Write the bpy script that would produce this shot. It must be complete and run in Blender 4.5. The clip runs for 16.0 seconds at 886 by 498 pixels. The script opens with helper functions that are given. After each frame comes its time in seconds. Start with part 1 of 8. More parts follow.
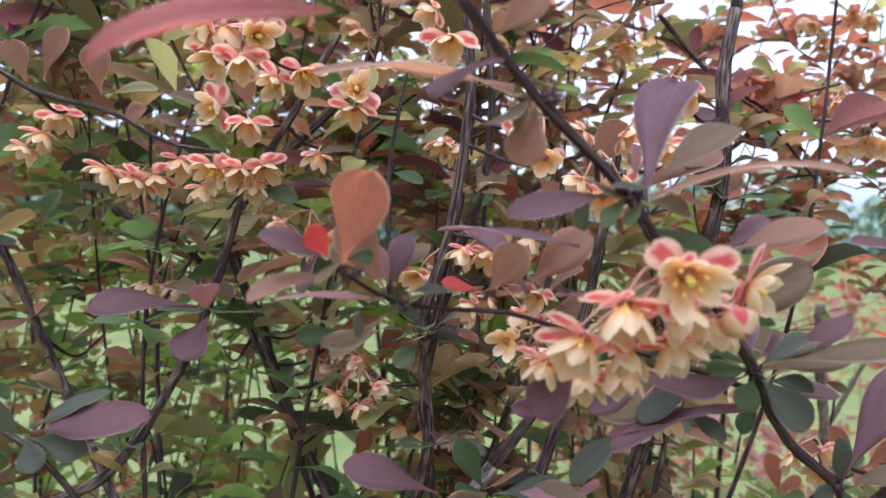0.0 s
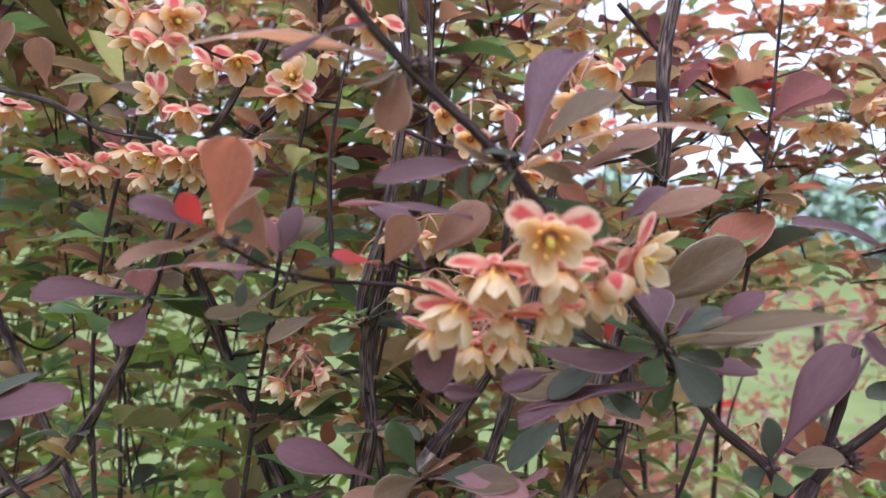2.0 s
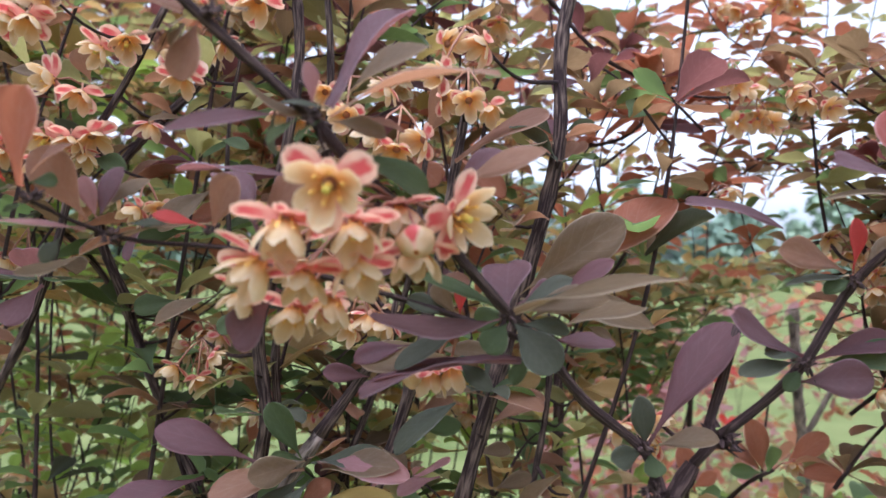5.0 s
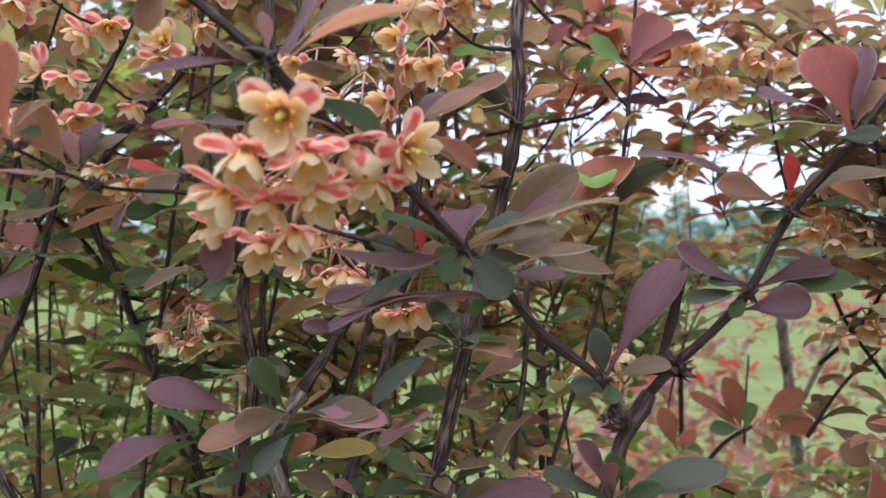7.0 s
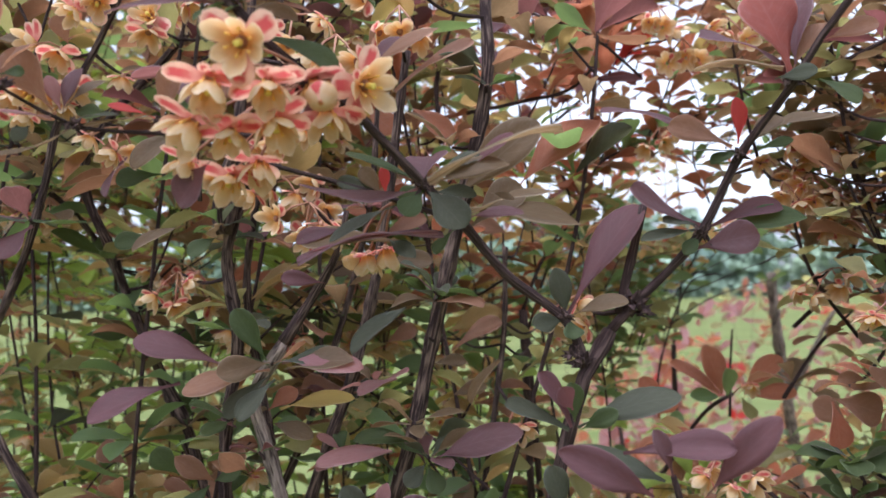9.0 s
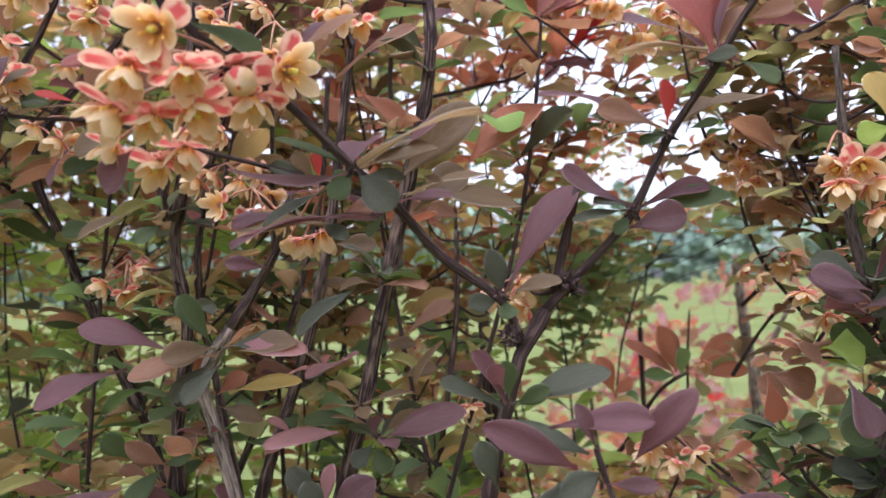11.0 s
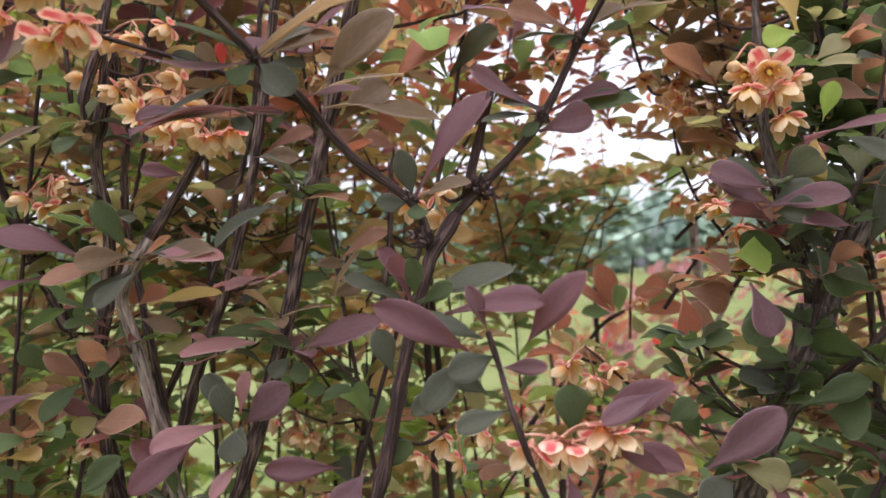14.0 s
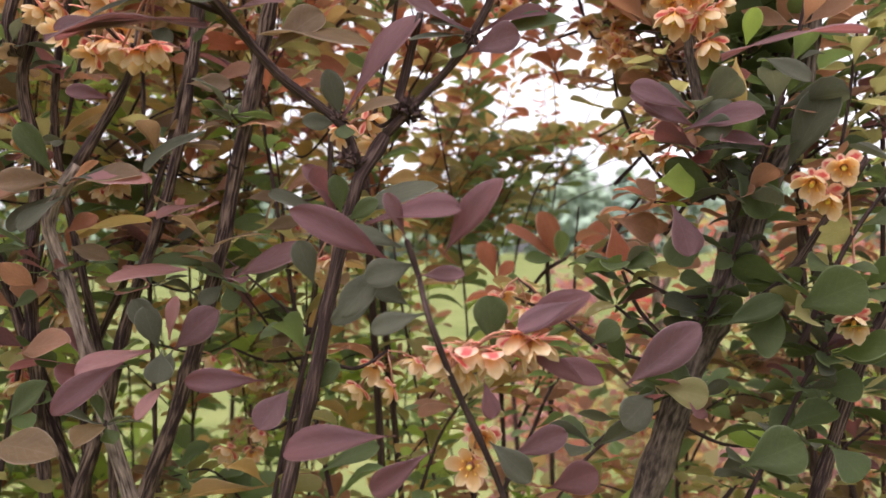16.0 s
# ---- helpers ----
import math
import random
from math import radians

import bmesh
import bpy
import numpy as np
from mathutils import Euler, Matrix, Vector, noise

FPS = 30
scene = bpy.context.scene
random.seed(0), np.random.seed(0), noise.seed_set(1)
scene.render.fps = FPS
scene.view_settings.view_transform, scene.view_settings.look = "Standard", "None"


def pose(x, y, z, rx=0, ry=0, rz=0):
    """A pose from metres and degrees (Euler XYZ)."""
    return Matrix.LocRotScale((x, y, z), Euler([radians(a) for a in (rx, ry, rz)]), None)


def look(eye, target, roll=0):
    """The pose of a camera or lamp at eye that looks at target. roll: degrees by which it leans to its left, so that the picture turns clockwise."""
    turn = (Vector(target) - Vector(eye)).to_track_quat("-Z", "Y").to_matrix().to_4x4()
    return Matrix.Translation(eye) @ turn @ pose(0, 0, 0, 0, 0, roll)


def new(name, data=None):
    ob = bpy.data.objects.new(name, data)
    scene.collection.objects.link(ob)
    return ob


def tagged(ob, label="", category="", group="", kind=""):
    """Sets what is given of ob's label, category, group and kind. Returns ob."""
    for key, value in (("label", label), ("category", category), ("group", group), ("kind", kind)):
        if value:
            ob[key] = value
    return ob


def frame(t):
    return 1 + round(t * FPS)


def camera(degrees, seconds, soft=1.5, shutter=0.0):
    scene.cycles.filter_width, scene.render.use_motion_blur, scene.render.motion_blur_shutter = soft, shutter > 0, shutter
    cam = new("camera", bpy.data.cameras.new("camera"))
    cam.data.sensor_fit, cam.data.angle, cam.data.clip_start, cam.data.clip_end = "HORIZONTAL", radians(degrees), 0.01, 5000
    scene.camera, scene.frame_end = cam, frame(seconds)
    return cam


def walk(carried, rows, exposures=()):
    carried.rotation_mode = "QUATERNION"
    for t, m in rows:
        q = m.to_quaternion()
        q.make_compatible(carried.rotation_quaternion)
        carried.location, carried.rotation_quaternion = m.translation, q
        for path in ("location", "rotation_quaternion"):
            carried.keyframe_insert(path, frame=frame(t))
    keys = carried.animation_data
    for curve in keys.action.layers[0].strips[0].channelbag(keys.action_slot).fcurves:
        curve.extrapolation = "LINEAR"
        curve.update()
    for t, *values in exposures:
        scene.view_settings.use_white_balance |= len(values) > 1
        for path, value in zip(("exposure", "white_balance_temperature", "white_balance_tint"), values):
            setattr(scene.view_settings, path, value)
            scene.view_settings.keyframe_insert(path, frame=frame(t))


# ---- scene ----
cam = camera(61.44, 16.0, soft=1.6)
cam.data.dof.use_dof, cam.data.dof.focus_distance, cam.data.dof.aperture_fstop = True, 0.19, 23.0
PATH = [
    (0, (-0.00038, 0.00697, 0.80041), (0.01270, 2.00672, 0.77153), 2.17),
    (0.5, (0.00852, 0.00653, 0.79883), (0.00068, 2.00642, 0.78026), 1.87),
    (1, (0.01174, 0.00662, 0.79755), (-0.01062, 2.00645, 0.78389), 1.82),
    (1.5, (0.01605, 0.00866, 0.79443), (-0.02033, 2.00832, 0.79378), 1.70),
    (2, (0.02242, 0.00710, 0.79476), (-0.03223, 2.00635, 0.79043), 1.63),
    (2.5, (0.02650, 0.00730, 0.78826), (-0.04597, 2.00579, 0.81619), 2.08),
    (3, (0.03283, 0.01081, 0.78487), (-0.05309, 2.00857, 0.82453), 2.11),
    (3.5, (0.03626, 0.01139, 0.78576), (-0.05874, 2.00867, 0.82892), 2.04),
    (4, (0.04497, 0.01169, 0.78810), (-0.05465, 2.00874, 0.83164), 2.00),
    (4.5, (0.04831, 0.01080, 0.78655), (-0.05440, 2.00760, 0.83412), 1.79),
    (4.7, (0.05105, 0.01130, 0.78624), (-0.05309, 2.00802, 0.83388), 1.93),
    (6.8, (0.06480, 0.00183, 0.77406), (-0.05001, 1.99700, 0.85222), -0.64),
    (7, (0.06448, 0.00077, 0.77124), (-0.04882, 1.99576, 0.85617), -0.60),
    (7.5, (0.06757, -0.00085, 0.76598), (-0.05472, 1.99278, 0.86834), -0.83),
    (8, (0.07032, -0.00228, 0.76388), (-0.06068, 1.98913, 0.89470), -0.96),
    (8.2, (0.07195, -0.00307, 0.75918), (-0.06417, 1.98736, 0.89936), -1.05),
    (10.3, (0.07727, -0.00930, 0.75219), (-0.04331, 1.98364, 0.86905), -2.11),
    (10.5, (0.07951, -0.00839, 0.75305), (-0.03393, 1.98498, 0.86961), -2.08),
    (11, (0.08655, -0.00843, 0.75194), (-0.01692, 1.98636, 0.85251), -2.30),
    (11.5, (0.08712, -0.01068, 0.74672), (-0.01279, 1.98443, 0.84431), -2.08),
    (12, (0.09175, -0.01137, 0.74341), (-0.01079, 1.98361, 0.84111), -1.80),
    (12.5, (0.09862, -0.00881, 0.73999), (-0.00792, 1.98589, 0.83906), -1.69),
    (13, (0.10035, -0.00985, 0.73555), (0.00363, 1.98563, 0.82898), -1.66),
    (13.5, (0.10173, -0.00840, 0.73304), (0.02126, 1.98803, 0.82133), -1.68),
    (14, (0.10362, -0.00731, 0.73091), (0.03997, 1.99064, 0.79540), -1.67),
    (14.5, (0.10528, -0.00751, 0.72597), (0.06544, 1.99172, 0.76435), -1.69),
    (15, (0.10949, -0.00677, 0.72064), (0.11240, 1.99322, 0.72707), -1.72),
    (15.5, (0.11051, -0.00711, 0.71922), (0.11642, 1.99288, 0.71703), -1.50),
    (16, (0.11304, -0.00775, 0.71591), (0.13324, 1.99210, 0.73073), -1.34),
]
walk(cam, [(t, look(eye, target, roll)) for t, eye, target, roll in PATH], [(0, 1.53, 5180, 15), (4.5, 1.45, 5260, 15), (8, 1.38, 5420, 13), (11, 1.58, 5600, 16), (14, 1.55, 5950, 18), (16, 1.56, 6450, 20)])

# ---- light: bright overcast, the veiled sun high behind the camera ----
SUN_UP, SUN_ROUND = radians(72), radians(205)
world = bpy.data.worlds.new("overcast_sky")
scene.world = world
world.use_nodes = True
wn, wl = world.node_tree.nodes, world.node_tree.links
sky = wn.new("ShaderNodeTexSky")
sky.sky_type, sky.sun_disc, sky.sun_elevation, sky.sun_rotation = "NISHITA", False, SUN_UP, SUN_ROUND
sky.dust_density, sky.air_density = 4.0, 1.0
pale = wn.new("ShaderNodeHueSaturation")
pale.inputs["Saturation"].default_value = 0.12
wl.new(sky.outputs["Color"], pale.inputs["Color"])
wl.new(pale.outputs["Color"], wn["Background"].inputs["Color"])
wn["Background"].inputs["Strength"].default_value = 0.15
sun = new("sun", bpy.data.lights.new("sun", "SUN"))
sun.data.energy, sun.data.angle, sun.data.color = 0.8, radians(50), (1.0, 0.98, 0.96)
toward = Vector((math.sin(SUN_ROUND) * math.cos(SUN_UP), math.cos(SUN_ROUND) * math.cos(SUN_UP), math.sin(SUN_UP)))
sun.matrix_world = look(toward * 20, (0, 0, 0))


# ---- materials ----
def material(name):
    m = bpy.data.materials.new(name)
    m.use_nodes = True
    return m, m.node_tree.nodes, m.node_tree.links, m.node_tree.nodes["Principled BSDF"]


def math_node(nodes, links, op, a, b=0.0):
    n = nodes.new("ShaderNodeMath")
    n.operation = op
    for k, v in enumerate((a, b)):
        if isinstance(v, (int, float)):
            n.inputs[k].default_value = v
        else:
            links.new(v, n.inputs[k])
    return n.outputs[0]


def mix_col(nodes, links, fac, a, b, mode="MIX"):
    n = nodes.new("ShaderNodeMix")
    n.data_type, n.blend_type = "RGBA", mode
    for socket, v in ((n.inputs[0], fac), (n.inputs[6], a), (n.inputs[7], b)):
        if isinstance(v, (int, float)):
            socket.default_value = v
        elif isinstance(v, tuple):
            socket.default_value = (*v, 1)
        else:
            links.new(v, socket)
    return n.outputs[2]


def noise_node(nodes, links, scale, detail=3.0, coords="Object", stretch=None):
    n = nodes.new("ShaderNodeTexNoise")
    n.inputs["Scale"].default_value, n.inputs["Detail"].default_value = scale, detail
    tc = nodes.new("ShaderNodeTexCoord")
    src = tc.outputs[coords]
    if stretch:
        mp = nodes.new("ShaderNodeMapping")
        mp.inputs["Scale"].default_value = stretch
        links.new(src, mp.inputs[0])
        src = mp.outputs[0]
    links.new(src, n.inputs["Vector"])
    return n.outputs[0]


def chance(nodes, links):
    """One random number for each object and each loose piece of its mesh."""
    info, geo = nodes.new("ShaderNodeObjectInfo"), nodes.new("ShaderNodeNewGeometry")
    both = math_node(nodes, links, "ADD", info.outputs["Random"], geo.outputs["Random Per Island"])
    return math_node(nodes, links, "FRACT", both)


def leaf_material(name, one, two, through_it, rim, share=0.52, rough=0.58, sheen=0.2):
    m, n, l, bsdf = material(name)
    r = chance(n, l)
    col = mix_col(n, l, r, one, two)
    # worn and paler patches, then veins and the thin pale margin
    patch = noise_node(n, l, 5.0, 4.0)
    patch = math_node(n, l, "MULTIPLY", math_node(n, l, "SUBTRACT", patch, 0.42), 1.6)
    col = mix_col(n, l, math_node(n, l, "MAXIMUM", patch, 0.0), col, tuple(c * 0.55 + 0.02 for c in one))
    uv = n.new("ShaderNodeUVMap")
    sep = n.new("ShaderNodeSeparateXYZ")
    l.new(uv.outputs[0], sep.inputs[0])
    tip = math_node(n, l, "MULTIPLY", math_node(n, l, "POWER", sep.outputs[1], 2.0), math_node(n, l, "MULTIPLY", noise_node(n, l, 2.2, 2.0), 0.55))
    col = mix_col(n, l, tip, col, tuple(c * 0.75 + t * 0.25 for c, t in zip(two, through_it)))
    blotch = noise_node(n, l, 11.0, 3.0)
    col = mix_col(n, l, math_node(n, l, "MULTIPLY", math_node(n, l, "MAXIMUM", math_node(n, l, "SUBTRACT", blotch, 0.5), 0.0), 1.8), col, tuple(c * 0.6 + d * 0.3 for c, d in zip(two, rim)))
    speck = noise_node(n, l, 60.0, 2.0)
    col = mix_col(n, l, math_node(n, l, "MULTIPLY", math_node(n, l, "GREATER_THAN", speck, 0.68), 0.35), col, rim)
    across = math_node(n, l, "ABSOLUTE", math_node(n, l, "SUBTRACT", math_node(n, l, "MULTIPLY", sep.outputs[0], 2.0), 1.0))
    edge = math_node(n, l, "GREATER_THAN", across, 0.945)
    rib = math_node(n, l, "LESS_THAN", across, 0.035)
    side = math_node(n, l, "SINE", math_node(n, l, "ADD", math_node(n, l, "MULTIPLY", sep.outputs[1], 46.0), math_node(n, l, "MULTIPLY", across, -14.0)))
    vein = math_node(n, l, "MULTIPLY", math_node(n, l, "GREATER_THAN", side, 0.95), 0.12)
    lines = math_node(n, l, "MINIMUM", math_node(n, l, "ADD", math_node(n, l, "MULTIPLY", edge, 0.6), math_node(n, l, "MAXIMUM", math_node(n, l, "MULTIPLY", rib, 0.14), vein)), 1.0)
    col = mix_col(n, l, lines, col, rim)
    l.new(col, bsdf.inputs["Base Color"])
    bsdf.inputs["Roughness"].default_value = rough
    bsdf.inputs["Specular IOR Level"].default_value = sheen
    bump = n.new("ShaderNodeBump")
    bump.inputs["Strength"].default_value, bump.inputs["Distance"].default_value = 0.25, 0.0004
    l.new(math_node(n, l, "ADD", noise_node(n, l, 26.0, 3.0), vein), bump.inputs["Height"])
    l.new(bump.outputs[0], bsdf.inputs["Normal"])
    tr = n.new("ShaderNodeBsdfTranslucent")
    dark = tuple(c * 0.7 for c in through_it)
    l.new(mix_col(n, l, r, through_it, dark), tr.inputs["Color"])
    mix = n.new("ShaderNodeMixShader")
    mix.inputs[0].default_value = share
    l.new(bsdf.outputs[0], mix.inputs[1])
    l.new(tr.outputs[0], mix.inputs[2])
    l.new(mix.outputs[0], n["Material Output"].inputs["Surface"])
    return m


purple = leaf_material("purple_leaf", (0.092, 0.050, 0.056), (0.135, 0.076, 0.086), (0.29, 0.11, 0.095), (0.38, 0.25, 0.27))
plum = leaf_material("plum_leaf", (0.088, 0.043, 0.048), (0.125, 0.062, 0.07), (0.30, 0.105, 0.095), (0.33, 0.19, 0.2))
rust = leaf_material("rust_leaf", (0.17, 0.08, 0.056), (0.215, 0.11, 0.068), (0.50, 0.235, 0.12), (0.58, 0.40, 0.30))
coral = leaf_material("coral_leaf", (0.28, 0.088, 0.052), (0.32, 0.125, 0.066), (0.62, 0.215, 0.11), (0.66, 0.44, 0.34))
brick = leaf_material("brick_red_leaf", (0.27, 0.07, 0.058), (0.30, 0.085, 0.065), (0.50, 0.13, 0.10), (0.55, 0.30, 0.26))
scarlet = leaf_material("scarlet_leaf", (0.44, 0.045, 0.035), (0.40, 0.06, 0.05), (0.72, 0.07, 0.055), (0.6, 0.12, 0.1))
pink = leaf_material("pink_leaf", (0.26, 0.125, 0.125), (0.32, 0.165, 0.16), (0.52, 0.22, 0.18), (0.55, 0.38, 0.37))
olive = leaf_material("olive_leaf", (0.155, 0.138, 0.062), (0.20, 0.172, 0.076), (0.56, 0.50, 0.18), (0.52, 0.47, 0.30))
green = leaf_material("green_leaf", (0.08, 0.118, 0.062), (0.115, 0.15, 0.078), (0.31, 0.43, 0.13), (0.28, 0.32, 0.2), 0.48, 0.55, 0.2)
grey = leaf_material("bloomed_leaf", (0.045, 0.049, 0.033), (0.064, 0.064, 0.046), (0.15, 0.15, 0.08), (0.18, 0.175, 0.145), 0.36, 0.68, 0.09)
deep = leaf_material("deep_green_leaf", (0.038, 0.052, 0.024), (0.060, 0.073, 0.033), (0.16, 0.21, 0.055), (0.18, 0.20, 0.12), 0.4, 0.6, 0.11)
lime = leaf_material("lime_leaf", (0.20, 0.30, 0.05), (0.26, 0.32, 0.07), (0.60, 0.78, 0.16), (0.5, 0.55, 0.25))
umber = leaf_material("umber_leaf", (0.098, 0.064, 0.038), (0.128, 0.084, 0.049), (0.34, 0.21, 0.10), (0.48, 0.37, 0.26))
amber = leaf_material("amber_leaf", (0.30, 0.185, 0.078), (0.29, 0.19, 0.075), (0.76, 0.49, 0.18), (0.68, 0.53, 0.34))
gold = leaf_material("gold_leaf", (0.40, 0.27, 0.09), (0.36, 0.26, 0.08), (0.80, 0.58, 0.18), (0.65, 0.48, 0.25))


def petal_material(name, body, base, margin, through_it, heart, middle, share=0.5):
    """body over most of the petal, base where it is joined, margin round the edge; heart: how far the body's colour reaches from the middle."""
    m, n, l, bsdf = material(name)
    uv = n.new("ShaderNodeUVMap")
    sep = n.new("ShaderNodeSeparateXYZ")
    l.new(uv.outputs[0], sep.inputs[0])
    across = math_node(n, l, "ABSOLUTE", math_node(n, l, "SUBTRACT", math_node(n, l, "MULTIPLY", sep.outputs[0], 2.0), 1.0))
    along = math_node(n, l, "ABSOLUTE", math_node(n, l, "SUBTRACT", sep.outputs[1], middle))
    out = math_node(n, l, "MAXIMUM", math_node(n, l, "MULTIPLY", across, 0.62), along)
    out = math_node(n, l, "ADD", out, math_node(n, l, "MULTIPLY", math_node(n, l, "SUBTRACT", noise_node(n, l, 500.0, 3.0), 0.5), 0.35))
    ramp = n.new("ShaderNodeMapRange")
    ramp.inputs["From Min"].default_value, ramp.inputs["From Max"].default_value = heart, heart + 0.14
    l.new(out, ramp.inputs["Value"])
    col = mix_col(n, l, ramp.outputs[0], body, margin)
    low = n.new("ShaderNodeMapRange")
    low.inputs["From Min"].default_value, low.inputs["From Max"].default_value = 0.62, 0.12
    l.new(sep.outputs[1], low.inputs["Value"])
    col = mix_col(n, l, low.outputs[0], col, base)
    col = mix_col(n, l, math_node(n, l, "MULTIPLY", noise_node(n, l, 900.0, 2.0), 0.35), col, tuple(c * 0.75 for c in body))
    l.new(col, bsdf.inputs["Base Color"])
    bsdf.inputs["Roughness"].default_value = 0.55
    bsdf.inputs["Specular IOR Level"].default_value = 0.25
    tr = n.new("ShaderNodeBsdfTranslucent")
    l.new(mix_col(n, l, 1.0, col, through_it, "MULTIPLY"), tr.inputs["Color"])
    mix = n.new("ShaderNodeMixShader")
    mix.inputs[0].default_value = share
    l.new(bsdf.outputs[0], mix.inputs[1])
    l.new(tr.outputs[0], mix.inputs[2])
    l.new(mix.outputs[0], n["Material Output"].inputs["Surface"])
    return m


cream = petal_material("cream_petal", (0.70, 0.51, 0.295), (0.74, 0.39, 0.09), (0.75, 0.595, 0.405), (1.0, 0.91, 0.80), 0.34, 0.45)
blush = petal_material("blush_sepal", (0.64, 0.12, 0.12), (0.72, 0.32, 0.26), (0.88, 0.65, 0.49), (1.0, 0.85, 0.80), 0.24, 0.58)


def plain_material(name, one, two, rough, scale, bump=0.3, depth=0.0003, stretch=None, coords="Object", span=(0.36, 0.64), shine=0.3):
    m, n, l, bsdf = material(name)
    grain = noise_node(n, l, scale, 5.0, coords, stretch)
    coarse = noise_node(n, l, scale * 0.3, 3.0, coords, stretch)
    f = n.new("ShaderNodeMapRange")
    f.inputs["From Min"].default_value, f.inputs["From Max"].default_value = span
    l.new(math_node(n, l, "ADD", math_node(n, l, "MULTIPLY", grain, 0.6), math_node(n, l, "MULTIPLY", coarse, 0.4)), f.inputs["Value"])
    l.new(mix_col(n, l, f.outputs[0], one, two), bsdf.inputs["Base Color"])
    bsdf.inputs["Roughness"].default_value = rough
    bsdf.inputs["Specular IOR Level"].default_value = shine
    b = n.new("ShaderNodeBump")
    b.inputs["Strength"].default_value, b.inputs["Distance"].default_value = bump, depth
    l.new(grain, b.inputs["Height"])
    l.new(b.outputs[0], bsdf.inputs["Normal"])
    return m


bark = plain_material("grooved_bark", (0.036, 0.021, 0.020), (0.20, 0.128, 0.112), 0.8, 3.2, 1.0, 0.0009, (1.7, 0.75, 1.0), "UV", (0.47, 0.74), 0.15)
cane_bark = plain_material("streaked_bark", (0.030, 0.018, 0.018), (0.31, 0.215, 0.17), 0.85, 3.2, 1.0, 0.0012, (1.7, 0.75, 1.0), "UV", (0.46, 0.70), 0.12)
old_bark = plain_material("old_bark", (0.045, 0.032, 0.030), (0.38, 0.295, 0.24), 0.9, 3.2, 1.0, 0.0014, (1.5, 0.95, 1.0), "UV", (0.38, 0.64), 0.1)
trunk_bark = plain_material("trunk_bark", (0.034, 0.025, 0.022), (0.23, 0.172, 0.142), 0.9, 3.2, 1.0, 0.0016, (1.9, 1.3, 1.0), "UV", (0.40, 0.66), 0.1)
pistil_green = plain_material("pistil_green", (0.66, 0.48, 0.09), (0.70, 0.52, 0.12), 0.4, 900.0)
stamen_yellow = plain_material("stamen_yellow", (0.76, 0.42, 0.09), (0.80, 0.50, 0.13), 0.5, 900.0)
stalk_red = plain_material("flower_stalk", (0.26, 0.10, 0.07), (0.34, 0.18, 0.10), 0.5, 400.0)
lawn = plain_material("mown_lawn", (0.095, 0.118, 0.038), (0.165, 0.175, 0.068), 1.0, 2.6, 0.5, 0.02, shine=0.02)
# aerial haze is painted into this pale base colour
hazed_wood_leaves = plain_material("hazed_foliage", (0.20, 0.275, 0.235), (0.30, 0.37, 0.25), 0.9, 0.1, 0.5, 0.2, shine=0.05)


# ---- building ----
def part(name, data, mat, parent, label="", m=None):
    """Links a mesh as one part of a thing (m: its pose in the world) or of a part (m: its pose on that part)."""
    if isinstance(data, bmesh.types.BMesh):
        mesh = bpy.data.meshes.new(name)
        data.to_mesh(mesh)
        data.free()
        data = mesh
    if mat and not data.materials:
        data.materials.append(mat)
    ob = new(name, data)
    ob.parent = parent
    if parent is not None and parent.type == "EMPTY":
        ob.matrix_parent_inverse = Matrix.Translation(-parent.location)
    if m is not None:
        ob.matrix_basis = m
    return tagged(ob, label)


def mesh_of(name, verts, faces, uvs=None, mat=None, smooth=True):
    me = bpy.data.meshes.new(name)
    me.from_pydata(verts, [], faces)
    if uvs is not None:
        layer = me.uv_layers.new()
        flat = [c for loop in me.loops for c in uvs[loop.vertex_index]]
        layer.data.foreach_set("uv", flat)
    if smooth:
        me.polygons.foreach_set("use_smooth", [True] * len(me.polygons))
    if mat:
        me.materials.append(mat)
    return me


def glide(points, step):
    """Points along a smooth curve through the given ones, step metres apart."""
    ps = [Vector(p) for p in points]
    ps = [2 * ps[0] - ps[1]] + ps + [2 * ps[-1] - ps[-2]]
    out = []
    for i in range(1, len(ps) - 2):
        a, b, c, d = ps[i - 1:i + 3]
        gap = max((c - b).length, 1e-6)
        ta, td = (c - a) * (gap / max((c - a).length, 1e-6)), (d - b) * (gap / max((d - b).length, 1e-6))
        count = max(1, int(gap / (step if min(b.z, c.z) > 0.5 else step * 6)))
        for k in range(count):
            s = k / count
            h = (2 * s ** 3 - 3 * s ** 2 + 1, s ** 3 - 2 * s ** 2 + s, -2 * s ** 3 + 3 * s ** 2, s ** 3 - s ** 2)
            out.append(b * h[0] + ta * h[1] + c * h[2] + td * h[3])
    out.append(ps[-2])
    return out


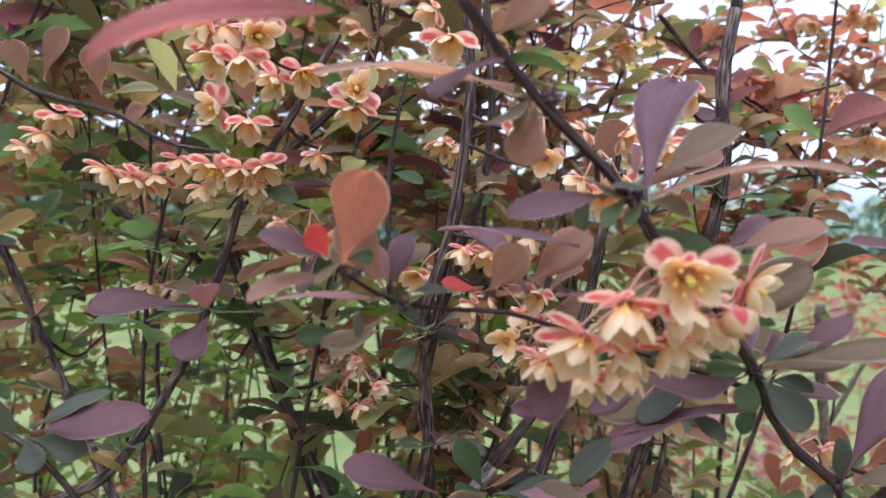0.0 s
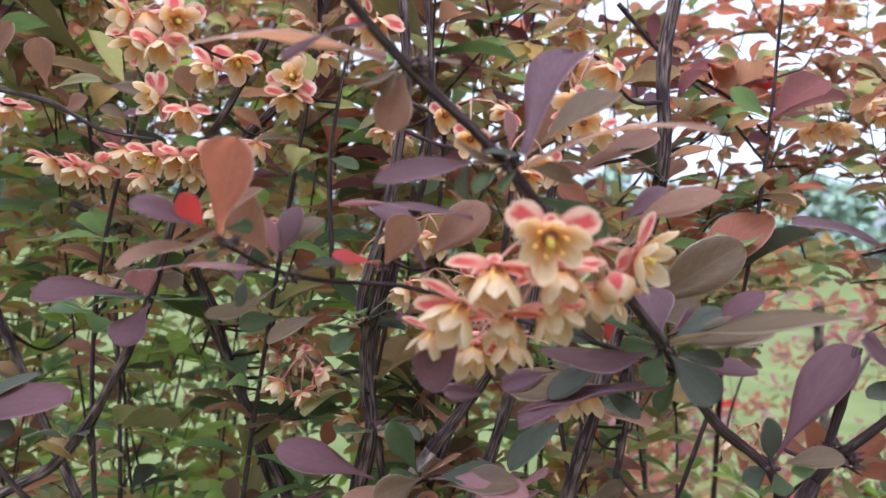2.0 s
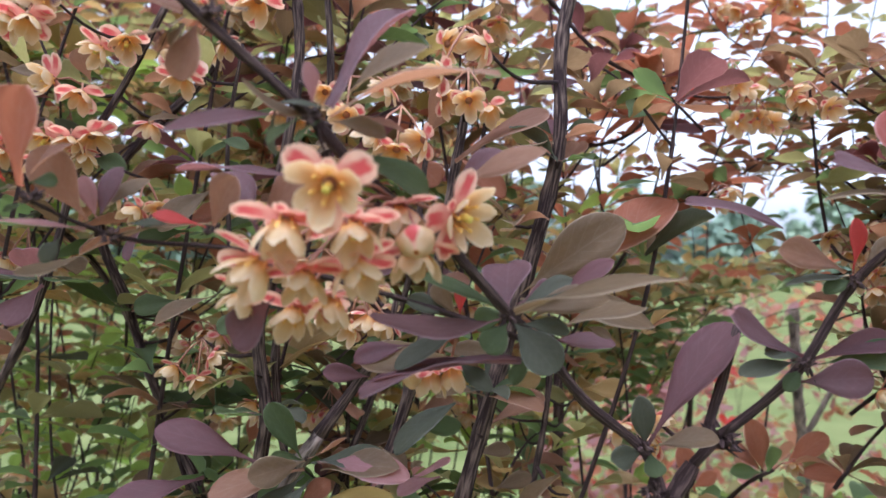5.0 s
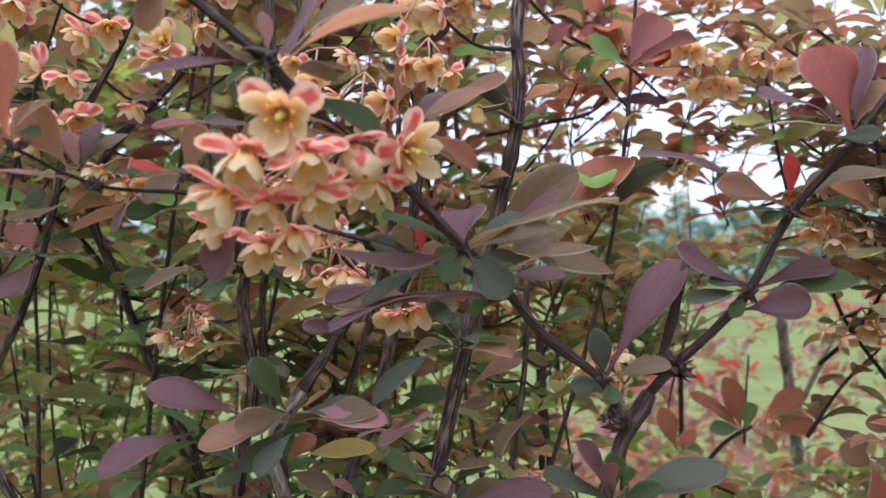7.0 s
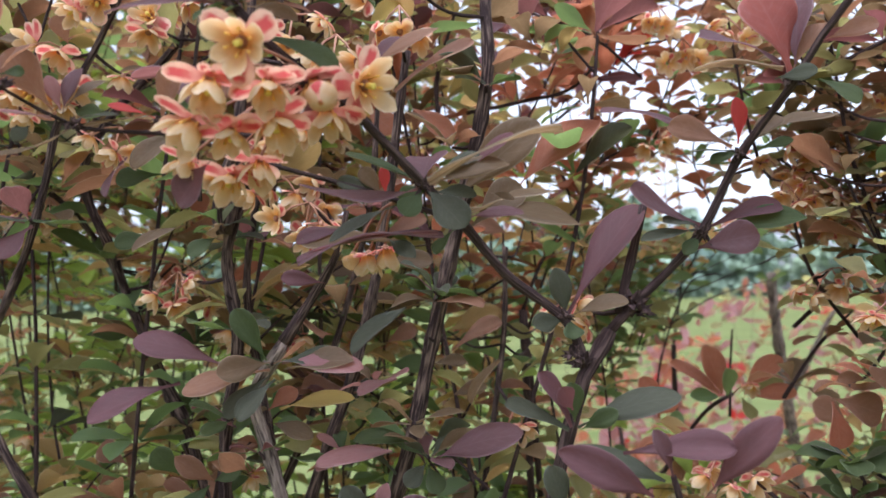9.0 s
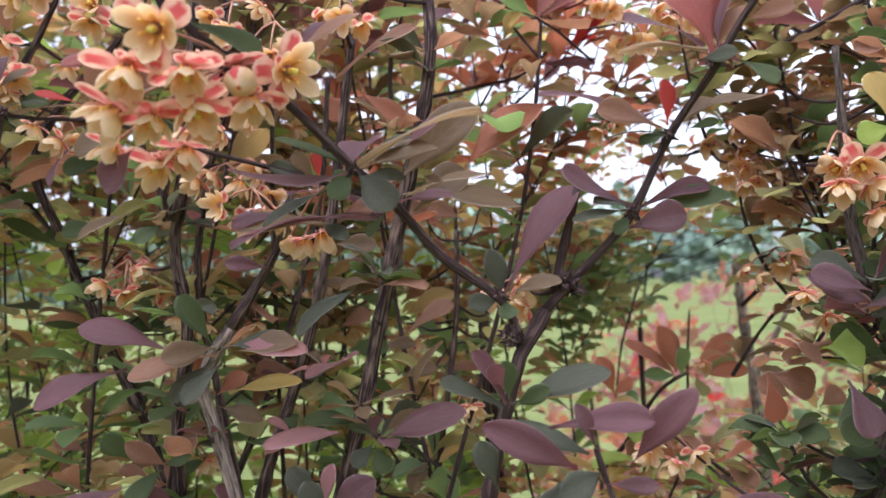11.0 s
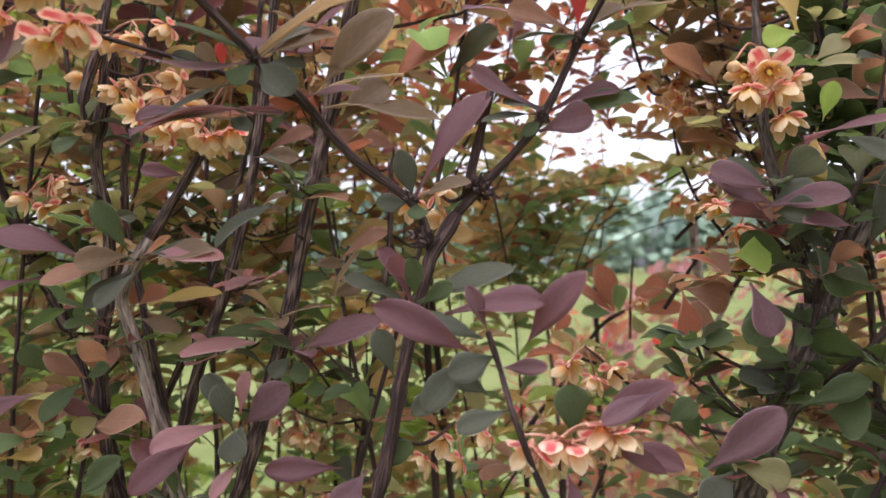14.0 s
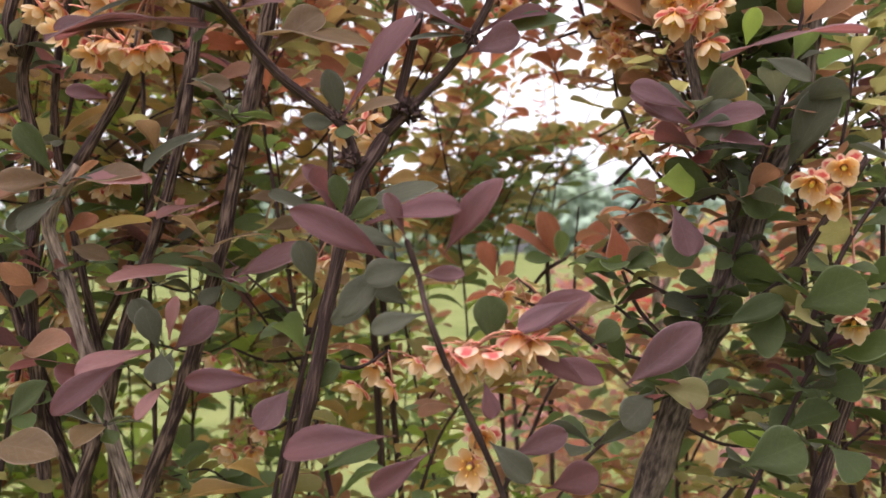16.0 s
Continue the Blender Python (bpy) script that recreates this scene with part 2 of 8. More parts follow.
def tube(name, path, radius, sides, mat, ridge=0.0, knots=0.0, seed=0):
    """A tube along path; radius(s) for s from 0 to 1; ridged, with swollen nodes."""
    rng = random.Random(seed)
    verts, faces, uvs = [], [], []
    n, run = len(path), 0.0
    side = None
    swell = rng.random() * 0.02
    for i, p in enumerate(path):
        t = (path[min(i + 1, n - 1)] - path[max(i - 1, 0)]).normalized()
        if i:
            run += (p - path[i - 1]).length
        if side is None:
            side = t.orthogonal().normalized()
        side = (side - t * side.dot(t)).normalized()
        other = t.cross(side)
        r = radius(i / max(n - 1, 1))
        if knots:
            near = abs((run + swell) % 0.021 - 0.0105)
            r *= 1 + knots * math.exp(-(near / 0.0022) ** 2) + rng.uniform(-0.05, 0.05)
        for k in range(sides):
            a = 2 * math.pi * k / sides
            q = r * (1 + (ridge * 2.6 * noise.noise((math.cos(a) * 2.3, math.sin(a) * 2.3, run * 55 + seed % 97)) + rng.uniform(-0.06, 0.06) if ridge else 0))
            verts.append(p + (side * math.cos(a) + other * math.sin(a)) * q)
            uvs.append((abs(2 * k / sides - 1) * 2, run * 60))
    for i in range(n - 1):
        for k in range(sides):
            j = (k + 1) % sides
            faces.append((i * sides + k, i * sides + j, (i + 1) * sides + j, (i + 1) * sides + k))
    faces.append(tuple(reversed(range(sides))))
    faces.append(tuple((n - 1) * sides + k for k in range(sides)))
    return mesh_of(name, verts, faces, uvs, mat)


STEM_POINTS = {}


def branch(x, y, label="barberry branch with grooved dark bark, reddish leaves and pale yellow flowers"):
    ob = new("barberry_branch")
    ob.location = (x, y, 0)
    ob.empty_display_size = 0.02
    STEM_POINTS[ob.name] = []
    return tagged(ob, label, "shrub branch", "barberry branches")


def stem(owner, r0, r1, *points, mat=None):
    path = glide(points, 0.0035)
    seed = int(abs(points[-1][0]) * 1e5)
    mat = mat or bark
    STEM_POINTS[owner.name] += path
    n = len(path) - 1
    low = min(next((i for i, p in enumerate(path) if p.z > 0.58), 0) / n, 0.9)
    return part("stem", tube("stem", path, lambda s: r0 * (1.3 - 0.3 * s / low) if s < low else r0 + (r1 - r0) * (s - low) / (1 - low), 12 if r0 > 0.0009 else 8, mat, 0.09 if r0 > 0.0009 else 0.05, 0.2, seed), None, owner)


def thorn(owner, base, tip):
    b, t = Vector(base), Vector(tip)
    return part("thorn", tube("thorn", [b, b.lerp(t, 0.5), t], lambda s: 0.0005 * (1 - s) + 0.00004, 6, bark), None, owner)


def bud_scales(owner, place, size=0.0016, count=16):
    """The rough tuft of old bud scales at a node, one part."""
    rng = random.Random(int(abs(place[0]) * 1e6))
    p = Vector(place)
    verts, faces = [], []
    for _ in range(count):
        d = Vector((rng.uniform(-1, 1), rng.uniform(-1, 1), rng.uniform(-0.4, 1))).normalized()
        e = d.orthogonal().normalized() * size * 0.38
        g = d.cross(e).normalized() * size * 0.38
        o = p + d * size * rng.uniform(0.3, 0.9)
        first = len(verts)
        verts += [o + e, o + g, o - e, o - g, o + d * size * rng.uniform(0.7, 1.3)]
        faces += [(first + 3, first + 2, first + 1, first)] + [(first + k, first + (k + 1) % 4, first + 4) for k in range(4)]
    tagged(part("bud_tuft", mesh_of("bud_tuft", verts, faces, [(v.x * 300, v.z * 300) for v in verts], bark, False), None, owner), kind="stuff")


def blade_width(s, kind):
    """Half the width of a leaf at s along it, 0.5 at its widest: a long narrow foot and a rounded end."""
    peak = (0.71, 0.68, 0.64, 0.74)[kind]
    foot = (2.3, 1.9, 1.6, 1.9)[kind]
    if s < peak:
        w = 0.5 * math.sin(math.pi / 2 * s / peak) ** foot
    else:
        w = 0.5 * max(1 - ((s - peak) / (1 - peak)) ** 2, 0) ** (0.5, 0.55, 0.64, 0.5)[kind]
    return max(w, 0.03 * min(1, (1 - s) * 12))


LEAF_MESHES = {}


def leaf_mesh(mat, kind, bend, fine, fold=1.0):
    """fold: how far the blade is folded and twisted."""
    key = (mat.name, kind, round(bend, 2), fine, fold)
    if key not in LEAF_MESHES:
        rng = random.Random(kind * 7 + int(bend * 100))
        rows = (0, 0.1, 0.2, 0.32, 0.45, 0.57, 0.68, 0.78, 0.87, 0.94, 0.985, 1.0) if fine else (0, 0.2, 0.42, 0.64, 0.82, 0.95, 1.0)
        cols = (-1, -0.96, -0.5, 0, 0.5, 0.96, 1) if fine else (-1, -0.5, 0, 0.5, 1)
        cup, wave, ph = rng.uniform(0.08, 0.26) * (1 if fine else 1.5) * fold, rng.uniform(0.01, 0.03), rng.uniform(0, 6)
        twist, droop = rng.uniform(-0.3, 0.3) * (1 if fine else 1.8) * fold, rng.uniform(0.0, 0.05) * (1 if fine else 2)
        verts, uvs, faces = [], [], []
        for s in rows:
            w = blade_width(s, kind)
            turn = twist * (s - 0.55)
            for c in cols:
                lift = cup * abs(c) ** 1.5 * w * 0.8 + wave * math.sin(7 * s + ph) * c * abs(c)
                if fine and abs(c) == 1:
                    lift -= 0.012
                # the blade turns round its midrib, which arches and droops at the end
                y, z = c * w - math.sin(turn) * lift * 1.5, lift * math.cos(turn) + math.sin(turn) * c * w * 0.42
                verts.append((s, y, z + 4 * bend * s * (1 - s) - droop * s ** 3))
                uvs.append((c / 2 + 0.5, s))
        m = len(cols)
        for i in range(len(rows) - 1):
            for k in range(m - 1):
                faces.append((i * m + k, i * m + k + 1, (i + 1) * m + k + 1, (i + 1) * m + k))
        LEAF_MESHES[key] = mesh_of("leaf", verts, faces, uvs, mat)
    return LEAF_MESHES[key]


def leaf_pose(base, tip, width, roll):
    b, t = Vector(base), Vector(tip)
    x = (t - b).normalized()
    face = Vector((0, -1, 0))
    nrm = face - x * face.dot(x)
    if nrm.length < 0.05:
        nrm = Vector((0, 0, 1)) - x * x.z
    nrm.normalize()
    turned = [Matrix.Rotation(radians(a), 3, x) @ nrm for a in (roll, -roll)]
    nrm = max(turned, key=lambda v: v.z)
    y = nrm.cross(x)
    size = (t - b).length
    m = Matrix((x * size, y * width, nrm * size)).transposed().to_4x4()
    m.translation = b
    return m


def leaf(owner, base, tip, width, roll, mat, bend=0.05, fine=True):
    kind = int(abs(tip[0] * 7919 + tip[2] * 104729) * 10) % 4
    if width > 0.55 * (Vector(tip) - Vector(base)).length:
        kind = 3
    return part("leaf", leaf_mesh(mat, kind, bend, fine, 0.25 if roll >= 55 else 1.0), None, owner, m=leaf_pose(base, tip, width, roll))


def spur(owner, place, thick=0.0005):
    """A short shoot from the nearest stem to place."""
    p = Vector(place)
    near = min((q for points in STEM_POINTS.values() for q in points[::2]), key=lambda q: (q - p).length_squared)
    if (near - p).length > 0.002:
        bow = near.lerp(p, 0.5) + Vector((0, 0, -0.12 * (near - p).length))
        part("spur", tube("spur", glide([near, bow, p], 0.003), lambda s: thick * (1.25 - 0.5 * s), 6, bark, 0.05), None, owner)
    return near


def whorl(owner, place, count, size, *mats, fine=True, rng=None, spurred=True, pieces=None, tilt=0.5):
    """A rosette of leaves on a short shoot; with a list of pieces they are laid there instead of built."""
    rng = rng or random.Random(int(abs(place[0]) * 1e6 + abs(place[2]) * 1e4))
    if spurred:
        spur(owner, place)
    p = Vector(place)
    turn = rng.random() * 6.28
    # the old stem at the open side carries short round leaves turned every way
    round_leaved = p.x > 0.15 and p.y < 0.2
    tilt, broad = (1.3, 1.25) if round_leaved else (tilt, 1.0)
    for k in range(count):
        a = turn + k * 2.4 + rng.uniform(-0.3, 0.3)
        x = Vector((math.cos(a), math.sin(a), rng.uniform(-0.25, 0.75))).normalized()
        long = size * rng.uniform(0.55, 1.15)
        nrm = Vector((0, 0, 1)) - x * x.z
        nrm = (nrm.normalized() + Vector((rng.uniform(-tilt, tilt), rng.uniform(-tilt, tilt), 0))).normalized()
        nrm = (nrm - x * nrm.dot(x)).normalized()
        m = Matrix((x * long, nrm.cross(x) * long * broad * rng.uniform(0.36, 0.52), nrm * long)).transposed().to_4x4()
        m.translation = p + x * 0.0008
        me = leaf_mesh(mats[k % len(mats)], rng.randrange(4), rng.choice((-0.06, 0.03, 0.06, 0.1)), fine)
        if pieces is None:
            part("leaf", me, None, owner, m=m)
        else:
            pieces.append((me, m))


def merged(owner, pieces):
    """The leaves deep in the shrub, as one part of their branch."""
    mats, verts, faces, uvs, slots = [], [], [], [], []
    for me, m in pieces:
        mat = me.materials[0]
        if mat not in mats:
            mats.append(mat)
        first = len(verts)
        co = np.empty(len(me.vertices) * 3)
        me.vertices.foreach_get("co", co)
        mm = np.array(m)
        verts += (co.reshape(-1, 3) @ mm[:3, :3].T + mm[:3, 3]).tolist()
        if me.name not in MESH_UVS:
            table = {}
            for lp, uv in zip(me.loops, me.uv_layers[0].data):
                table[lp.vertex_index] = tuple(uv.uv)
            MESH_UVS[me.name] = ([table[i] for i in range(len(me.vertices))], [tuple(p.vertices) for p in me.polygons])
        own_uv, own_faces = MESH_UVS[me.name]
        uvs += own_uv
        faces += [tuple(first + i for i in p) for p in own_faces]
        slots += [mats.index(mat)] * len(own_faces)
    me = mesh_of("leaves", verts, faces, uvs)
    for mat in mats:
        me.materials.append(mat)
    me.polygons.foreach_set("material_index", slots)
    return tagged(part("leaves", me, None, owner), kind="stuff")


MESH_UVS = {}


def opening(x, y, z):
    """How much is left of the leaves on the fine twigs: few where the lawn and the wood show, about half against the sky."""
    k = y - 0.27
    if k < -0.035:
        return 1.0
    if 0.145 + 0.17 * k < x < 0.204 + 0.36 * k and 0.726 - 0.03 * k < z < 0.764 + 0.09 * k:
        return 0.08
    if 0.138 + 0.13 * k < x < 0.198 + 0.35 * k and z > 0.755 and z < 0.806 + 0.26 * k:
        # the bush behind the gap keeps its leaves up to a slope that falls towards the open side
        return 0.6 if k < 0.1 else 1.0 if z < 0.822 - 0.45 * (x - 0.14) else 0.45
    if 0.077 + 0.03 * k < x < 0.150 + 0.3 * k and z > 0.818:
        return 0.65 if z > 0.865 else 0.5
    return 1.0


def leafy(owner, r0, r1, size, spacing, mats, *points):
    """A twig set with rosettes of leaves all along."""
    fine_twig = 0.45 if points[0][1] > 0.285 else 0.8
    stem(owner, r0 * fine_twig, r1 * fine_twig, *points)
    rng = random.Random(int(abs(points[0][0]) * 1e6 + len(points)))
    run = spacing * 0.5
    path = glide(points, 0.003)
    pieces = [] if points[0][1] > 0.285 else None
    for a, b in zip(path, path[1:]):
        run += (b - a).length
        if run > spacing or b is path[-1]:
            run = rng.uniform(-0.3, 0.2) * spacing
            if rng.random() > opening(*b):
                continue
            few = [rng.choice(mats) for _ in range(3)]
            whorl(owner, b, rng.choice((4, 5, 6)), size * rng.uniform(0.8, 1.15), *few, fine=False, rng=rng, spurred=False, pieces=pieces, tilt=1.2 if b.y > 0.36 else 0.5)
    if pieces:
        merged(owner, pieces)


def petal_mesh(name, mat, wide, profile, cup=0.3, rows=7, cols=5, point=0.0):
    """A spoon-shaped petal; profile(s) gives its distance from the flower's axis and its height at s, wide half its width; point narrows its end."""
    verts, uvs, faces = [], [], []
    for i in range(rows):
        s = i / (rows - 1)
        r, z = profile(s)
        if s < 0.6:
            w = wide * (0.32 + 0.68 * math.sin(math.pi / 2 * s / 0.6) ** 1.2)
        else:
            w = wide * math.sqrt(1 - 0.93 * ((s - 0.6) / 0.4) ** (2.2 - point))
        for k in range(cols):
            c = 2 * k / (cols - 1) - 1
            verts.append((r - cup * c * c * w + 0.00012 * math.sin(5 * s + 4 * c), c * w, z - 0.00025 * c * c * s))
            uvs.append((c / 2 + 0.5, s))
    for i in range(rows - 1):
        for k in range(cols - 1):
            faces.append((i * cols + k, i * cols + k + 1, (i + 1) * cols + k + 1, (i + 1) * cols + k))
    return mesh_of(name, verts, faces, uvs, mat)


def bell(radius, long):
    return lambda s: (0.0006 + radius * math.sin(math.pi * 0.62 * s), 0.0003 + long * s)


PETAL = petal_mesh("petal", cream, 0.00182, bell(0.0027, 0.0062), 0.42)
PETAL_IN = petal_mesh("petal", cream, 0.00148, bell(0.0019, 0.0053), 0.35)
SEPAL = petal_mesh("sepal", blush, 0.0024, lambda s: (0.0006 + 0.0061 * s, 0.0002 + 0.0022 * s ** 1.5), -0.12, point=0.5)
SEPAL_MID = petal_mesh("sepal", blush, 0.0019, lambda s: (0.0006 + 0.0044 * s, 0.0002 + 0.0020 * s ** 1.5), -0.1, 6, 3, point=0.5)
SEPAL_SMALL = petal_mesh("sepal", blush, 0.0011, lambda s: (0.0006 + 0.0029 * s, -0.0002 + 0.0010 * s), 0.0, 5, 3, point=0.6)
BUD_SHELL = petal_mesh("sepal", blush, 0.0018, lambda s: (0.0004 + 0.0025 * math.sin(math.pi * min(s * 0.98 + 0.01, 1)), 0.0050 * s), 0.45)


def blob(name, mat, profile, sides=8):
    verts, faces = [], []
    for r, z in profile:
        for k in range(sides):
            a = 2 * math.pi * k / sides
            verts.append((r * math.cos(a), r * math.sin(a), z))
    for i in range(len(profile) - 1):
        for k in range(sides):
            j = (k + 1) % sides
            faces.append((i * sides + k, i * sides + j, (i + 1) * sides + j, (i + 1) * sides + k))
    faces.append(tuple(reversed(range(sides))))
    faces.append(tuple((len(profile) - 1) * sides + k for k in range(sides)))
    return mesh_of(name, verts, faces, None, mat)


PISTIL = blob("pistil", pistil_green, ((0.0003, 0.0004), (0.0006, 0.0012), (0.0006, 0.0021), (0.0004, 0.0024), (0.0006, 0.0026), (0.0006, 0.0028), (0.0002, 0.0029)))
STAMEN = blob("stamen", stamen_yellow, ((0.00022, 0.0004), (0.00018, 0.0019), (0.00026, 0.0021), (0.0003, 0.0026), (0.0001, 0.0028)), 6)
RECEPTACLE = blob("flower", stalk_red, ((0.0003, -0.0012), (0.0008, -0.0005), (0.0011, 0.0004), (0.0006, 0.0009)), 8)


def aim(place, way, size, spin):
    z = Vector(way).normalized()
    x = z.orthogonal().normalized()
    m = Matrix((x, z.cross(x), z)).transposed().to_4x4() @ Matrix.Rotation(spin, 4, "Z") @ Matrix.Diagonal((size, size, size, 1))
    m.translation = Vector(place)
    return m


def pedicel(owner, place, way, node):
    """A thin stalk from the node to the flower's foot."""
    p, w, n = Vector(place), Vector(way).normalized(), Vector(node)
    near = min(STEM_POINTS[owner.name], key=lambda q: (q - n).length_squared)
    if (near - n).length < 0.03:
        n = near
    foot = p - w * 0.0008
    mid = foot.lerp(n, 0.4) - w * 0.15 * (foot - n).length
    part("flower_stalk", tube("flower_stalk", glide([n, n.lerp(mid, 0.6) + Vector((0, 0, 0.0006)), mid, foot], 0.002), lambda s: 0.0003, 6, stalk_red), None, owner)


def flower(owner, place, way, size, node, stalk=True, wings=(), spread=None):
    """wings: the ways, in the world, that its three raised sepals take; spread: degrees by which the cup is open."""
    rng = random.Random(int(abs(place[0]) * 1e6 + abs(place[1]) * 1e5))
    # the place is the middle of the cup, the foot lies behind it
    w = Vector(way).normalized()
    foot = Vector(place) - w * 0.0028 * size
    flat = aim(foot, way, 1.0, 0.0).to_3x3().inverted()
    if wings:
        turns = [math.atan2((flat @ Vector(v)).y, (flat @ Vector(v)).x) for v in wings]
    else:
        # a hanging flower: two sepals raised like wings, one below
        down = flat @ Vector((0, 0, -1))
        first = math.atan2(down.y, down.x) + rng.uniform(-0.4, 0.4)
        turns = [first + k * 2.094 for k in range(3)]
    f = part("flower", RECEPTACLE, None, owner, m=aim(foot, way, size, 0.0))
    spread = rng.uniform(4, 26) if spread is None else spread
    for k in range(6):
        inner = k % 2
        turn = Matrix.Rotation(turns[0] + k * math.pi / 3 + rng.uniform(-0.12, 0.12), 4, "Z") @ Matrix.Rotation(radians(spread + rng.uniform(-5, 9)), 4, "Y")
        part("petal", PETAL_IN if inner else PETAL, None, f, m=turn)
    for a in turns:
        part("sepal", SEPAL if wings else SEPAL_MID, None, f, m=Matrix.Rotation(a, 4, "Z") @ Matrix.Rotation(radians(rng.uniform(-6, 20)), 4, "Y"))
        if stalk:
            part("sepal", SEPAL_SMALL, None, f, m=Matrix.Rotation(a + 1.05, 4, "Z") @ Matrix.Rotation(radians(rng.uniform(-5, 25)), 4, "Y"))
    if stalk:
        part("pistil", PISTIL, None, f)
        for k in range(6):
            part("stamen", STAMEN, None, f, m=Matrix.Rotation(k * 1.047 + 0.5, 4, "Z") @ Matrix.Translation((0.0012, 0, 0)) @ Matrix.Rotation(radians(22), 4, "Y"))
        pedicel(owner, foot, way, node)
    return f


def bloom(owner, place, way, size, node, wings=()):
    """A flower farther in, with its stalk; one that faces away keeps its inner parts deep in the cup."""
    size *= 0.93
    f = flower(owner, place, way, size, node, False, wings)
    if way[1] < -0.58:
        part("pistil", PISTIL, None, f)
        for k in range(6):
            part("stamen", STAMEN, None, f, m=Matrix.Rotation(k * 1.047 + 0.5, 4, "Z") @ Matrix.Translation((0.0010, 0, 0)) @ Matrix.Rotation(radians(20), 4, "Y"))
    foot, n = Vector(place) - Vector(way).normalized() * 0.0032 * size, Vector(node)
    part("flower_stalk", tube("flower_stalk", [n, n.lerp(foot, 0.5) + Vector((0, 0, 0.0012)), foot], lambda s: 0.0003, 5, stalk_red), None, owner)


def bud(owner, place, way, size, node):
    f = part("flower_bud", RECEPTACLE, None, owner, m=aim(place, way, size, 0.3))
    for k in range(5):
        part("sepal", BUD_SHELL if k == 3 else BUD_CREAM, None, f, m=Matrix.Rotation(k * 1.2566, 4, "Z"))
    pedicel(owner, place, way, node)


BUD_CREAM = petal_mesh("petal", cream, 0.0020, lambda s: (0.0004 + 0.0026 * math.sin(math.pi * min(s * 0.98 + 0.01, 1)), 0.0052 * s), 0.45)


def joined(pieces, name, mat):
    """Several meshes with poses as one mesh."""
    verts, faces, uvs = [], [], []
    for me, m in pieces:
        first = len(verts)
        verts += [m @ v.co for v in me.vertices]
        table = {}
        for lp, uv in zip(me.loops, me.uv_layers[0].data):
            table[lp.vertex_index] = tuple(uv.uv)
        uvs += [table[i] for i in range(len(me.vertices))]
        faces += [tuple(first + i for i in p.vertices) for p in me.polygons]
    return mesh_of(name, verts, faces, uvs, mat)


PETAL_LOW = petal_mesh("petals", cream, 0.00175, bell(0.0026, 0.0063), 0.38, 6, 5)
SEPAL_LOW = petal_mesh("calyx", blush, 0.0016, lambda s: (0.0006 + 0.0038 * s, 0.0002 + 0.0019 * s ** 1.5), 0.0, 4, 3)
SHAPES = []
for k in range(3):
    rng = random.Random(60 + k)
    petals = [(PETAL_LOW, Matrix.Rotation(j * math.pi / 3 + rng.uniform(-0.15, 0.15), 4, "Z") @ Matrix.Rotation(radians(rng.uniform(0, 20) + 9 * k), 4, "Y")) for j in range(6)]
    sepals = [(SEPAL_LOW, Matrix.Rotation(j * 2.094 + rng.uniform(0.2, 0.8), 4, "Z") @ Matrix.Rotation(radians(rng.uniform(-15, 15)), 4, "Y")) for j in range(3)]
    SHAPES.append((joined(petals, "flower", cream), joined(sepals, "calyx", blush)))


def far_flower(owner, place, way, size, spin):
    cup, calyx = SHAPES[int(spin * 7) % 3]
    f = part("flower", cup, None, owner, m=aim(place, way, size, spin))
    part("calyx", calyx, None, f)


def cluster(owner, place, count):
    rng = random.Random(int(abs(place[0]) * 1e6 + abs(place[2]) * 1e5))
    p = Vector(place)
    node = p + Vector((rng.uniform(-0.002, 0.002), 0.003, 0.0065))
    spur(owner, node, 0.0005)
    for k in range(count):
        q = p + Vector((0.0052 * (k - (count - 1) / 2) + rng.uniform(-0.0022, 0.0022), rng.uniform(-0.004, 0.004), rng.uniform(-0.006, 0.004)))
        way = Vector((rng.uniform(-0.9, 0.9), rng.uniform(-1.3, 0.1), rng.uniform(-1.0, -0.25))).normalized()
        size = rng.uniform(0.78, 0.92)
        if q.y > 0.245:
            far_flower(owner, q - way * 0.0025, way, size, rng.random() * 6)
        else:
            flower(owner, q, way, size, node, False)
        foot = q - way * 0.0022
        part("flower_stalk", tube("flower_stalk", [node, node.lerp(foot, 0.5) + Vector((0, 0, 0.001)), foot], lambda s: 0.0003, 5, stalk_red), None, owner)


# ---- ground, lawn and distance ----
def ground_sheet():
    n, verts, faces, uvs = 48, [], [], []
    grid = [math.copysign(abs(k / (n / 2)) ** 3.2, k) * 900 for k in range(-n // 2, n // 2 + 1)]
    for y in grid:
        for x in grid:
            far = max(abs(x), abs(y))
            verts.append((x, y, 0.012 * noise.noise((x * 0.7, y * 0.7, 0)) if far < 30 else 0))
    m = n + 1
    for i in range(n):
        for k in range(n):
            faces.append((i * m + k, i * m + k + 1, (i + 1) * m + k + 1, (i + 1) * m + k))
    ob = new("ground", mesh_of("ground", verts, faces, None, lawn))
    return tagged(ob, "bright green lawn behind the shrub", "lawn", kind="structure")


ground_sheet()


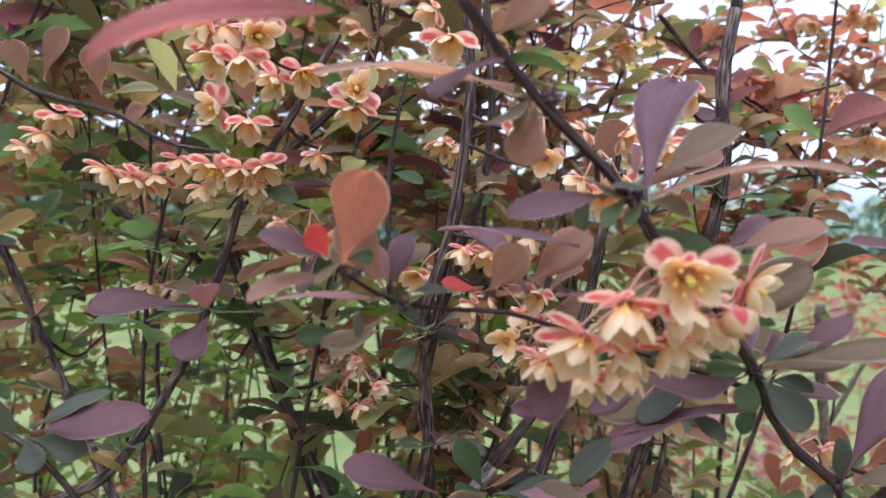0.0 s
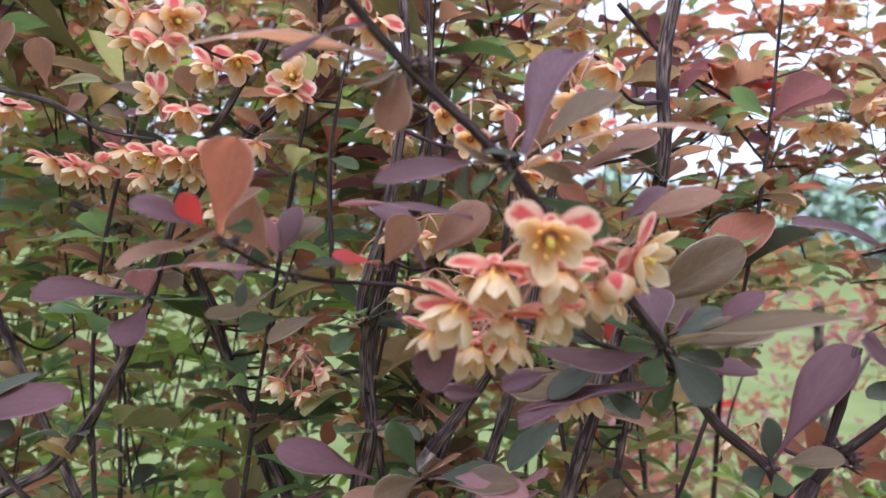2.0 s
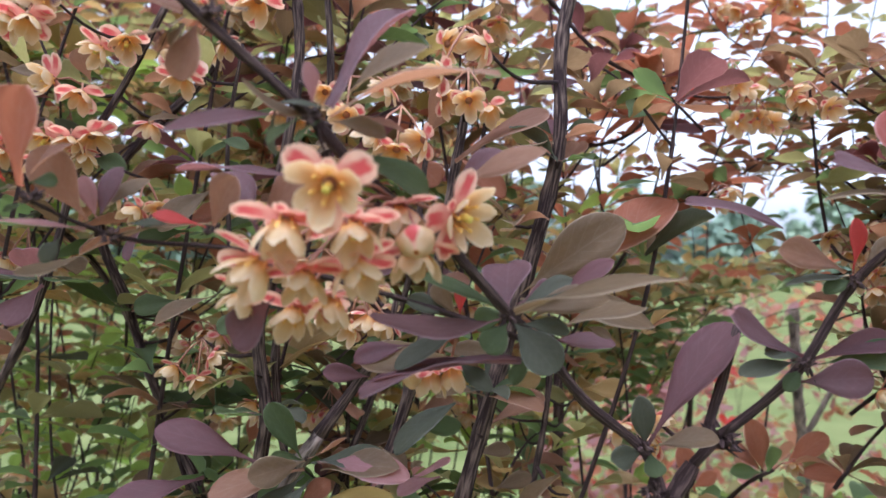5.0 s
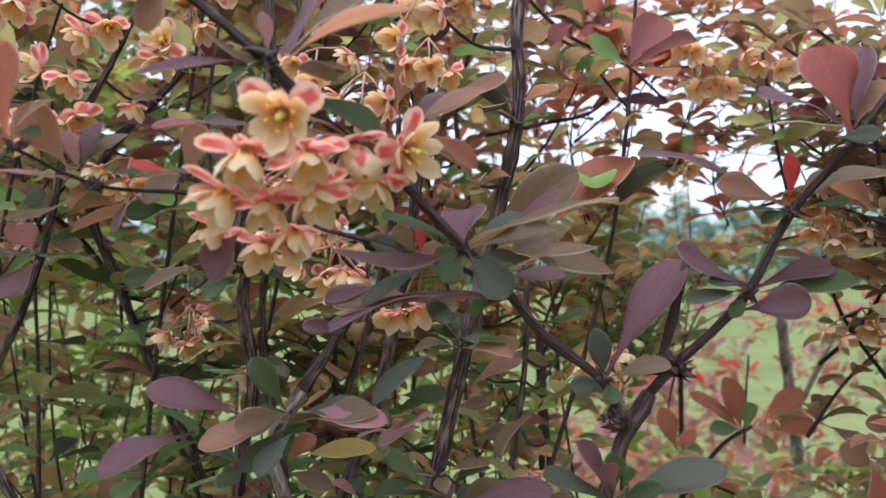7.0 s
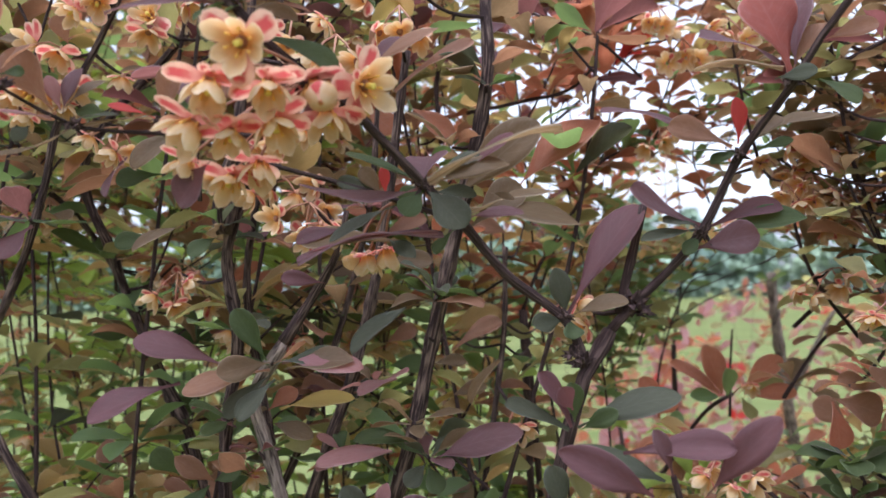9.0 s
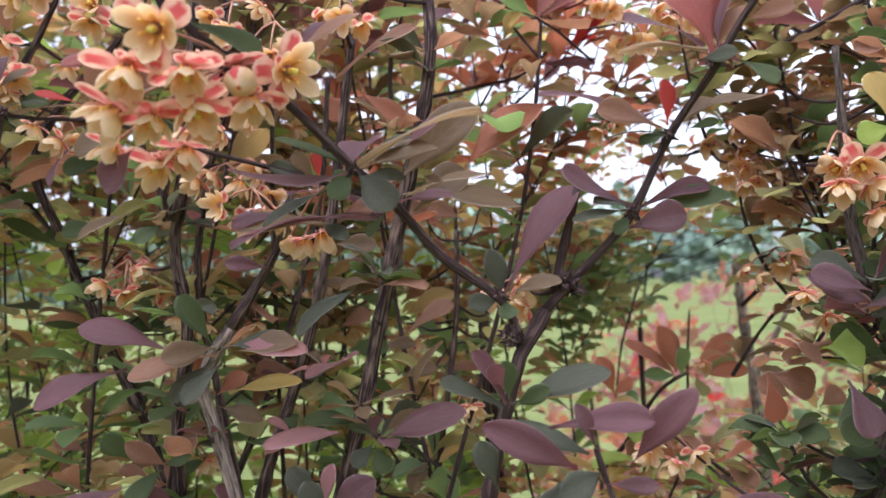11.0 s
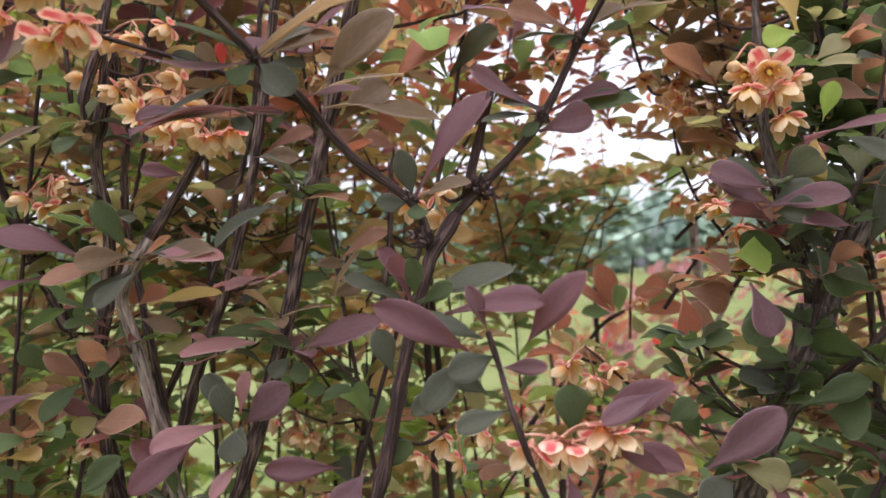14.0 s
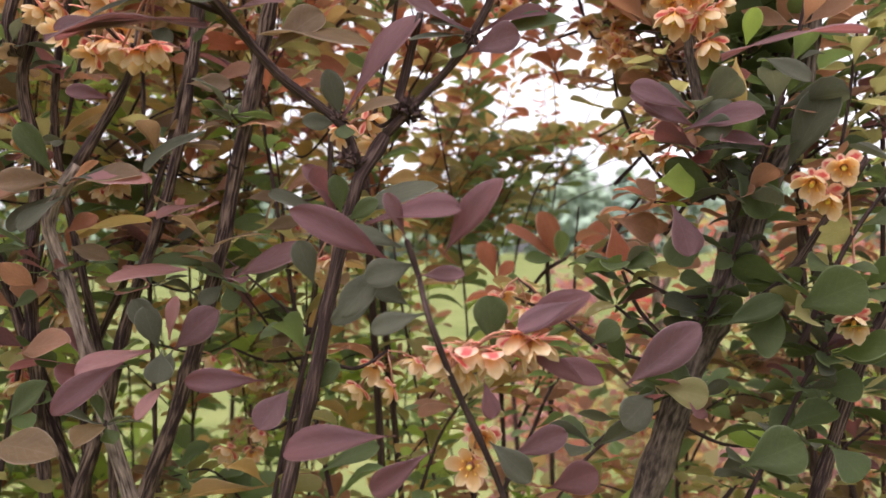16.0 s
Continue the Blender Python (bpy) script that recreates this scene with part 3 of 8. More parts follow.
def far_woods():
    """Crowns of a distant wood, each a heap of many small ragged clumps."""
    rng = random.Random(3)
    verts, faces = [], []
    for k in range(150):
        x, y = -120 + k * 2.0 + rng.uniform(-2, 2), rng.uniform(90, 130)
        tall = rng.uniform(8.0, 13.5)
        for j in range(70):
            a, h = rng.random() * 6.28, rng.random()
            r = tall * 0.36 * math.sin(math.pi * (0.15 + 0.8 * h)) * rng.uniform(0.4, 1.05)
            c = Vector((x + math.cos(a) * r, y + math.sin(a) * r, tall * (0.02 + 0.96 * h)))
            for q in range(6):
                d = Vector((rng.uniform(-1, 1), rng.uniform(-1, 1), rng.uniform(-0.2, 1))).normalized()
                e = d.orthogonal().normalized() * rng.uniform(0.4, 0.8)
                g = d.cross(e).normalized() * rng.uniform(0.6, 1.0)
                o = c + d * rng.uniform(0, 0.8)
                first = len(verts)
                verts.extend((o - e, o - g * 0.6, o + e, o + g))
                faces.append((first, first + 1, first + 2, first + 3))
    ob = new("distant_woods", mesh_of("distant_woods", verts, faces, None, hazed_wood_leaves, False))
    tagged(ob, "wood far across the lawn, its colour paled blue-green for haze", "woods", kind="stuff")


far_woods()


# ---- the shrub: branches near the camera ----

hero = branch(0.092, 0.19, "forked barberry branch with purple leaves and hanging cream and red flowers")
stem(hero, 0.0018, 0.00164, (0.0920, 0.1900, -0.0100), (0.0680, 0.1879, 0.2140), (0.0716, 0.1785, 0.6363), (0.0837, 0.1760, 0.6912), (0.0886, 0.1750, 0.7132), (0.0947, 0.1730, 0.7345), (0.0955, 0.1730, 0.7360), (0.1014, 0.1740, 0.7453))
stem(hero, 0.00120, 0.00107, (0.1014, 0.1740, 0.7453), (0.1069, 0.1750, 0.7509))
stem(hero, 0.00101, 0.00094, (0.1036, 0.1750, 0.7497), (0.1071, 0.1750, 0.7619), (0.1107, 0.1750, 0.7752))
stem(hero, 0.00107, 0.00069, (0.1062, 0.1750, 0.7503), (0.1154, 0.1730, 0.7590), (0.1230, 0.1710, 0.7683), (0.1320, 0.1690, 0.7853), (0.1400, 0.1570, 0.7984), (0.1444, 0.1520, 0.8069), (0.1510, 0.1460, 0.8172), (0.1560, 0.1430, 0.8321))
stem(hero, 0.00118, 0.00074, (0.0955, 0.1730, 0.7360), (0.0910, 0.1720, 0.7475), (0.0768, 0.1670, 0.7594), (0.0675, 0.1600, 0.7708), (0.0603, 0.1470, 0.7776), (0.0478, 0.1370, 0.7911), (0.0409, 0.1320, 0.7961), (0.0343, 0.1260, 0.8015), (0.0291, 0.1220, 0.8074), (0.0225, 0.1190, 0.8134), (0.0153, 0.1160, 0.8194), (0.0093, 0.1130, 0.8250), (0.0008, 0.1090, 0.8340))
stem(hero, 0.00067, 0.00030, (0.0675, 0.1600, 0.7708), (0.0462, 0.1520, 0.7779), (0.0267, 0.1460, 0.7833), (0.0116, 0.1370, 0.7879), (0.0018, 0.1340, 0.7883), (-0.0062, 0.1320, 0.7892), (-0.0099, 0.1270, 0.7911), (-0.0133, 0.1210, 0.7937), (-0.0150, 0.1200, 0.7946))
leaf(hero, (0.0262, 0.1210, 0.8080), (0.0096, 0.1130, 0.8037), 0.0076, 59, purple, 0.05)
leaf(hero, (0.0312, 0.1220, 0.8095), (0.0406, 0.1380, 0.8297), 0.0110, 48, purple, 0.03)
leaf(hero, (0.0328, 0.1220, 0.8101), (0.0463, 0.1240, 0.8198), 0.0067, 51, umber, 0.05)
leaf(hero, (0.0317, 0.1210, 0.8078), (0.0568, 0.1100, 0.8121), 0.0087, 81, rust, 0.08)
leaf(hero, (0.0296, 0.1210, 0.8078), (0.0193, 0.1180, 0.8129), 0.0047, 70, umber, -0.14)
leaf(hero, (0.0316, 0.1210, 0.8090), (0.0249, 0.1170, 0.8091), 0.0031, 66, grey, 0.04)
leaf(hero, (0.0281, 0.1210, 0.8079), (0.0238, 0.1160, 0.8030), 0.0033, 52, deep, 0.03)
leaf(hero, (0.0304, 0.1210, 0.8073), (0.0276, 0.1170, 0.8033), 0.0025, 51, deep, 0.03)
leaf(hero, (0.0310, 0.1220, 0.8074), (0.0398, 0.1260, 0.8062), 0.0039, 28, umber, 0.05)
leaf(hero, (0.0358, 0.1240, 0.8086), (0.0427, 0.1240, 0.8065), 0.0029, 63, rust, 0.05)
leaf(hero, (0.0321, 0.1260, 0.8036), (0.0460, 0.1310, 0.7973), 0.0064, 43, deep, 0.05)
leaf(hero, (0.0124, 0.1150, 0.8216), (0.0050, 0.1100, 0.8163), 0.0041, 62, umber, -0.1)
leaf(hero, (0.0132, 0.1160, 0.8207), (0.0114, 0.1150, 0.8112), 0.0062, 16, rust, 0.05)
leaf(hero, (0.0122, 0.1160, 0.8209), (0.0103, 0.1130, 0.8158), 0.0025, 37, umber, 0.03)
leaf(hero, (0.0290, 0.1210, 0.8091), (0.0285, 0.1190, 0.8156), 0.0028, 46, pink, 0.03)
leaf(hero, (0.0160, 0.1160, 0.8221), (0.0212, 0.1130, 0.8209), 0.0024, 64, umber, 0.05)
leaf(hero, (0.0231, 0.1220, 0.8091), (0.0221, 0.1260, 0.8025), 0.0031, 38, grey, 0.05)
leaf(hero, (0.0080, 0.1120, 0.8261), (-0.0024, 0.1050, 0.8191), 0.0057, 60, purple, 0.06)
leaf(hero, (0.0063, 0.1120, 0.8285), (0.0132, 0.1080, 0.8344), 0.0053, 16, rust, 0.06)
leaf(hero, (0.0049, 0.1110, 0.8345), (-0.0060, 0.0880, 0.8266), 0.0107, 70, rust, 0.05)
leaf(hero, (-0.0127, 0.0880, 0.8246), (-0.0361, 0.0810, 0.8172), 0.0066, 42, brick, 0.05)
leaf(hero, (-0.0148, 0.1195, 0.796), (-0.0101, 0.112, 0.8095), 0.0094, 16, coral, 0.03)
leaf(hero, (-0.0167, 0.1190, 0.7967), (-0.0194, 0.1150, 0.8013), 0.0038, 16, scarlet, 0.03)
leaf(hero, (-0.0168, 0.1190, 0.7964), (-0.0259, 0.1130, 0.7998), 0.0046, 47, purple, 0.05)
leaf(hero, (-0.0179, 0.1190, 0.7942), (-0.0271, 0.1120, 0.7907), 0.0048, 52, rust, 0.05)
leaf(hero, (-0.0147, 0.1200, 0.7966), (-0.0177, 0.1140, 0.7932), 0.0030, 55, umber, 0.04)
leaf(hero, (-0.0085, 0.1280, 0.7913), (-0.0158, 0.1250, 0.8027), 0.0071, 16, rust, 0.04)
leaf(hero, (-0.0151, 0.1220, 0.7978), (-0.0097, 0.1250, 0.8036), 0.0034, 50, rust, 0.05)
leaf(hero, (-0.0078, 0.1300, 0.7917), (-0.0057, 0.1320, 0.8010), 0.0048, 16, purple, 0.04)
leaf(hero, (-0.0082, 0.1300, 0.7920), (-0.0110, 0.1300, 0.7991), 0.0030, 23, pink, 0.04)
leaf(hero, (-0.0078, 0.1310, 0.7930), (-0.0022, 0.1360, 0.7994), 0.0039, 35, umber, 0.06)
leaf(hero, (-0.0089, 0.1280, 0.7902), (-0.0248, 0.1200, 0.7907), 0.0038, 81, pink, 0.03)
leaf(hero, (-0.0075, 0.1310, 0.7885), (-0.0182, 0.1240, 0.7831), 0.0055, 62, umber, -0.1)
leaf(hero, (-0.0143, 0.1210, 0.7967), (-0.0103, 0.1220, 0.7973), 0.0026, 16, deep, 0.03)
leaf(hero, (-0.0144, 0.1210, 0.7936), (-0.0162, 0.1180, 0.7920), 0.0015, 33, deep, 0.03)
leaf(hero, (-0.0058, 0.1320, 0.7909), (0.0018, 0.1340, 0.7917), 0.0032, 67, grey, 0.05)
leaf(hero, (-0.0056, 0.1330, 0.7896), (0.0079, 0.1400, 0.7918), 0.0035, 81, umber, 0.05)
leaf(hero, (0.0086, 0.1370, 0.7909), (0.0140, 0.1320, 0.7997), 0.0068, 16, rust, 0.05)
leaf(hero, (0.0078, 0.1370, 0.7913), (0.0007, 0.1310, 0.7931), 0.0038, 65, scarlet, 0.04)
leaf(hero, (0.0239, 0.1350, 0.8001), (-0.0005, 0.1430, 0.8028), 0.0054, 81, purple, 0.03)
leaf(hero, (0.0155, 0.1390, 0.7922), (0.0265, 0.1400, 0.8026), 0.0073, 16, rust, 0.05)
leaf(hero, (-0.0130, 0.1280, 0.7887), (-0.0125, 0.1220, 0.7850), 0.0028, 65, grey, 0.05)
leaf(hero, (0.0160, 0.1390, 0.7911), (0.0053, 0.1500, 0.8029), 0.0078, 51, purple, 0.05)
leaf(hero, (0.0229, 0.1260, 0.7802), (0.0160, 0.1276, 0.7726), 0.0075, 16, purple, 0.03)
leaf(hero, (0.0500, 0.1380, 0.7993), (0.0651, 0.1320, 0.8052), 0.0069, 55, rust, 0.06)
leaf(hero, (0.0496, 0.1380, 0.7998), (0.0581, 0.1390, 0.8061), 0.0043, 25, purple, 0.05)
leaf(hero, (0.0592, 0.1470, 0.7770), (0.0365, 0.1370, 0.7779), 0.0099, 70, purple, -0.1)
leaf(hero, (0.0608, 0.1470, 0.7781), (0.0876, 0.1300, 0.7847), 0.0093, 84, umber, 0.05)
leaf(hero, (0.0615, 0.1480, 0.7776), (0.0782, 0.1460, 0.7809), 0.0068, 47, umber, 0.05)
leaf(hero, (0.0608, 0.1470, 0.7766), (0.0686, 0.1420, 0.7682), 0.0077, 16, grey, 0.04)
leaf(hero, (0.0602, 0.1470, 0.7764), (0.0564, 0.1430, 0.7711), 0.0054, 16, deep, 0.04)
leaf(hero, (0.0610, 0.1480, 0.7776), (0.0725, 0.1500, 0.7838), 0.0053, 50, grey, 0.05)
leaf(hero, (0.0600, 0.1480, 0.7781), (0.0607, 0.1650, 0.7874), 0.0098, 16, purple, 0.05)
leaf(hero, (0.0598, 0.1470, 0.7780), (0.0447, 0.1430, 0.7842), 0.0067, 70, deep, 0.04)
leaf(hero, (0.0681, 0.1600, 0.7717), (0.0810, 0.1550, 0.7723), 0.0055, 60, purple, 0.05)
leaf(hero, (0.0618, 0.1500, 0.7793), (0.0700, 0.1580, 0.7826), 0.0049, 16, purple, 0.05)
leaf(hero, (0.0694, 0.1630, 0.7732), (0.0898, 0.1700, 0.7791), 0.0089, 74, umber, 0.05)
leaf(hero, (0.0669, 0.1600, 0.7702), (0.0615, 0.1550, 0.7639), 0.0039, 54, deep, 0.04)
leaf(hero, (0.0633, 0.1580, 0.7682), (0.0334, 0.1460, 0.7628), 0.0071, 81, purple, 0.07)
leaf(hero, (0.0529, 0.1550, 0.7744), (0.0395, 0.1500, 0.7665), 0.0065, 59, grey, 0.05)
leaf(hero, (0.0506, 0.1540, 0.7765), (0.0462, 0.1520, 0.7825), 0.0039, 16, umber, 0.04)
leaf(hero, (0.0512, 0.1540, 0.7765), (0.0511, 0.1520, 0.7825), 0.0025, 16, scarlet, 0.04)
leaf(hero, (0.0500, 0.1540, 0.7766), (0.0413, 0.1500, 0.7796), 0.0040, 29, grey, 0.05)
leaf(hero, (0.0913, 0.1720, 0.7494), (0.1102, 0.1770, 0.7755), 0.0108, 44, plum, 0.04)
leaf(hero, (0.0910, 0.1720, 0.7494), (0.0884, 0.1680, 0.7603), 0.0058, 16, grey, 0.04)
leaf(hero, (0.0904, 0.1720, 0.7482), (0.0829, 0.1660, 0.7472), 0.0050, 16, grey, 0.03)
leaf(hero, (0.0915, 0.1720, 0.7482), (0.0925, 0.1680, 0.7438), 0.0050, 16, deep, 0.03)
leaf(hero, (0.0920, 0.1720, 0.7491), (0.1049, 0.1680, 0.7524), 0.0056, 53, umber, 0.05)
leaf(hero, (0.1227, 0.1710, 0.7695), (0.1062, 0.1640, 0.7785), 0.0080, 49, purple, -0.06)
leaf(hero, (0.1218, 0.1710, 0.7683), (0.1081, 0.1650, 0.7658), 0.0061, 64, grey, 0.05)
leaf(hero, (0.1222, 0.1710, 0.7692), (0.1130, 0.1660, 0.7705), 0.0042, 56, grey, 0.05)
leaf(hero, (0.1243, 0.1710, 0.7689), (0.1411, 0.1700, 0.7733), 0.0070, 49, plum, 0.05)
leaf(hero, (0.1255, 0.1710, 0.7679), (0.1458, 0.1680, 0.7703), 0.0083, 48, deep, 0.05)
leaf(hero, (0.1217, 0.1710, 0.7641), (0.1336, 0.1640, 0.7665), 0.0081, 16, purple, 0.03)
leaf(hero, (0.1226, 0.1710, 0.7670), (0.1179, 0.1680, 0.7628), 0.0035, 16, deep, 0.03)
leaf(hero, (0.1302, 0.1690, 0.7873), (0.1149, 0.1630, 0.7918), 0.0068, 26, rust, 0.04)
leaf(hero, (0.1316, 0.1690, 0.7879), (0.1312, 0.1670, 0.7985), 0.0043, 20, scarlet, 0.03)
leaf(hero, (0.1308, 0.1690, 0.7863), (0.1159, 0.1630, 0.7847), 0.0053, 81, grey, 0.04)
leaf(hero, (0.1332, 0.1690, 0.7873), (0.1431, 0.1720, 0.7948), 0.0051, 41, umber, 0.05)
leaf(hero, (0.1314, 0.1690, 0.7858), (0.1241, 0.1650, 0.7833), 0.0035, 35, deep, 0.03)
leaf(hero, (0.1364, 0.1680, 0.7867), (0.1425, 0.1650, 0.7877), 0.0027, 19, deep, 0.04)
leaf(hero, (0.1347, 0.1680, 0.7886), (0.1562, 0.1750, 0.7955), 0.0095, 69, umber, 0.06)
leaf(hero, (0.1395, 0.1570, 0.8010), (0.1337, 0.1580, 0.8194), 0.0140, 16, brick, 0.04)
leaf(hero, (0.1376, 0.1570, 0.8030), (0.1187, 0.1500, 0.8079), 0.0083, 60, purple, 0.05)
leaf(hero, (0.1381, 0.1570, 0.8018), (0.1171, 0.1490, 0.8007), 0.0084, 81, umber, 0.04)
leaf(hero, (0.1361, 0.1570, 0.7995), (0.1422, 0.1500, 0.7989), 0.0041, 16, grey, 0.04)
leaf(hero, (0.1398, 0.1560, 0.8015), (0.1479, 0.1580, 0.8119), 0.0053, 45, rust, 0.05)
leaf(hero, (0.1402, 0.1560, 0.8022), (0.1444, 0.1600, 0.8197), 0.0074, 52, purple, 0.05)
leaf(hero, (0.1446, 0.1550, 0.7985), (0.1503, 0.1500, 0.7919), 0.0045, 16, deep, 0.05)
leaf(hero, (0.1444, 0.1520, 0.8058), (0.1540, 0.1480, 0.8079), 0.0044, 16, rust, 0.05)
thorn(hero, (0.1075, 0.1750, 0.7497), (0.1100, 0.1700, 0.7478))
thorn(hero, (0.1236, 0.1710, 0.7676), (0.1251, 0.1680, 0.7627))
thorn(hero, (0.0291, 0.1220, 0.8072), (0.0319, 0.1210, 0.8008))
thorn(hero, (0.0606, 0.1470, 0.7770), (0.0643, 0.1460, 0.7718))
flower(hero, (0.0343, 0.108, 0.7955), (0, -0.9, -0.42), 1.05, (0.0390, 0.1310, 0.7949), True, ((-0.8, -0.2, 0.6), (0.85, -0.2, 0.45), (-0.15, -0.3, -1)), 20)
flower(hero, (0.0272, 0.114, 0.7892), (0.05, -0.45, -0.9), 1.1, (0.0390, 0.1310, 0.7949), True, ((-0.8, -0.1, 0.7), (0.3, 0.2, 0.9), (0.9, -0.1, 0.1)), 4)
flower(hero, (0.0212, 0.119, 0.7836), (-0.45, -0.4, -0.8), 1.12, (0.0390, 0.1310, 0.7949), True, ((-0.55, -0.1, 0.85), (0.8, -0.2, 0.5), (-0.9, 0.3, -0.1)), 5)
flower(hero, (0.0289, 0.12, 0.7824), (0.05, -0.45, -0.9), 0.86, (0.0390, 0.1310, 0.7949), True, ((0, -0.2, 1), (-0.9, 0, 0.3), (0.9, 0, 0.3)), 3)
flower(hero, (0.0369, 0.121, 0.7839), (0.35, -0.35, -0.87), 1.0, (0.0390, 0.1310, 0.7949), True, ((-0.9, -0.2, 0.1), (0.6, 0, 0.8), (0.2, 0.6, 0.6)), 8)
flower(hero, (0.0368, 0.1165, 0.7894), (0.15, -0.4, -0.9), 0.98, (0.0390, 0.1310, 0.7949), True, ((0.95, -0.2, -0.1), (0.5, -0.2, 0.7), (-0.6, 0.3, 0.6)), 4)
flower(hero, (0.0447, 0.127, 0.7863), (0.05, -0.3, -0.95), 1.0, (0.0390, 0.1310, 0.7949), True, ((0, -1, 0.2), (-0.9, 0.3, 0.2), (0.9, 0.3, 0.2)), 5)
flower(hero, (0.0532, 0.128, 0.7933), (0.75, -0.6, -0.3), 1.08, (0.0390, 0.1310, 0.7949), True, ((0.35, -0.1, 1), (-0.05, -0.2, -1), (-1, -0.4, -0.05)), 22)
flower(hero, (0.0244, 0.131, 0.7762), (-0.1, -0.6, -0.8), 0.92, (0.0390, 0.1310, 0.7949), True, ((0, -0.6, -0.8), (-0.8, 0, 0.6), (0.8, 0, 0.6)), 8)
flower(hero, (0.031, 0.13, 0.7781), (0.1, -0.3, -0.95), 0.95, (0.0390, 0.1310, 0.7949), True, ((-0.7, -0.6, 0.2), (0.7, -0.3, 0.5), (0, 0.9, 0.3)), 5)
flower(hero, (0.0174, 0.127, 0.7791), (-0.3, -0.4, -0.85), 0.8, (0.0390, 0.1310, 0.7949), True, ((-0.8, 0, 0.5), (0.7, -0.2, 0.6), (0, 0.9, 0.1)), 5)
flower(hero, (0.0422, 0.129, 0.793), (0.3, -0.2, -0.9), 0.95, (0.0390, 0.1310, 0.7949), True, ((0, -0.5, 0.9), (0.9, -0.2, 0.3), (-0.8, 0.3, 0.3)), 5)
bud(hero, (0.0452, 0.121, 0.791), (0.1, -0.75, -0.65), 0.98, (0.0390, 0.1310, 0.7949))
flower(hero, (0.0452, 0.1640, 0.7621), (-0.1394, 0.0000, -0.9902), 0.9, (0.0526, 0.1580, 0.7709))
flower(hero, (0.0498, 0.1640, 0.7633), (0.1300, 0.0000, -0.9915), 0.9, (0.0526, 0.1580, 0.7709))
bud(hero, (0.0419, 0.1640, 0.7646), (-0.0524, -0.4177, -0.9071), 0.8, (0.0526, 0.1580, 0.7709))

spray = branch(0.105, 0.16, "low barberry spray with plum leaves and blurred pink flowers")
stem(spray, 0.0008, 0.00058, (0.1050, 0.1600, -0.0100), (0.1333, 0.1685, 0.2327), (0.1284, 0.1483, 0.6516), (0.1138, 0.1370, 0.6968), (0.1112, 0.1350, 0.7048), (0.1096, 0.1430, 0.7113), (0.1073, 0.1410, 0.7189))
leaf(spray, (0.1036, 0.1410, 0.7151), (0.0855, 0.1350, 0.7253), 0.0069, 17, plum, 0.05)
leaf(spray, (0.0987, 0.1450, 0.7226), (0.1181, 0.1370, 0.7247), 0.0067, 42, plum, 0.05)
leaf(spray, (0.1140, 0.1430, 0.7149), (0.1266, 0.1370, 0.7303), 0.0066, 32, plum, 0.05)
leaf(spray, (0.1032, 0.1410, 0.7140), (0.0944, 0.1370, 0.7044), 0.0064, 16, grey, 0.05)
leaf(spray, (0.1094, 0.1420, 0.7118), (0.1187, 0.1390, 0.7119), 0.0035, 16, purple, 0.05)
leaf(spray, (0.1062, 0.1430, 0.7176), (0.0877, 0.1500, 0.7223), 0.0082, 57, grey, 0.05)
leaf(spray, (0.1073, 0.1410, 0.7189), (0.1036, 0.1380, 0.7282), 0.0035, 16, purple, 0.05)
leaf(spray, (0.1089, 0.1430, 0.7141), (0.0992, 0.1350, 0.7114), 0.0061, 16, grey, 0.05)
leaf(spray, (0.1248, 0.1500, 0.6952), (0.1238, 0.1480, 0.7070), 0.0077, 16, deep, 0.04)
leaf(spray, (0.1269, 0.1500, 0.6965), (0.1449, 0.1460, 0.7072), 0.0068, 38, plum, 0.05)
leaf(spray, (0.1112, 0.1350, 0.7048), (0.1009, 0.1300, 0.7021), 0.0047, 31, grey, 0.05)
leaf(spray, (0.0901, 0.1550, 0.7296), (0.0875, 0.1500, 0.7348), 0.0043, 16, plum, 0.04)
flower(spray, (0.1143, 0.141, 0.6941), (-0.35, -0.15, -0.92), 0.98, (0.1213, 0.1420, 0.6977), True, ((-0.6, -0.7, 0.3), (0.7, -0.6, 0.4), (0, 0.9, 0.3)), 6)
flower(spray, (0.1195, 0.142, 0.6949), (-0.1, -0.1, -0.98), 0.98, (0.1213, 0.1420, 0.6977), True, ((-0.2, -0.9, 0.3), (-0.8, 0.3, 0.4), (0.9, 0, 0.3)), 8)
flower(spray, (0.1239, 0.142, 0.6937), (0.1, -0.2, -0.97), 0.95, (0.1213, 0.1420, 0.6977), True, ((0, -0.95, 0.3), (0.8, 0.1, 0.5), (-0.8, 0.1, 0.5)), 6)
flower(spray, (0.1292, 0.143, 0.6969), (-0.2, -0.3, -0.9), 0.95, (0.1213, 0.1420, 0.6977), True, ((-0.5, -0.8, 0.3), (0.8, -0.4, 0.3), (-0.2, 0.8, 0.5)), 6)
flower(spray, (0.1333, 0.143, 0.6957), (0.35, -0.35, -0.85), 0.98, (0.1213, 0.1420, 0.6977), True, ((0.1, -0.9, 0.4), (0.8, 0, 0.5), (-0.8, -0.2, 0.5)), 12)
flower(spray, (0.1174, 0.146, 0.6904), (-0.2, -0.5, -0.85), 0.9, (0.1213, 0.1420, 0.6977), True, ((-0.8, -0.2, 0.5), (0.8, -0.2, 0.5), (0, -0.6, -0.8)), 10)
flower(spray, (0.1219, 0.1500, 0.6766), (-0.0773, -0.9946, 0.0696), 0.9, (0.1178, 0.1500, 0.6797))
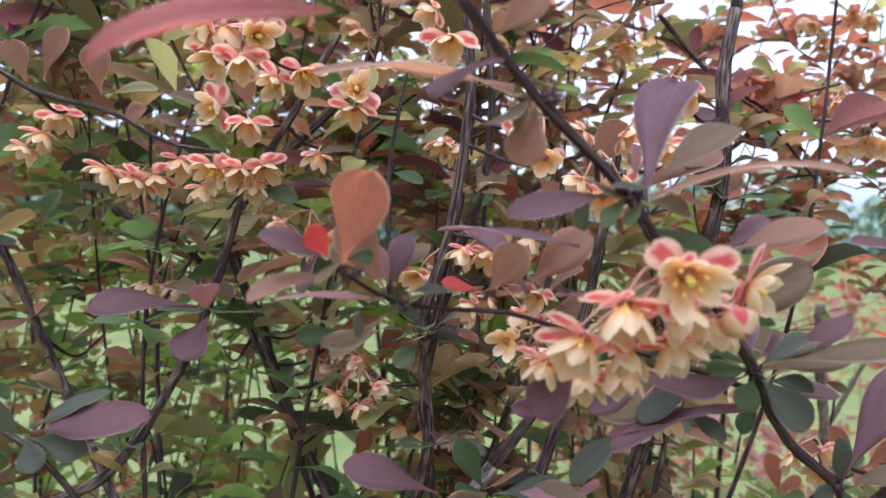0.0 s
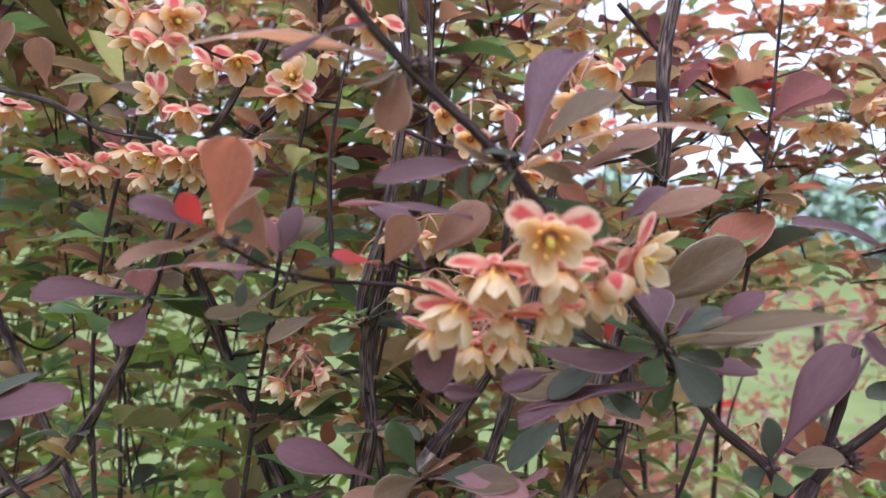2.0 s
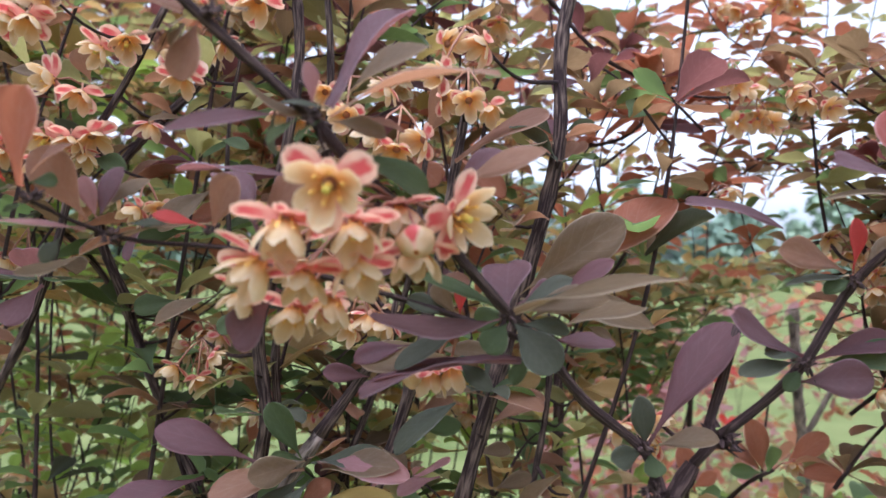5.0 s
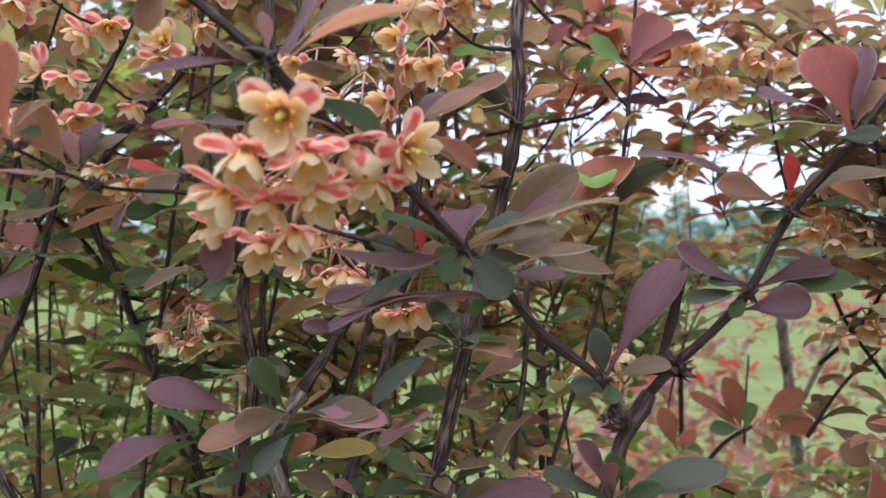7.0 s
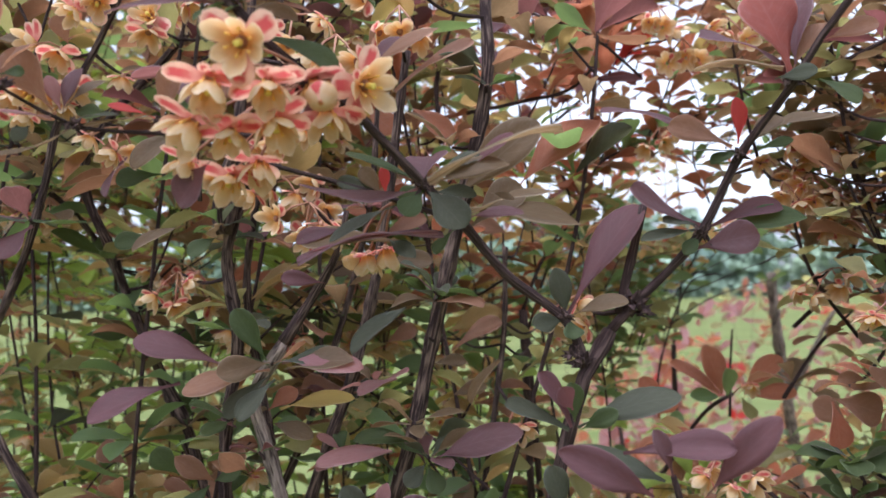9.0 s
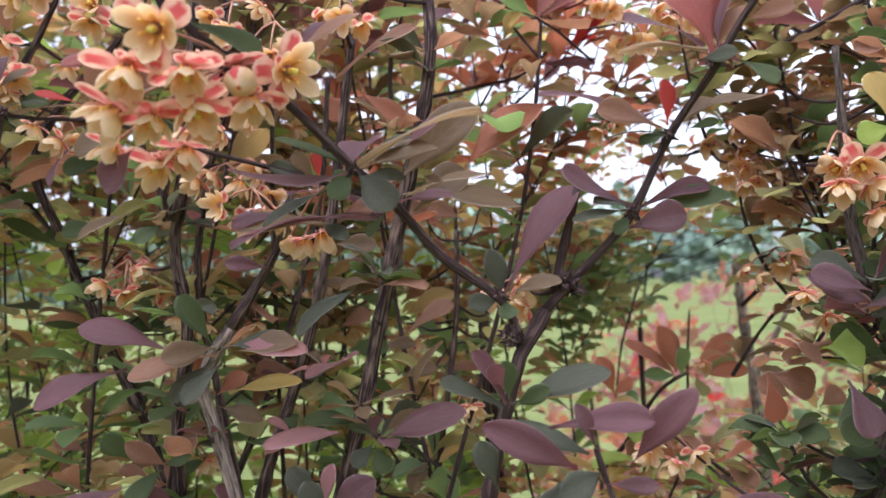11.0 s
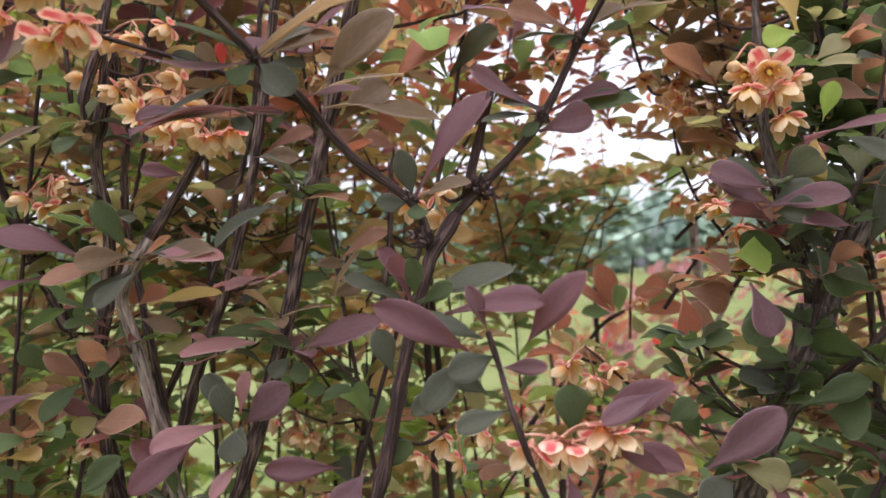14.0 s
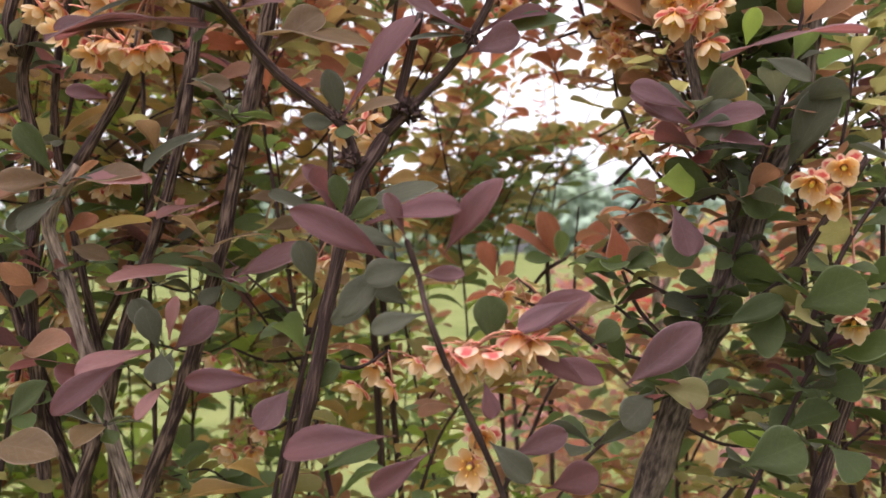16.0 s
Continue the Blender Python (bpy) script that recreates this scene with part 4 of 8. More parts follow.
flower(spray, (0.1190, 0.1500, 0.6707), (-0.1575, -0.9826, 0.0984), 0.9, (0.1178, 0.1500, 0.6797))
leaf(spray, (0.1045, 0.1400, 0.6803), (0.0815, 0.1430, 0.6767), 0.0075, 40, plum, 0.05)
leaf(spray, (0.1116, 0.1400, 0.6773), (0.0989, 0.1430, 0.6683), 0.0054, 16, plum, 0.05)
leaf(spray, (0.0753, 0.1550, 0.6894), (0.0595, 0.1500, 0.6905), 0.0054, 16, plum, 0.05)
leaf(spray, (0.1220, 0.1400, 0.6910), (0.1233, 0.1380, 0.6836), 0.0039, 16, plum, 0.05)
leaf(spray, (0.1228, 0.1400, 0.6787), (0.1310, 0.1400, 0.6706), 0.0056, 16, grey, 0.05)
leaf(spray, (0.1425, 0.1450, 0.7062), (0.1290, 0.1400, 0.7008), 0.0049, 28, purple, 0.04)
leaf(spray, (0.1448, 0.1500, 0.6873), (0.1329, 0.1450, 0.6944), 0.0047, 40, plum, 0.04)

stem_d = branch(0.045, 0.24)
stem(stem_d, 0.00248, 0.00173, (0.0450, 0.2400, -0.0100), (0.0143, 0.2326, 0.2155), (0.0206, 0.2158, 0.6257), (0.0368, 0.2130, 0.6755), (0.0482, 0.2110, 0.7105), (0.0551, 0.2090, 0.7387), (0.0629, 0.2070, 0.7699), (0.0737, 0.2040, 0.8155), (0.0742, 0.2070, 0.8463), (0.0778, 0.2100, 0.8652), mat=cane_bark)
stem(stem_d, 0.00168, 0.00080, (0.0778, 0.2100, 0.8640), (0.0822, 0.2130, 0.8960), (0.0818, 0.2150, 0.9300), (0.0870, 0.2160, 0.9720), mat=cane_bark)
whorl(stem_d, (0.0575, 0.2030, 0.7533), 6, 0.014, grey, deep, umber, rust)
whorl(stem_d, (0.0549, 0.2030, 0.7098), 7, 0.017, purple, grey, umber, deep)
whorl(stem_d, (0.0741, 0.2000, 0.8133), 6, 0.016, grey, deep, rust)
whorl(stem_d, (0.0509, 0.2000, 0.7198), 4, 0.013, umber, umber)
whorl(stem_d, (0.0577, 0.1980, 0.7559), 5, 0.013, grey, deep, purple)
whorl(stem_d, (0.0737, 0.2050, 0.8195), 6, 0.015, grey, rust, plum, umber)
whorl(stem_d, (0.0633, 0.2050, 0.7971), 5, 0.015, umber, rust)
leaf(stem_d, (0.0807, 0.2080, 0.7844), (0.1069, 0.2170, 0.8061), 0.0141, 40, coral, 0.05)
leaf(stem_d, (0.068, 0.2, 0.7734), (0.0826, 0.203, 0.7852), 0.0105, 16, umber, 0.05)
leaf(stem_d, (0.0645, 0.1900, 0.7799), (0.0865, 0.1800, 0.7976), 0.0120, 17, umber, 0.05)
leaf(stem_d, (0.0651, 0.2000, 0.7786), (0.0979, 0.1950, 0.7733), 0.0134, 66, umber, 0.05)
leaf(stem_d, (0.0475, 0.2000, 0.8128), (0.0704, 0.1950, 0.8247), 0.0105, 57, rust, 0.05)
leaf(stem_d, (0.1295, 0.2000, 0.7982), (0.1044, 0.1950, 0.8042), 0.0105, 66, purple, 0.05)
leaf(stem_d, (0.0395, 0.2100, 0.8207), (0.0470, 0.2000, 0.8321), 0.0094, 16, rust, 0.05)

stem_a = branch(-0.10, 0.28)
stem(stem_a, 0.00184, 0.00126, (-0.1000, 0.2800, -0.0100), (-0.0374, 0.2620, 0.2088), (-0.0018, 0.2400, 0.6164), (-0.0169, 0.2400, 0.6683), (-0.0303, 0.2400, 0.7139), (-0.0428, 0.2380, 0.7412), (-0.0534, 0.2360, 0.7703), (-0.0627, 0.2350, 0.8035), (-0.0242, 0.2350, 0.8522), (-0.0258, 0.2400, 0.8768), mat=cane_bark)

stem_b = branch(-0.02, 0.24)
stem(stem_b, 0.00208, 0.00126, (-0.0200, 0.2400, -0.0100), (-0.0198, 0.2487, 0.2033), (-0.0122, 0.2321, 0.6169), (-0.0095, 0.2220, 0.6735), (-0.0076, 0.2150, 0.7129), (-0.0011, 0.2080, 0.7437), (-0.0027, 0.2040, 0.7686), (0.0040, 0.2010, 0.7961), (-0.0029, 0.2000, 0.7744), (0.0024, 0.1980, 0.8019), (0.0065, 0.2000, 0.8364), (0.0049, 0.2000, 0.8586), mat=cane_bark)
whorl(stem_b, (-0.0018, 0.1970, 0.7758), 5, 0.013, deep, grey)
whorl(stem_b, (0.0007, 0.2000, 0.7468), 6, 0.014, deep, grey, purple)
whorl(stem_b, (-0.0019, 0.2050, 0.7206), 6, 0.014, deep, umber, purple)

stem_c = branch(0.02, 0.22)
stem(stem_c, 0.00208, 0.00177, (0.0200, 0.2200, -0.0100), (0.0418, 0.2101, 0.2103), (0.0327, 0.1980, 0.6260), (0.0195, 0.1980, 0.6801), (0.0157, 0.1980, 0.6957), (0.0095, 0.1980, 0.7179), (0.0071, 0.1980, 0.7282), (0.0159, 0.1970, 0.7431), mat=old_bark)
stem(stem_c, 0.00177, 0.00068, (0.0159, 0.1970, 0.7431), (0.0224, 0.1960, 0.7524), (0.0277, 0.1950, 0.7601), (0.0323, 0.1940, 0.7685), (0.0347, 0.1930, 0.7785), mat=cane_bark)
whorl(stem_c, (0.0129, 0.1950, 0.7369), 4, 0.011, grey, deep, rust)
whorl(stem_c, (0.0091, 0.1950, 0.7136), 5, 0.014, deep, purple)
whorl(stem_c, (0.0183, 0.1950, 0.6872), 5, 0.016, plum, deep)
leaf(stem_c, (-0.0106, 0.1900, 0.7331), (-0.0323, 0.1820, 0.7248), 0.0098, 49, plum, 0.04)
leaf(stem_c, (0.0021, 0.1900, 0.7373), (-0.0210, 0.1850, 0.7457), 0.0100, 56, plum, 0.04)
leaf(stem_c, (0.0139, 0.1900, 0.7347), (0.0037, 0.1840, 0.7247), 0.0062, 21, grey, 0.04)
leaf(stem_c, (0.0131, 0.1900, 0.7386), (0.0062, 0.1850, 0.7524), 0.0065, 19, deep, 0.04)
leaf(stem_c, (0.0178, 0.1900, 0.7361), (0.0372, 0.1860, 0.7386), 0.0080, 54, umber, 0.05)
leaf(stem_c, (0.0139, 0.1900, 0.7362), (-0.0059, 0.1800, 0.7320), 0.0090, 57, rust, 0.04)
leaf(stem_c, (0.0155, 0.1900, 0.7377), (0.0350, 0.1900, 0.7395), 0.0078, 56, grey, 0.05)
leaf(stem_c, (0.0291, 0.1900, 0.7588), (0.0186, 0.1850, 0.7603), 0.0047, 21, plum, 0.05)
leaf(stem_c, (0.0749, 0.1900, 0.7376), (0.0662, 0.2000, 0.7258), 0.0071, 65, umber, 0.05)

stem_e = branch(0.03, 0.30)
stem(stem_e, 0.00232, 0.00126, (0.0300, 0.3000, -0.0100), (-0.0045, 0.2750, 0.2134), (-0.0053, 0.2303, 0.6221), (0.0100, 0.2250, 0.6723), (0.0188, 0.2220, 0.7008), (0.0306, 0.2200, 0.7322), (0.0389, 0.2180, 0.7635), (0.0496, 0.2160, 0.8298), mat=cane_bark)
whorl(stem_e, (0.0381, 0.2120, 0.7290), 5, 0.012, pink, umber)
whorl(stem_e, (0.0286, 0.2140, 0.7088), 6, 0.016, pink, grey, deep)
leaf(stem_e, (0.0456, 0.1950, 0.7135), (0.0260, 0.1900, 0.7116), 0.0081, 59, pink, 0.05)

stem_f = branch(0.05, 0.32)
stem(stem_f, 0.0009, 0.00065, (0.0500, 0.3200, -0.0100), (0.0366, 0.2885, 0.2025), (0.0164, 0.2500, 0.6243), (0.0149, 0.2500, 0.6843), (0.0139, 0.2500, 0.7235), (0.0136, 0.2500, 0.7533), (0.0137, 0.2500, 0.7936), (0.0154, 0.2500, 0.8344), mat=cane_bark)

stem_g = branch(0.10, 0.27)
stem(stem_g, 0.0013, 0.00086, (0.1000, 0.2700, -0.0100), (0.0668, 0.2610, 0.1989), (0.0537, 0.2500, 0.6075), (0.0639, 0.2500, 0.6642), (0.0708, 0.2500, 0.7026), (0.0768, 0.2500, 0.7415), (0.0782, 0.2500, 0.7711), mat=cane_bark)

stem_h = branch(-0.12, 0.22)
stem(stem_h, 0.0016, 0.00086, (-0.1200, 0.2200, -0.0100), (-0.1143, 0.2177, 0.3188), (-0.1074, 0.2150, 0.7207), (-0.1074, 0.2150, 0.7207), (-0.0876, 0.2120, 0.7335), (-0.0682, 0.2070, 0.7632), (-0.0573, 0.2030, 0.7896), (-0.0512, 0.2000, 0.8089), (-0.0387, 0.1990, 0.8311), (-0.0276, 0.1970, 0.8512), mat=cane_bark)
whorl(stem_h, (-0.0597, 0.2000, 0.7797), 6, 0.015, grey, deep, umber, purple)
whorl(stem_h, (-0.0838, 0.2080, 0.7395), 5, 0.012, grey, deep)
leaf(stem_h, (-0.0626, 0.2020, 0.7798), (-0.0881, 0.1950, 0.7809), 0.0106, 56, plum, 0.05)
leaf(stem_h, (-0.0590, 0.2000, 0.7779), (-0.0625, 0.1900, 0.7684), 0.0100, 16, plum, 0.04)

stem_i = branch(-0.14, 0.3)
stem(stem_i, 0.00176, 0.00126, (-0.1400, 0.3000, -0.0100), (-0.0881, 0.2730, 0.2475), (-0.0777, 0.2400, 0.6716), (-0.0974, 0.2400, 0.7120), (-0.1143, 0.2400, 0.7469), (-0.1256, 0.2400, 0.7713), (-0.1368, 0.2400, 0.7938), mat=cane_bark)

stem_j = branch(-0.02, 0.26)
stem(stem_j, 0.0014, 0.00086, (-0.0200, 0.2600, -0.0100), (0.0018, 0.2520, 0.2227), (0.0089, 0.2297, 0.6633), (0.0016, 0.2250, 0.7210), (-0.0030, 0.2220, 0.7581), (0.0023, 0.2180, 0.7880), (0.0107, 0.2130, 0.8120), (0.0126, 0.2100, 0.8380), (0.0099, 0.2100, 0.8685), mat=cane_bark)
stem(stem_j, 0.00074, 0.00044, (-0.0131, 0.2100, 0.7848), (-0.0142, 0.2080, 0.8184), (-0.0105, 0.2060, 0.8439), mat=cane_bark)
whorl(stem_j, (-0.0049, 0.2100, 0.7727), 7, 0.015, deep, grey, umber, purple)
whorl(stem_j, (0.0087, 0.2050, 0.8130), 6, 0.013, umber, umber, rust)

stem_k = branch(0.02, 0.26)
stem(stem_k, 0.0013, 0.00086, (0.0200, 0.2600, -0.0100), (0.0228, 0.2603, 0.2339), (-0.0199, 0.2529, 0.6623), (-0.0370, 0.2500, 0.7105), (-0.0488, 0.2480, 0.7439), (-0.0621, 0.2460, 0.7730), (-0.0798, 0.2430, 0.7941), (-0.1021, 0.2400, 0.8057), mat=cane_bark)

stem_l = branch(0.06, 0.3)
stem(stem_l, 0.0013, 0.00086, (0.0600, 0.3000, -0.0100), (0.0105, 0.2730, 0.2349), (-0.0045, 0.2400, 0.6669), (0.0124, 0.2400, 0.7159), (0.0236, 0.2400, 0.7484), (0.0334, 0.2380, 0.7844), (0.0376, 0.2360, 0.8230), mat=cane_bark)

stem_m = branch(-0.09, 0.19)
stem(stem_m, 0.0009, 0.00058, (-0.0900, 0.1900, -0.0100), (-0.0575, 0.1912, 0.2906), (-0.0617, 0.1798, 0.7152), (-0.0779, 0.1750, 0.7364), (-0.0882, 0.1720, 0.7497), (-0.0996, 0.1700, 0.7573), mat=cane_bark)
stem(stem_m, 0.00081, 0.00044, (-0.1116, 0.1900, 0.8391), (-0.1004, 0.1900, 0.8327), (-0.0810, 0.1900, 0.8280), (-0.0684, 0.1900, 0.8216), (-0.0545, 0.1900, 0.8193), mat=cane_bark)
leaf(stem_m, (-0.0872, 0.1700, 0.7546), (-0.0600, 0.1600, 0.7614), 0.0119, 61, plum, 0.04)
leaf(stem_m, (-0.0891, 0.1700, 0.7540), (-0.0843, 0.1650, 0.7476), 0.0061, 16, grey, 0.04)
leaf(stem_m, (-0.0884, 0.1700, 0.7534), (-0.0737, 0.1650, 0.7522), 0.0062, 20, grey, 0.04)
leaf(stem_m, (-0.0897, 0.1700, 0.7539), (-0.0960, 0.1600, 0.7645), 0.0063, 25, grey, 0.04)
leaf(stem_m, (-0.0879, 0.1700, 0.7552), (-0.0715, 0.1700, 0.7645), 0.0075, 66, grey, 0.04)

trunk_r = branch(0.19, 0.24, "thick old barberry stem crowded with dark green leaves")
stem(trunk_r, 0.0046, 0.0040, (0.1900, 0.2400, -0.0100), (0.1573, 0.2359, 0.2003), (0.1567, 0.2120, 0.5932), (0.1694, 0.2000, 0.6451), (0.1810, 0.1980, 0.6792), (0.1881, 0.1960, 0.6954), (0.1930, 0.1950, 0.7075), (0.1954, 0.1950, 0.7196), mat=trunk_bark)
stem(trunk_r, 0.0022, 0.0008, (0.1954, 0.1950, 0.7196), (0.1947, 0.1950, 0.7288), (0.1908, 0.1940, 0.7395), (0.1863, 0.1920, 0.7500), (0.1826, 0.1900, 0.7648), (0.1811, 0.1880, 0.7837), (0.1796, 0.1860, 0.8097), mat=trunk_bark)
stem(trunk_r, 0.0034, 0.0022, (0.1962, 0.1960, 0.7089), (0.2016, 0.1930, 0.7300), (0.2099, 0.1920, 0.7462), (0.2141, 0.1910, 0.7699), (0.2170, 0.1900, 0.7920), (0.2197, 0.1900, 0.8145), mat=trunk_bark)
stem(trunk_r, 0.00101, 0.00076, (0.1953, 0.1900, 0.6990), (0.2036, 0.1820, 0.7096), (0.2096, 0.1740, 0.7235), (0.2160, 0.1680, 0.7364), mat=cane_bark)
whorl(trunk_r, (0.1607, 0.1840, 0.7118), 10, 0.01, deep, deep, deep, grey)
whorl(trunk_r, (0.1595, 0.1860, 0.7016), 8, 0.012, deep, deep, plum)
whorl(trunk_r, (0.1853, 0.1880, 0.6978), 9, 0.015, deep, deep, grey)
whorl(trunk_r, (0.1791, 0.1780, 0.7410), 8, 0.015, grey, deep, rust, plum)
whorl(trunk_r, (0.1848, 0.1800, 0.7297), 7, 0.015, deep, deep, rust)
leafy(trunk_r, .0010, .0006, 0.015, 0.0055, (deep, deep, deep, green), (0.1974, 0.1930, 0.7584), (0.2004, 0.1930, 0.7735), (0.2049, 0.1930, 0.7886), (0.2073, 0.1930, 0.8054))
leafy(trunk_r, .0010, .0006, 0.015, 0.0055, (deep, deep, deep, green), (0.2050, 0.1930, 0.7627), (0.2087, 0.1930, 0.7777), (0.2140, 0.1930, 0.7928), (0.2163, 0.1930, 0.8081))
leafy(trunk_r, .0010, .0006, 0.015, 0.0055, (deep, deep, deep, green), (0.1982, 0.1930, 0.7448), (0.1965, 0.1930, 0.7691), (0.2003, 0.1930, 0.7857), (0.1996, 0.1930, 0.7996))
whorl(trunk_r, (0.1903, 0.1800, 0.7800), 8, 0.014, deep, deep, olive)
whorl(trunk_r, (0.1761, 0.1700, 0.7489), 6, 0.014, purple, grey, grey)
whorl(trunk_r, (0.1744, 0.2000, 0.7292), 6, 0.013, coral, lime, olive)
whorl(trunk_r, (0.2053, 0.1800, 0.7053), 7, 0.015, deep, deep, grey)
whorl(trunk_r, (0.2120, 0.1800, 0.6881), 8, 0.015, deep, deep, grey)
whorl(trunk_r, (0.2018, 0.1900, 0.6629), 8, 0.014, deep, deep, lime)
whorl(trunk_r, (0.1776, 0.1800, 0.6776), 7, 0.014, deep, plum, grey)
leaf(trunk_r, (0.1809, 0.1650, 0.7841), (0.1771, 0.1650, 0.7971), 0.0078, 16, gold, 0.04)
leaf(trunk_r, (0.1815, 0.1650, 0.7841), (0.1732, 0.1650, 0.7825), 0.0060, 16, lime, 0.04)
leaf(trunk_r, (0.1717, 0.1600, 0.7471), (0.1567, 0.1550, 0.7516), 0.0066, 26, purple, 0.04)
flower(trunk_r, (0.1757, 0.1680, 0.7752), (-0.15, -0.75, -0.55), 0.95, (0.1819, 0.1700, 0.7848), wings=((-0.5, 0, 0.9), (0.6, 0.2, 0.8), (0, 0.2, -1)), spread=14)
flower(trunk_r, (0.1711, 0.1700, 0.7702), (-0.35, -0.3, -0.9), 0.95, (0.1819, 0.1700, 0.7848), spread=6)
flower(trunk_r, (0.1798, 0.1700, 0.7704), (0.45, -0.35, -0.8), 0.95, (0.1819, 0.1700, 0.7848), spread=8)
flower(trunk_r, (0.1802, 0.1710, 0.7636), (0.1, -0.35, -0.93), 0.95, (0.1819, 0.1700, 0.7848), spread=10)
flower(trunk_r, (0.1706, 0.1720, 0.7758), (-0.8, -0.45, -0.4), 0.8, (0.1819, 0.1700, 0.7848), spread=16)
flower(trunk_r, (0.1850, 0.1740, 0.7743), (0.8, -0.2, -0.6), 0.8, (0.1819, 0.1700, 0.7848), spread=10)
flower(trunk_r, (0.1776, 0.1760, 0.7712), (0, -0.3, -0.95), 0.85, (0.1819, 0.1700, 0.7848), spread=6)
bud(trunk_r, (0.1692, 0.1720, 0.7793), (-0.3, -0.4, -0.9), 0.6, (0.1819, 0.1700, 0.7848))
flower(trunk_r, (0.2060, 0.1600, 0.7332), (-0.4421, -0.8534, -0.2761), 0.9, (0.2066, 0.1680, 0.7313))
flower(trunk_r, (0.1989, 0.1610, 0.7296), (-0.5829, -0.6361, -0.5056), 0.9, (0.2066, 0.1680, 0.7313))
flower(trunk_r, (0.2031, 0.1620, 0.7257), (-0.4071, -0.7182, -0.5643), 0.9, (0.2066, 0.1680, 0.7313))
flower(trunk_r, (0.2099, 0.1650, 0.6970), (-0.4805, -0.6576, -0.5802), 0.9, (0.2066, 0.1680, 0.7313))
flower(trunk_r, (0.1693, 0.1900, 0.7444), (-0.2666, -0.3115, -0.9121), 0.85, (0.1670, 0.1850, 0.7472))
flower(trunk_r, (0.1755, 0.1900, 0.7384), (-0.0586, -0.3654, -0.9290), 0.85, (0.1670, 0.1850, 0.7472))

far_twig = branch(0.20, 0.36, "slender barberry twig ending in a whorl of coral leaves")
stem(far_twig, 0.0011, 0.00072, (0.2000, 0.3600, -0.0100), (0.1464, 0.3531, 0.2535), (0.1268, 0.3194, 0.6553), (0.1438, 0.3100, 0.6847), (0.1528, 0.3050, 0.7004), (0.1590, 0.3000, 0.7089), (0.1671, 0.3000, 0.7132))
leaf(far_twig, (0.1630, 0.3000, 0.7133), (0.1562, 0.2970, 0.7327), 0.0109, 16, coral, 0.05)
leaf(far_twig, (0.1621, 0.3000, 0.7134), (0.1421, 0.2930, 0.7272), 0.0101, 56, coral, 0.05)
leaf(far_twig, (0.1693, 0.3000, 0.7131), (0.1854, 0.2970, 0.7280), 0.0088, 33, coral, 0.05)
leaf(far_twig, (0.1715, 0.3000, 0.7119), (0.1892, 0.2930, 0.7146), 0.0077, 38, coral, 0.05)
leaf(far_twig, (0.1648, 0.3000, 0.7122), (0.1628, 0.2900, 0.7244), 0.0072, 16, green, 0.05)
leaf(far_twig, (0.1727, 0.3000, 0.7130), (0.1882, 0.3050, 0.7188), 0.0069, 34, olive, 0.05)
leaf(far_twig, (0.1630, 0.3000, 0.7122), (0.1489, 0.2930, 0.7133), 0.0063, 34, green, 0.05)
leaf(far_twig, (0.1704, 0.3000, 0.7120), (0.1715, 0.2920, 0.7047), 0.0063, 16, olive, 0.05)
flower(far_twig, (0.1727, 0.2950, 0.7154), (-0.3304, -0.5639, -0.7569), 0.8, (0.1727, 0.2970, 0.7274))
leaf(far_twig, (0.1383, 0.3000, 0.7039), (0.1314, 0.2970, 0.7209), 0.0087, 16, coral, 0.05)
leaf(far_twig, (0.1372, 0.3000, 0.7051), (0.1450, 0.2970, 0.7121), 0.0055, 16, coral, 0.05)
leaf(far_twig, (0.1394, 0.3000, 0.7028), (0.1468, 0.2970, 0.7052), 0.0059, 16, green, 0.05)
leaf(far_twig, (0.1539, 0.2900, 0.6798), (0.1567, 0.2870, 0.6858), 0.0074, 16, coral, 0.05)
leaf(far_twig, (0.1527, 0.2900, 0.6777), (0.1457, 0.2870, 0.6818), 0.0066, 16, olive, 0.05)
leaf(far_twig, (0.1568, 0.2900, 0.6743), (0.1729, 0.2870, 0.6693), 0.0068, 31, coral, 0.05)
stem(far_twig, 0.00058, 0.00036, (0.1510, 0.3750, 0.6937), (0.1568, 0.3750, 0.7247), (0.1719, 0.3750, 0.7590), (0.1836, 0.3700, 0.7629))
stem(far_twig, 0.00065, 0.00043, (0.1775, 0.3400, 0.6979), (0.1786, 0.3400, 0.7184), (0.1804, 0.3400, 0.7369))

far_post = branch(0.30, 0.52, "bare dry barberry stem with a forked side shoot")
stem(far_post, 0.0036, 0.00308, (0.3000, 0.5200, -0.0100), (0.2926, 0.5155, 0.1797), (0.2732, 0.5100, 0.5728), (0.2695, 0.5100, 0.6323), (0.2666, 0.5100, 0.6777), (0.2618, 0.5100, 0.7236), (0.2602, 0.5100, 0.7467), (0.2598, 0.5100, 0.7660), mat=old_bark)
stem(far_post, 0.00198, 0.00121, (0.2676, 0.5100, 0.6815), (0.2824, 0.5100, 0.7095), (0.2922, 0.5100, 0.7282), (0.3008, 0.5100, 0.7405), mat=old_bark)
spur(stem_h, (-0.0457, 0.1710, 0.8458), 0.0004)
bloom(stem_h, (-0.0525, 0.1640, 0.8420), (-0.6, -0.6, -0.3), 1.0, (-0.0457, 0.1710, 0.8458), ((-0.4, 0, 0.9), (-0.6, 0, -0.8), (0.7, 0.3, 0.3)))
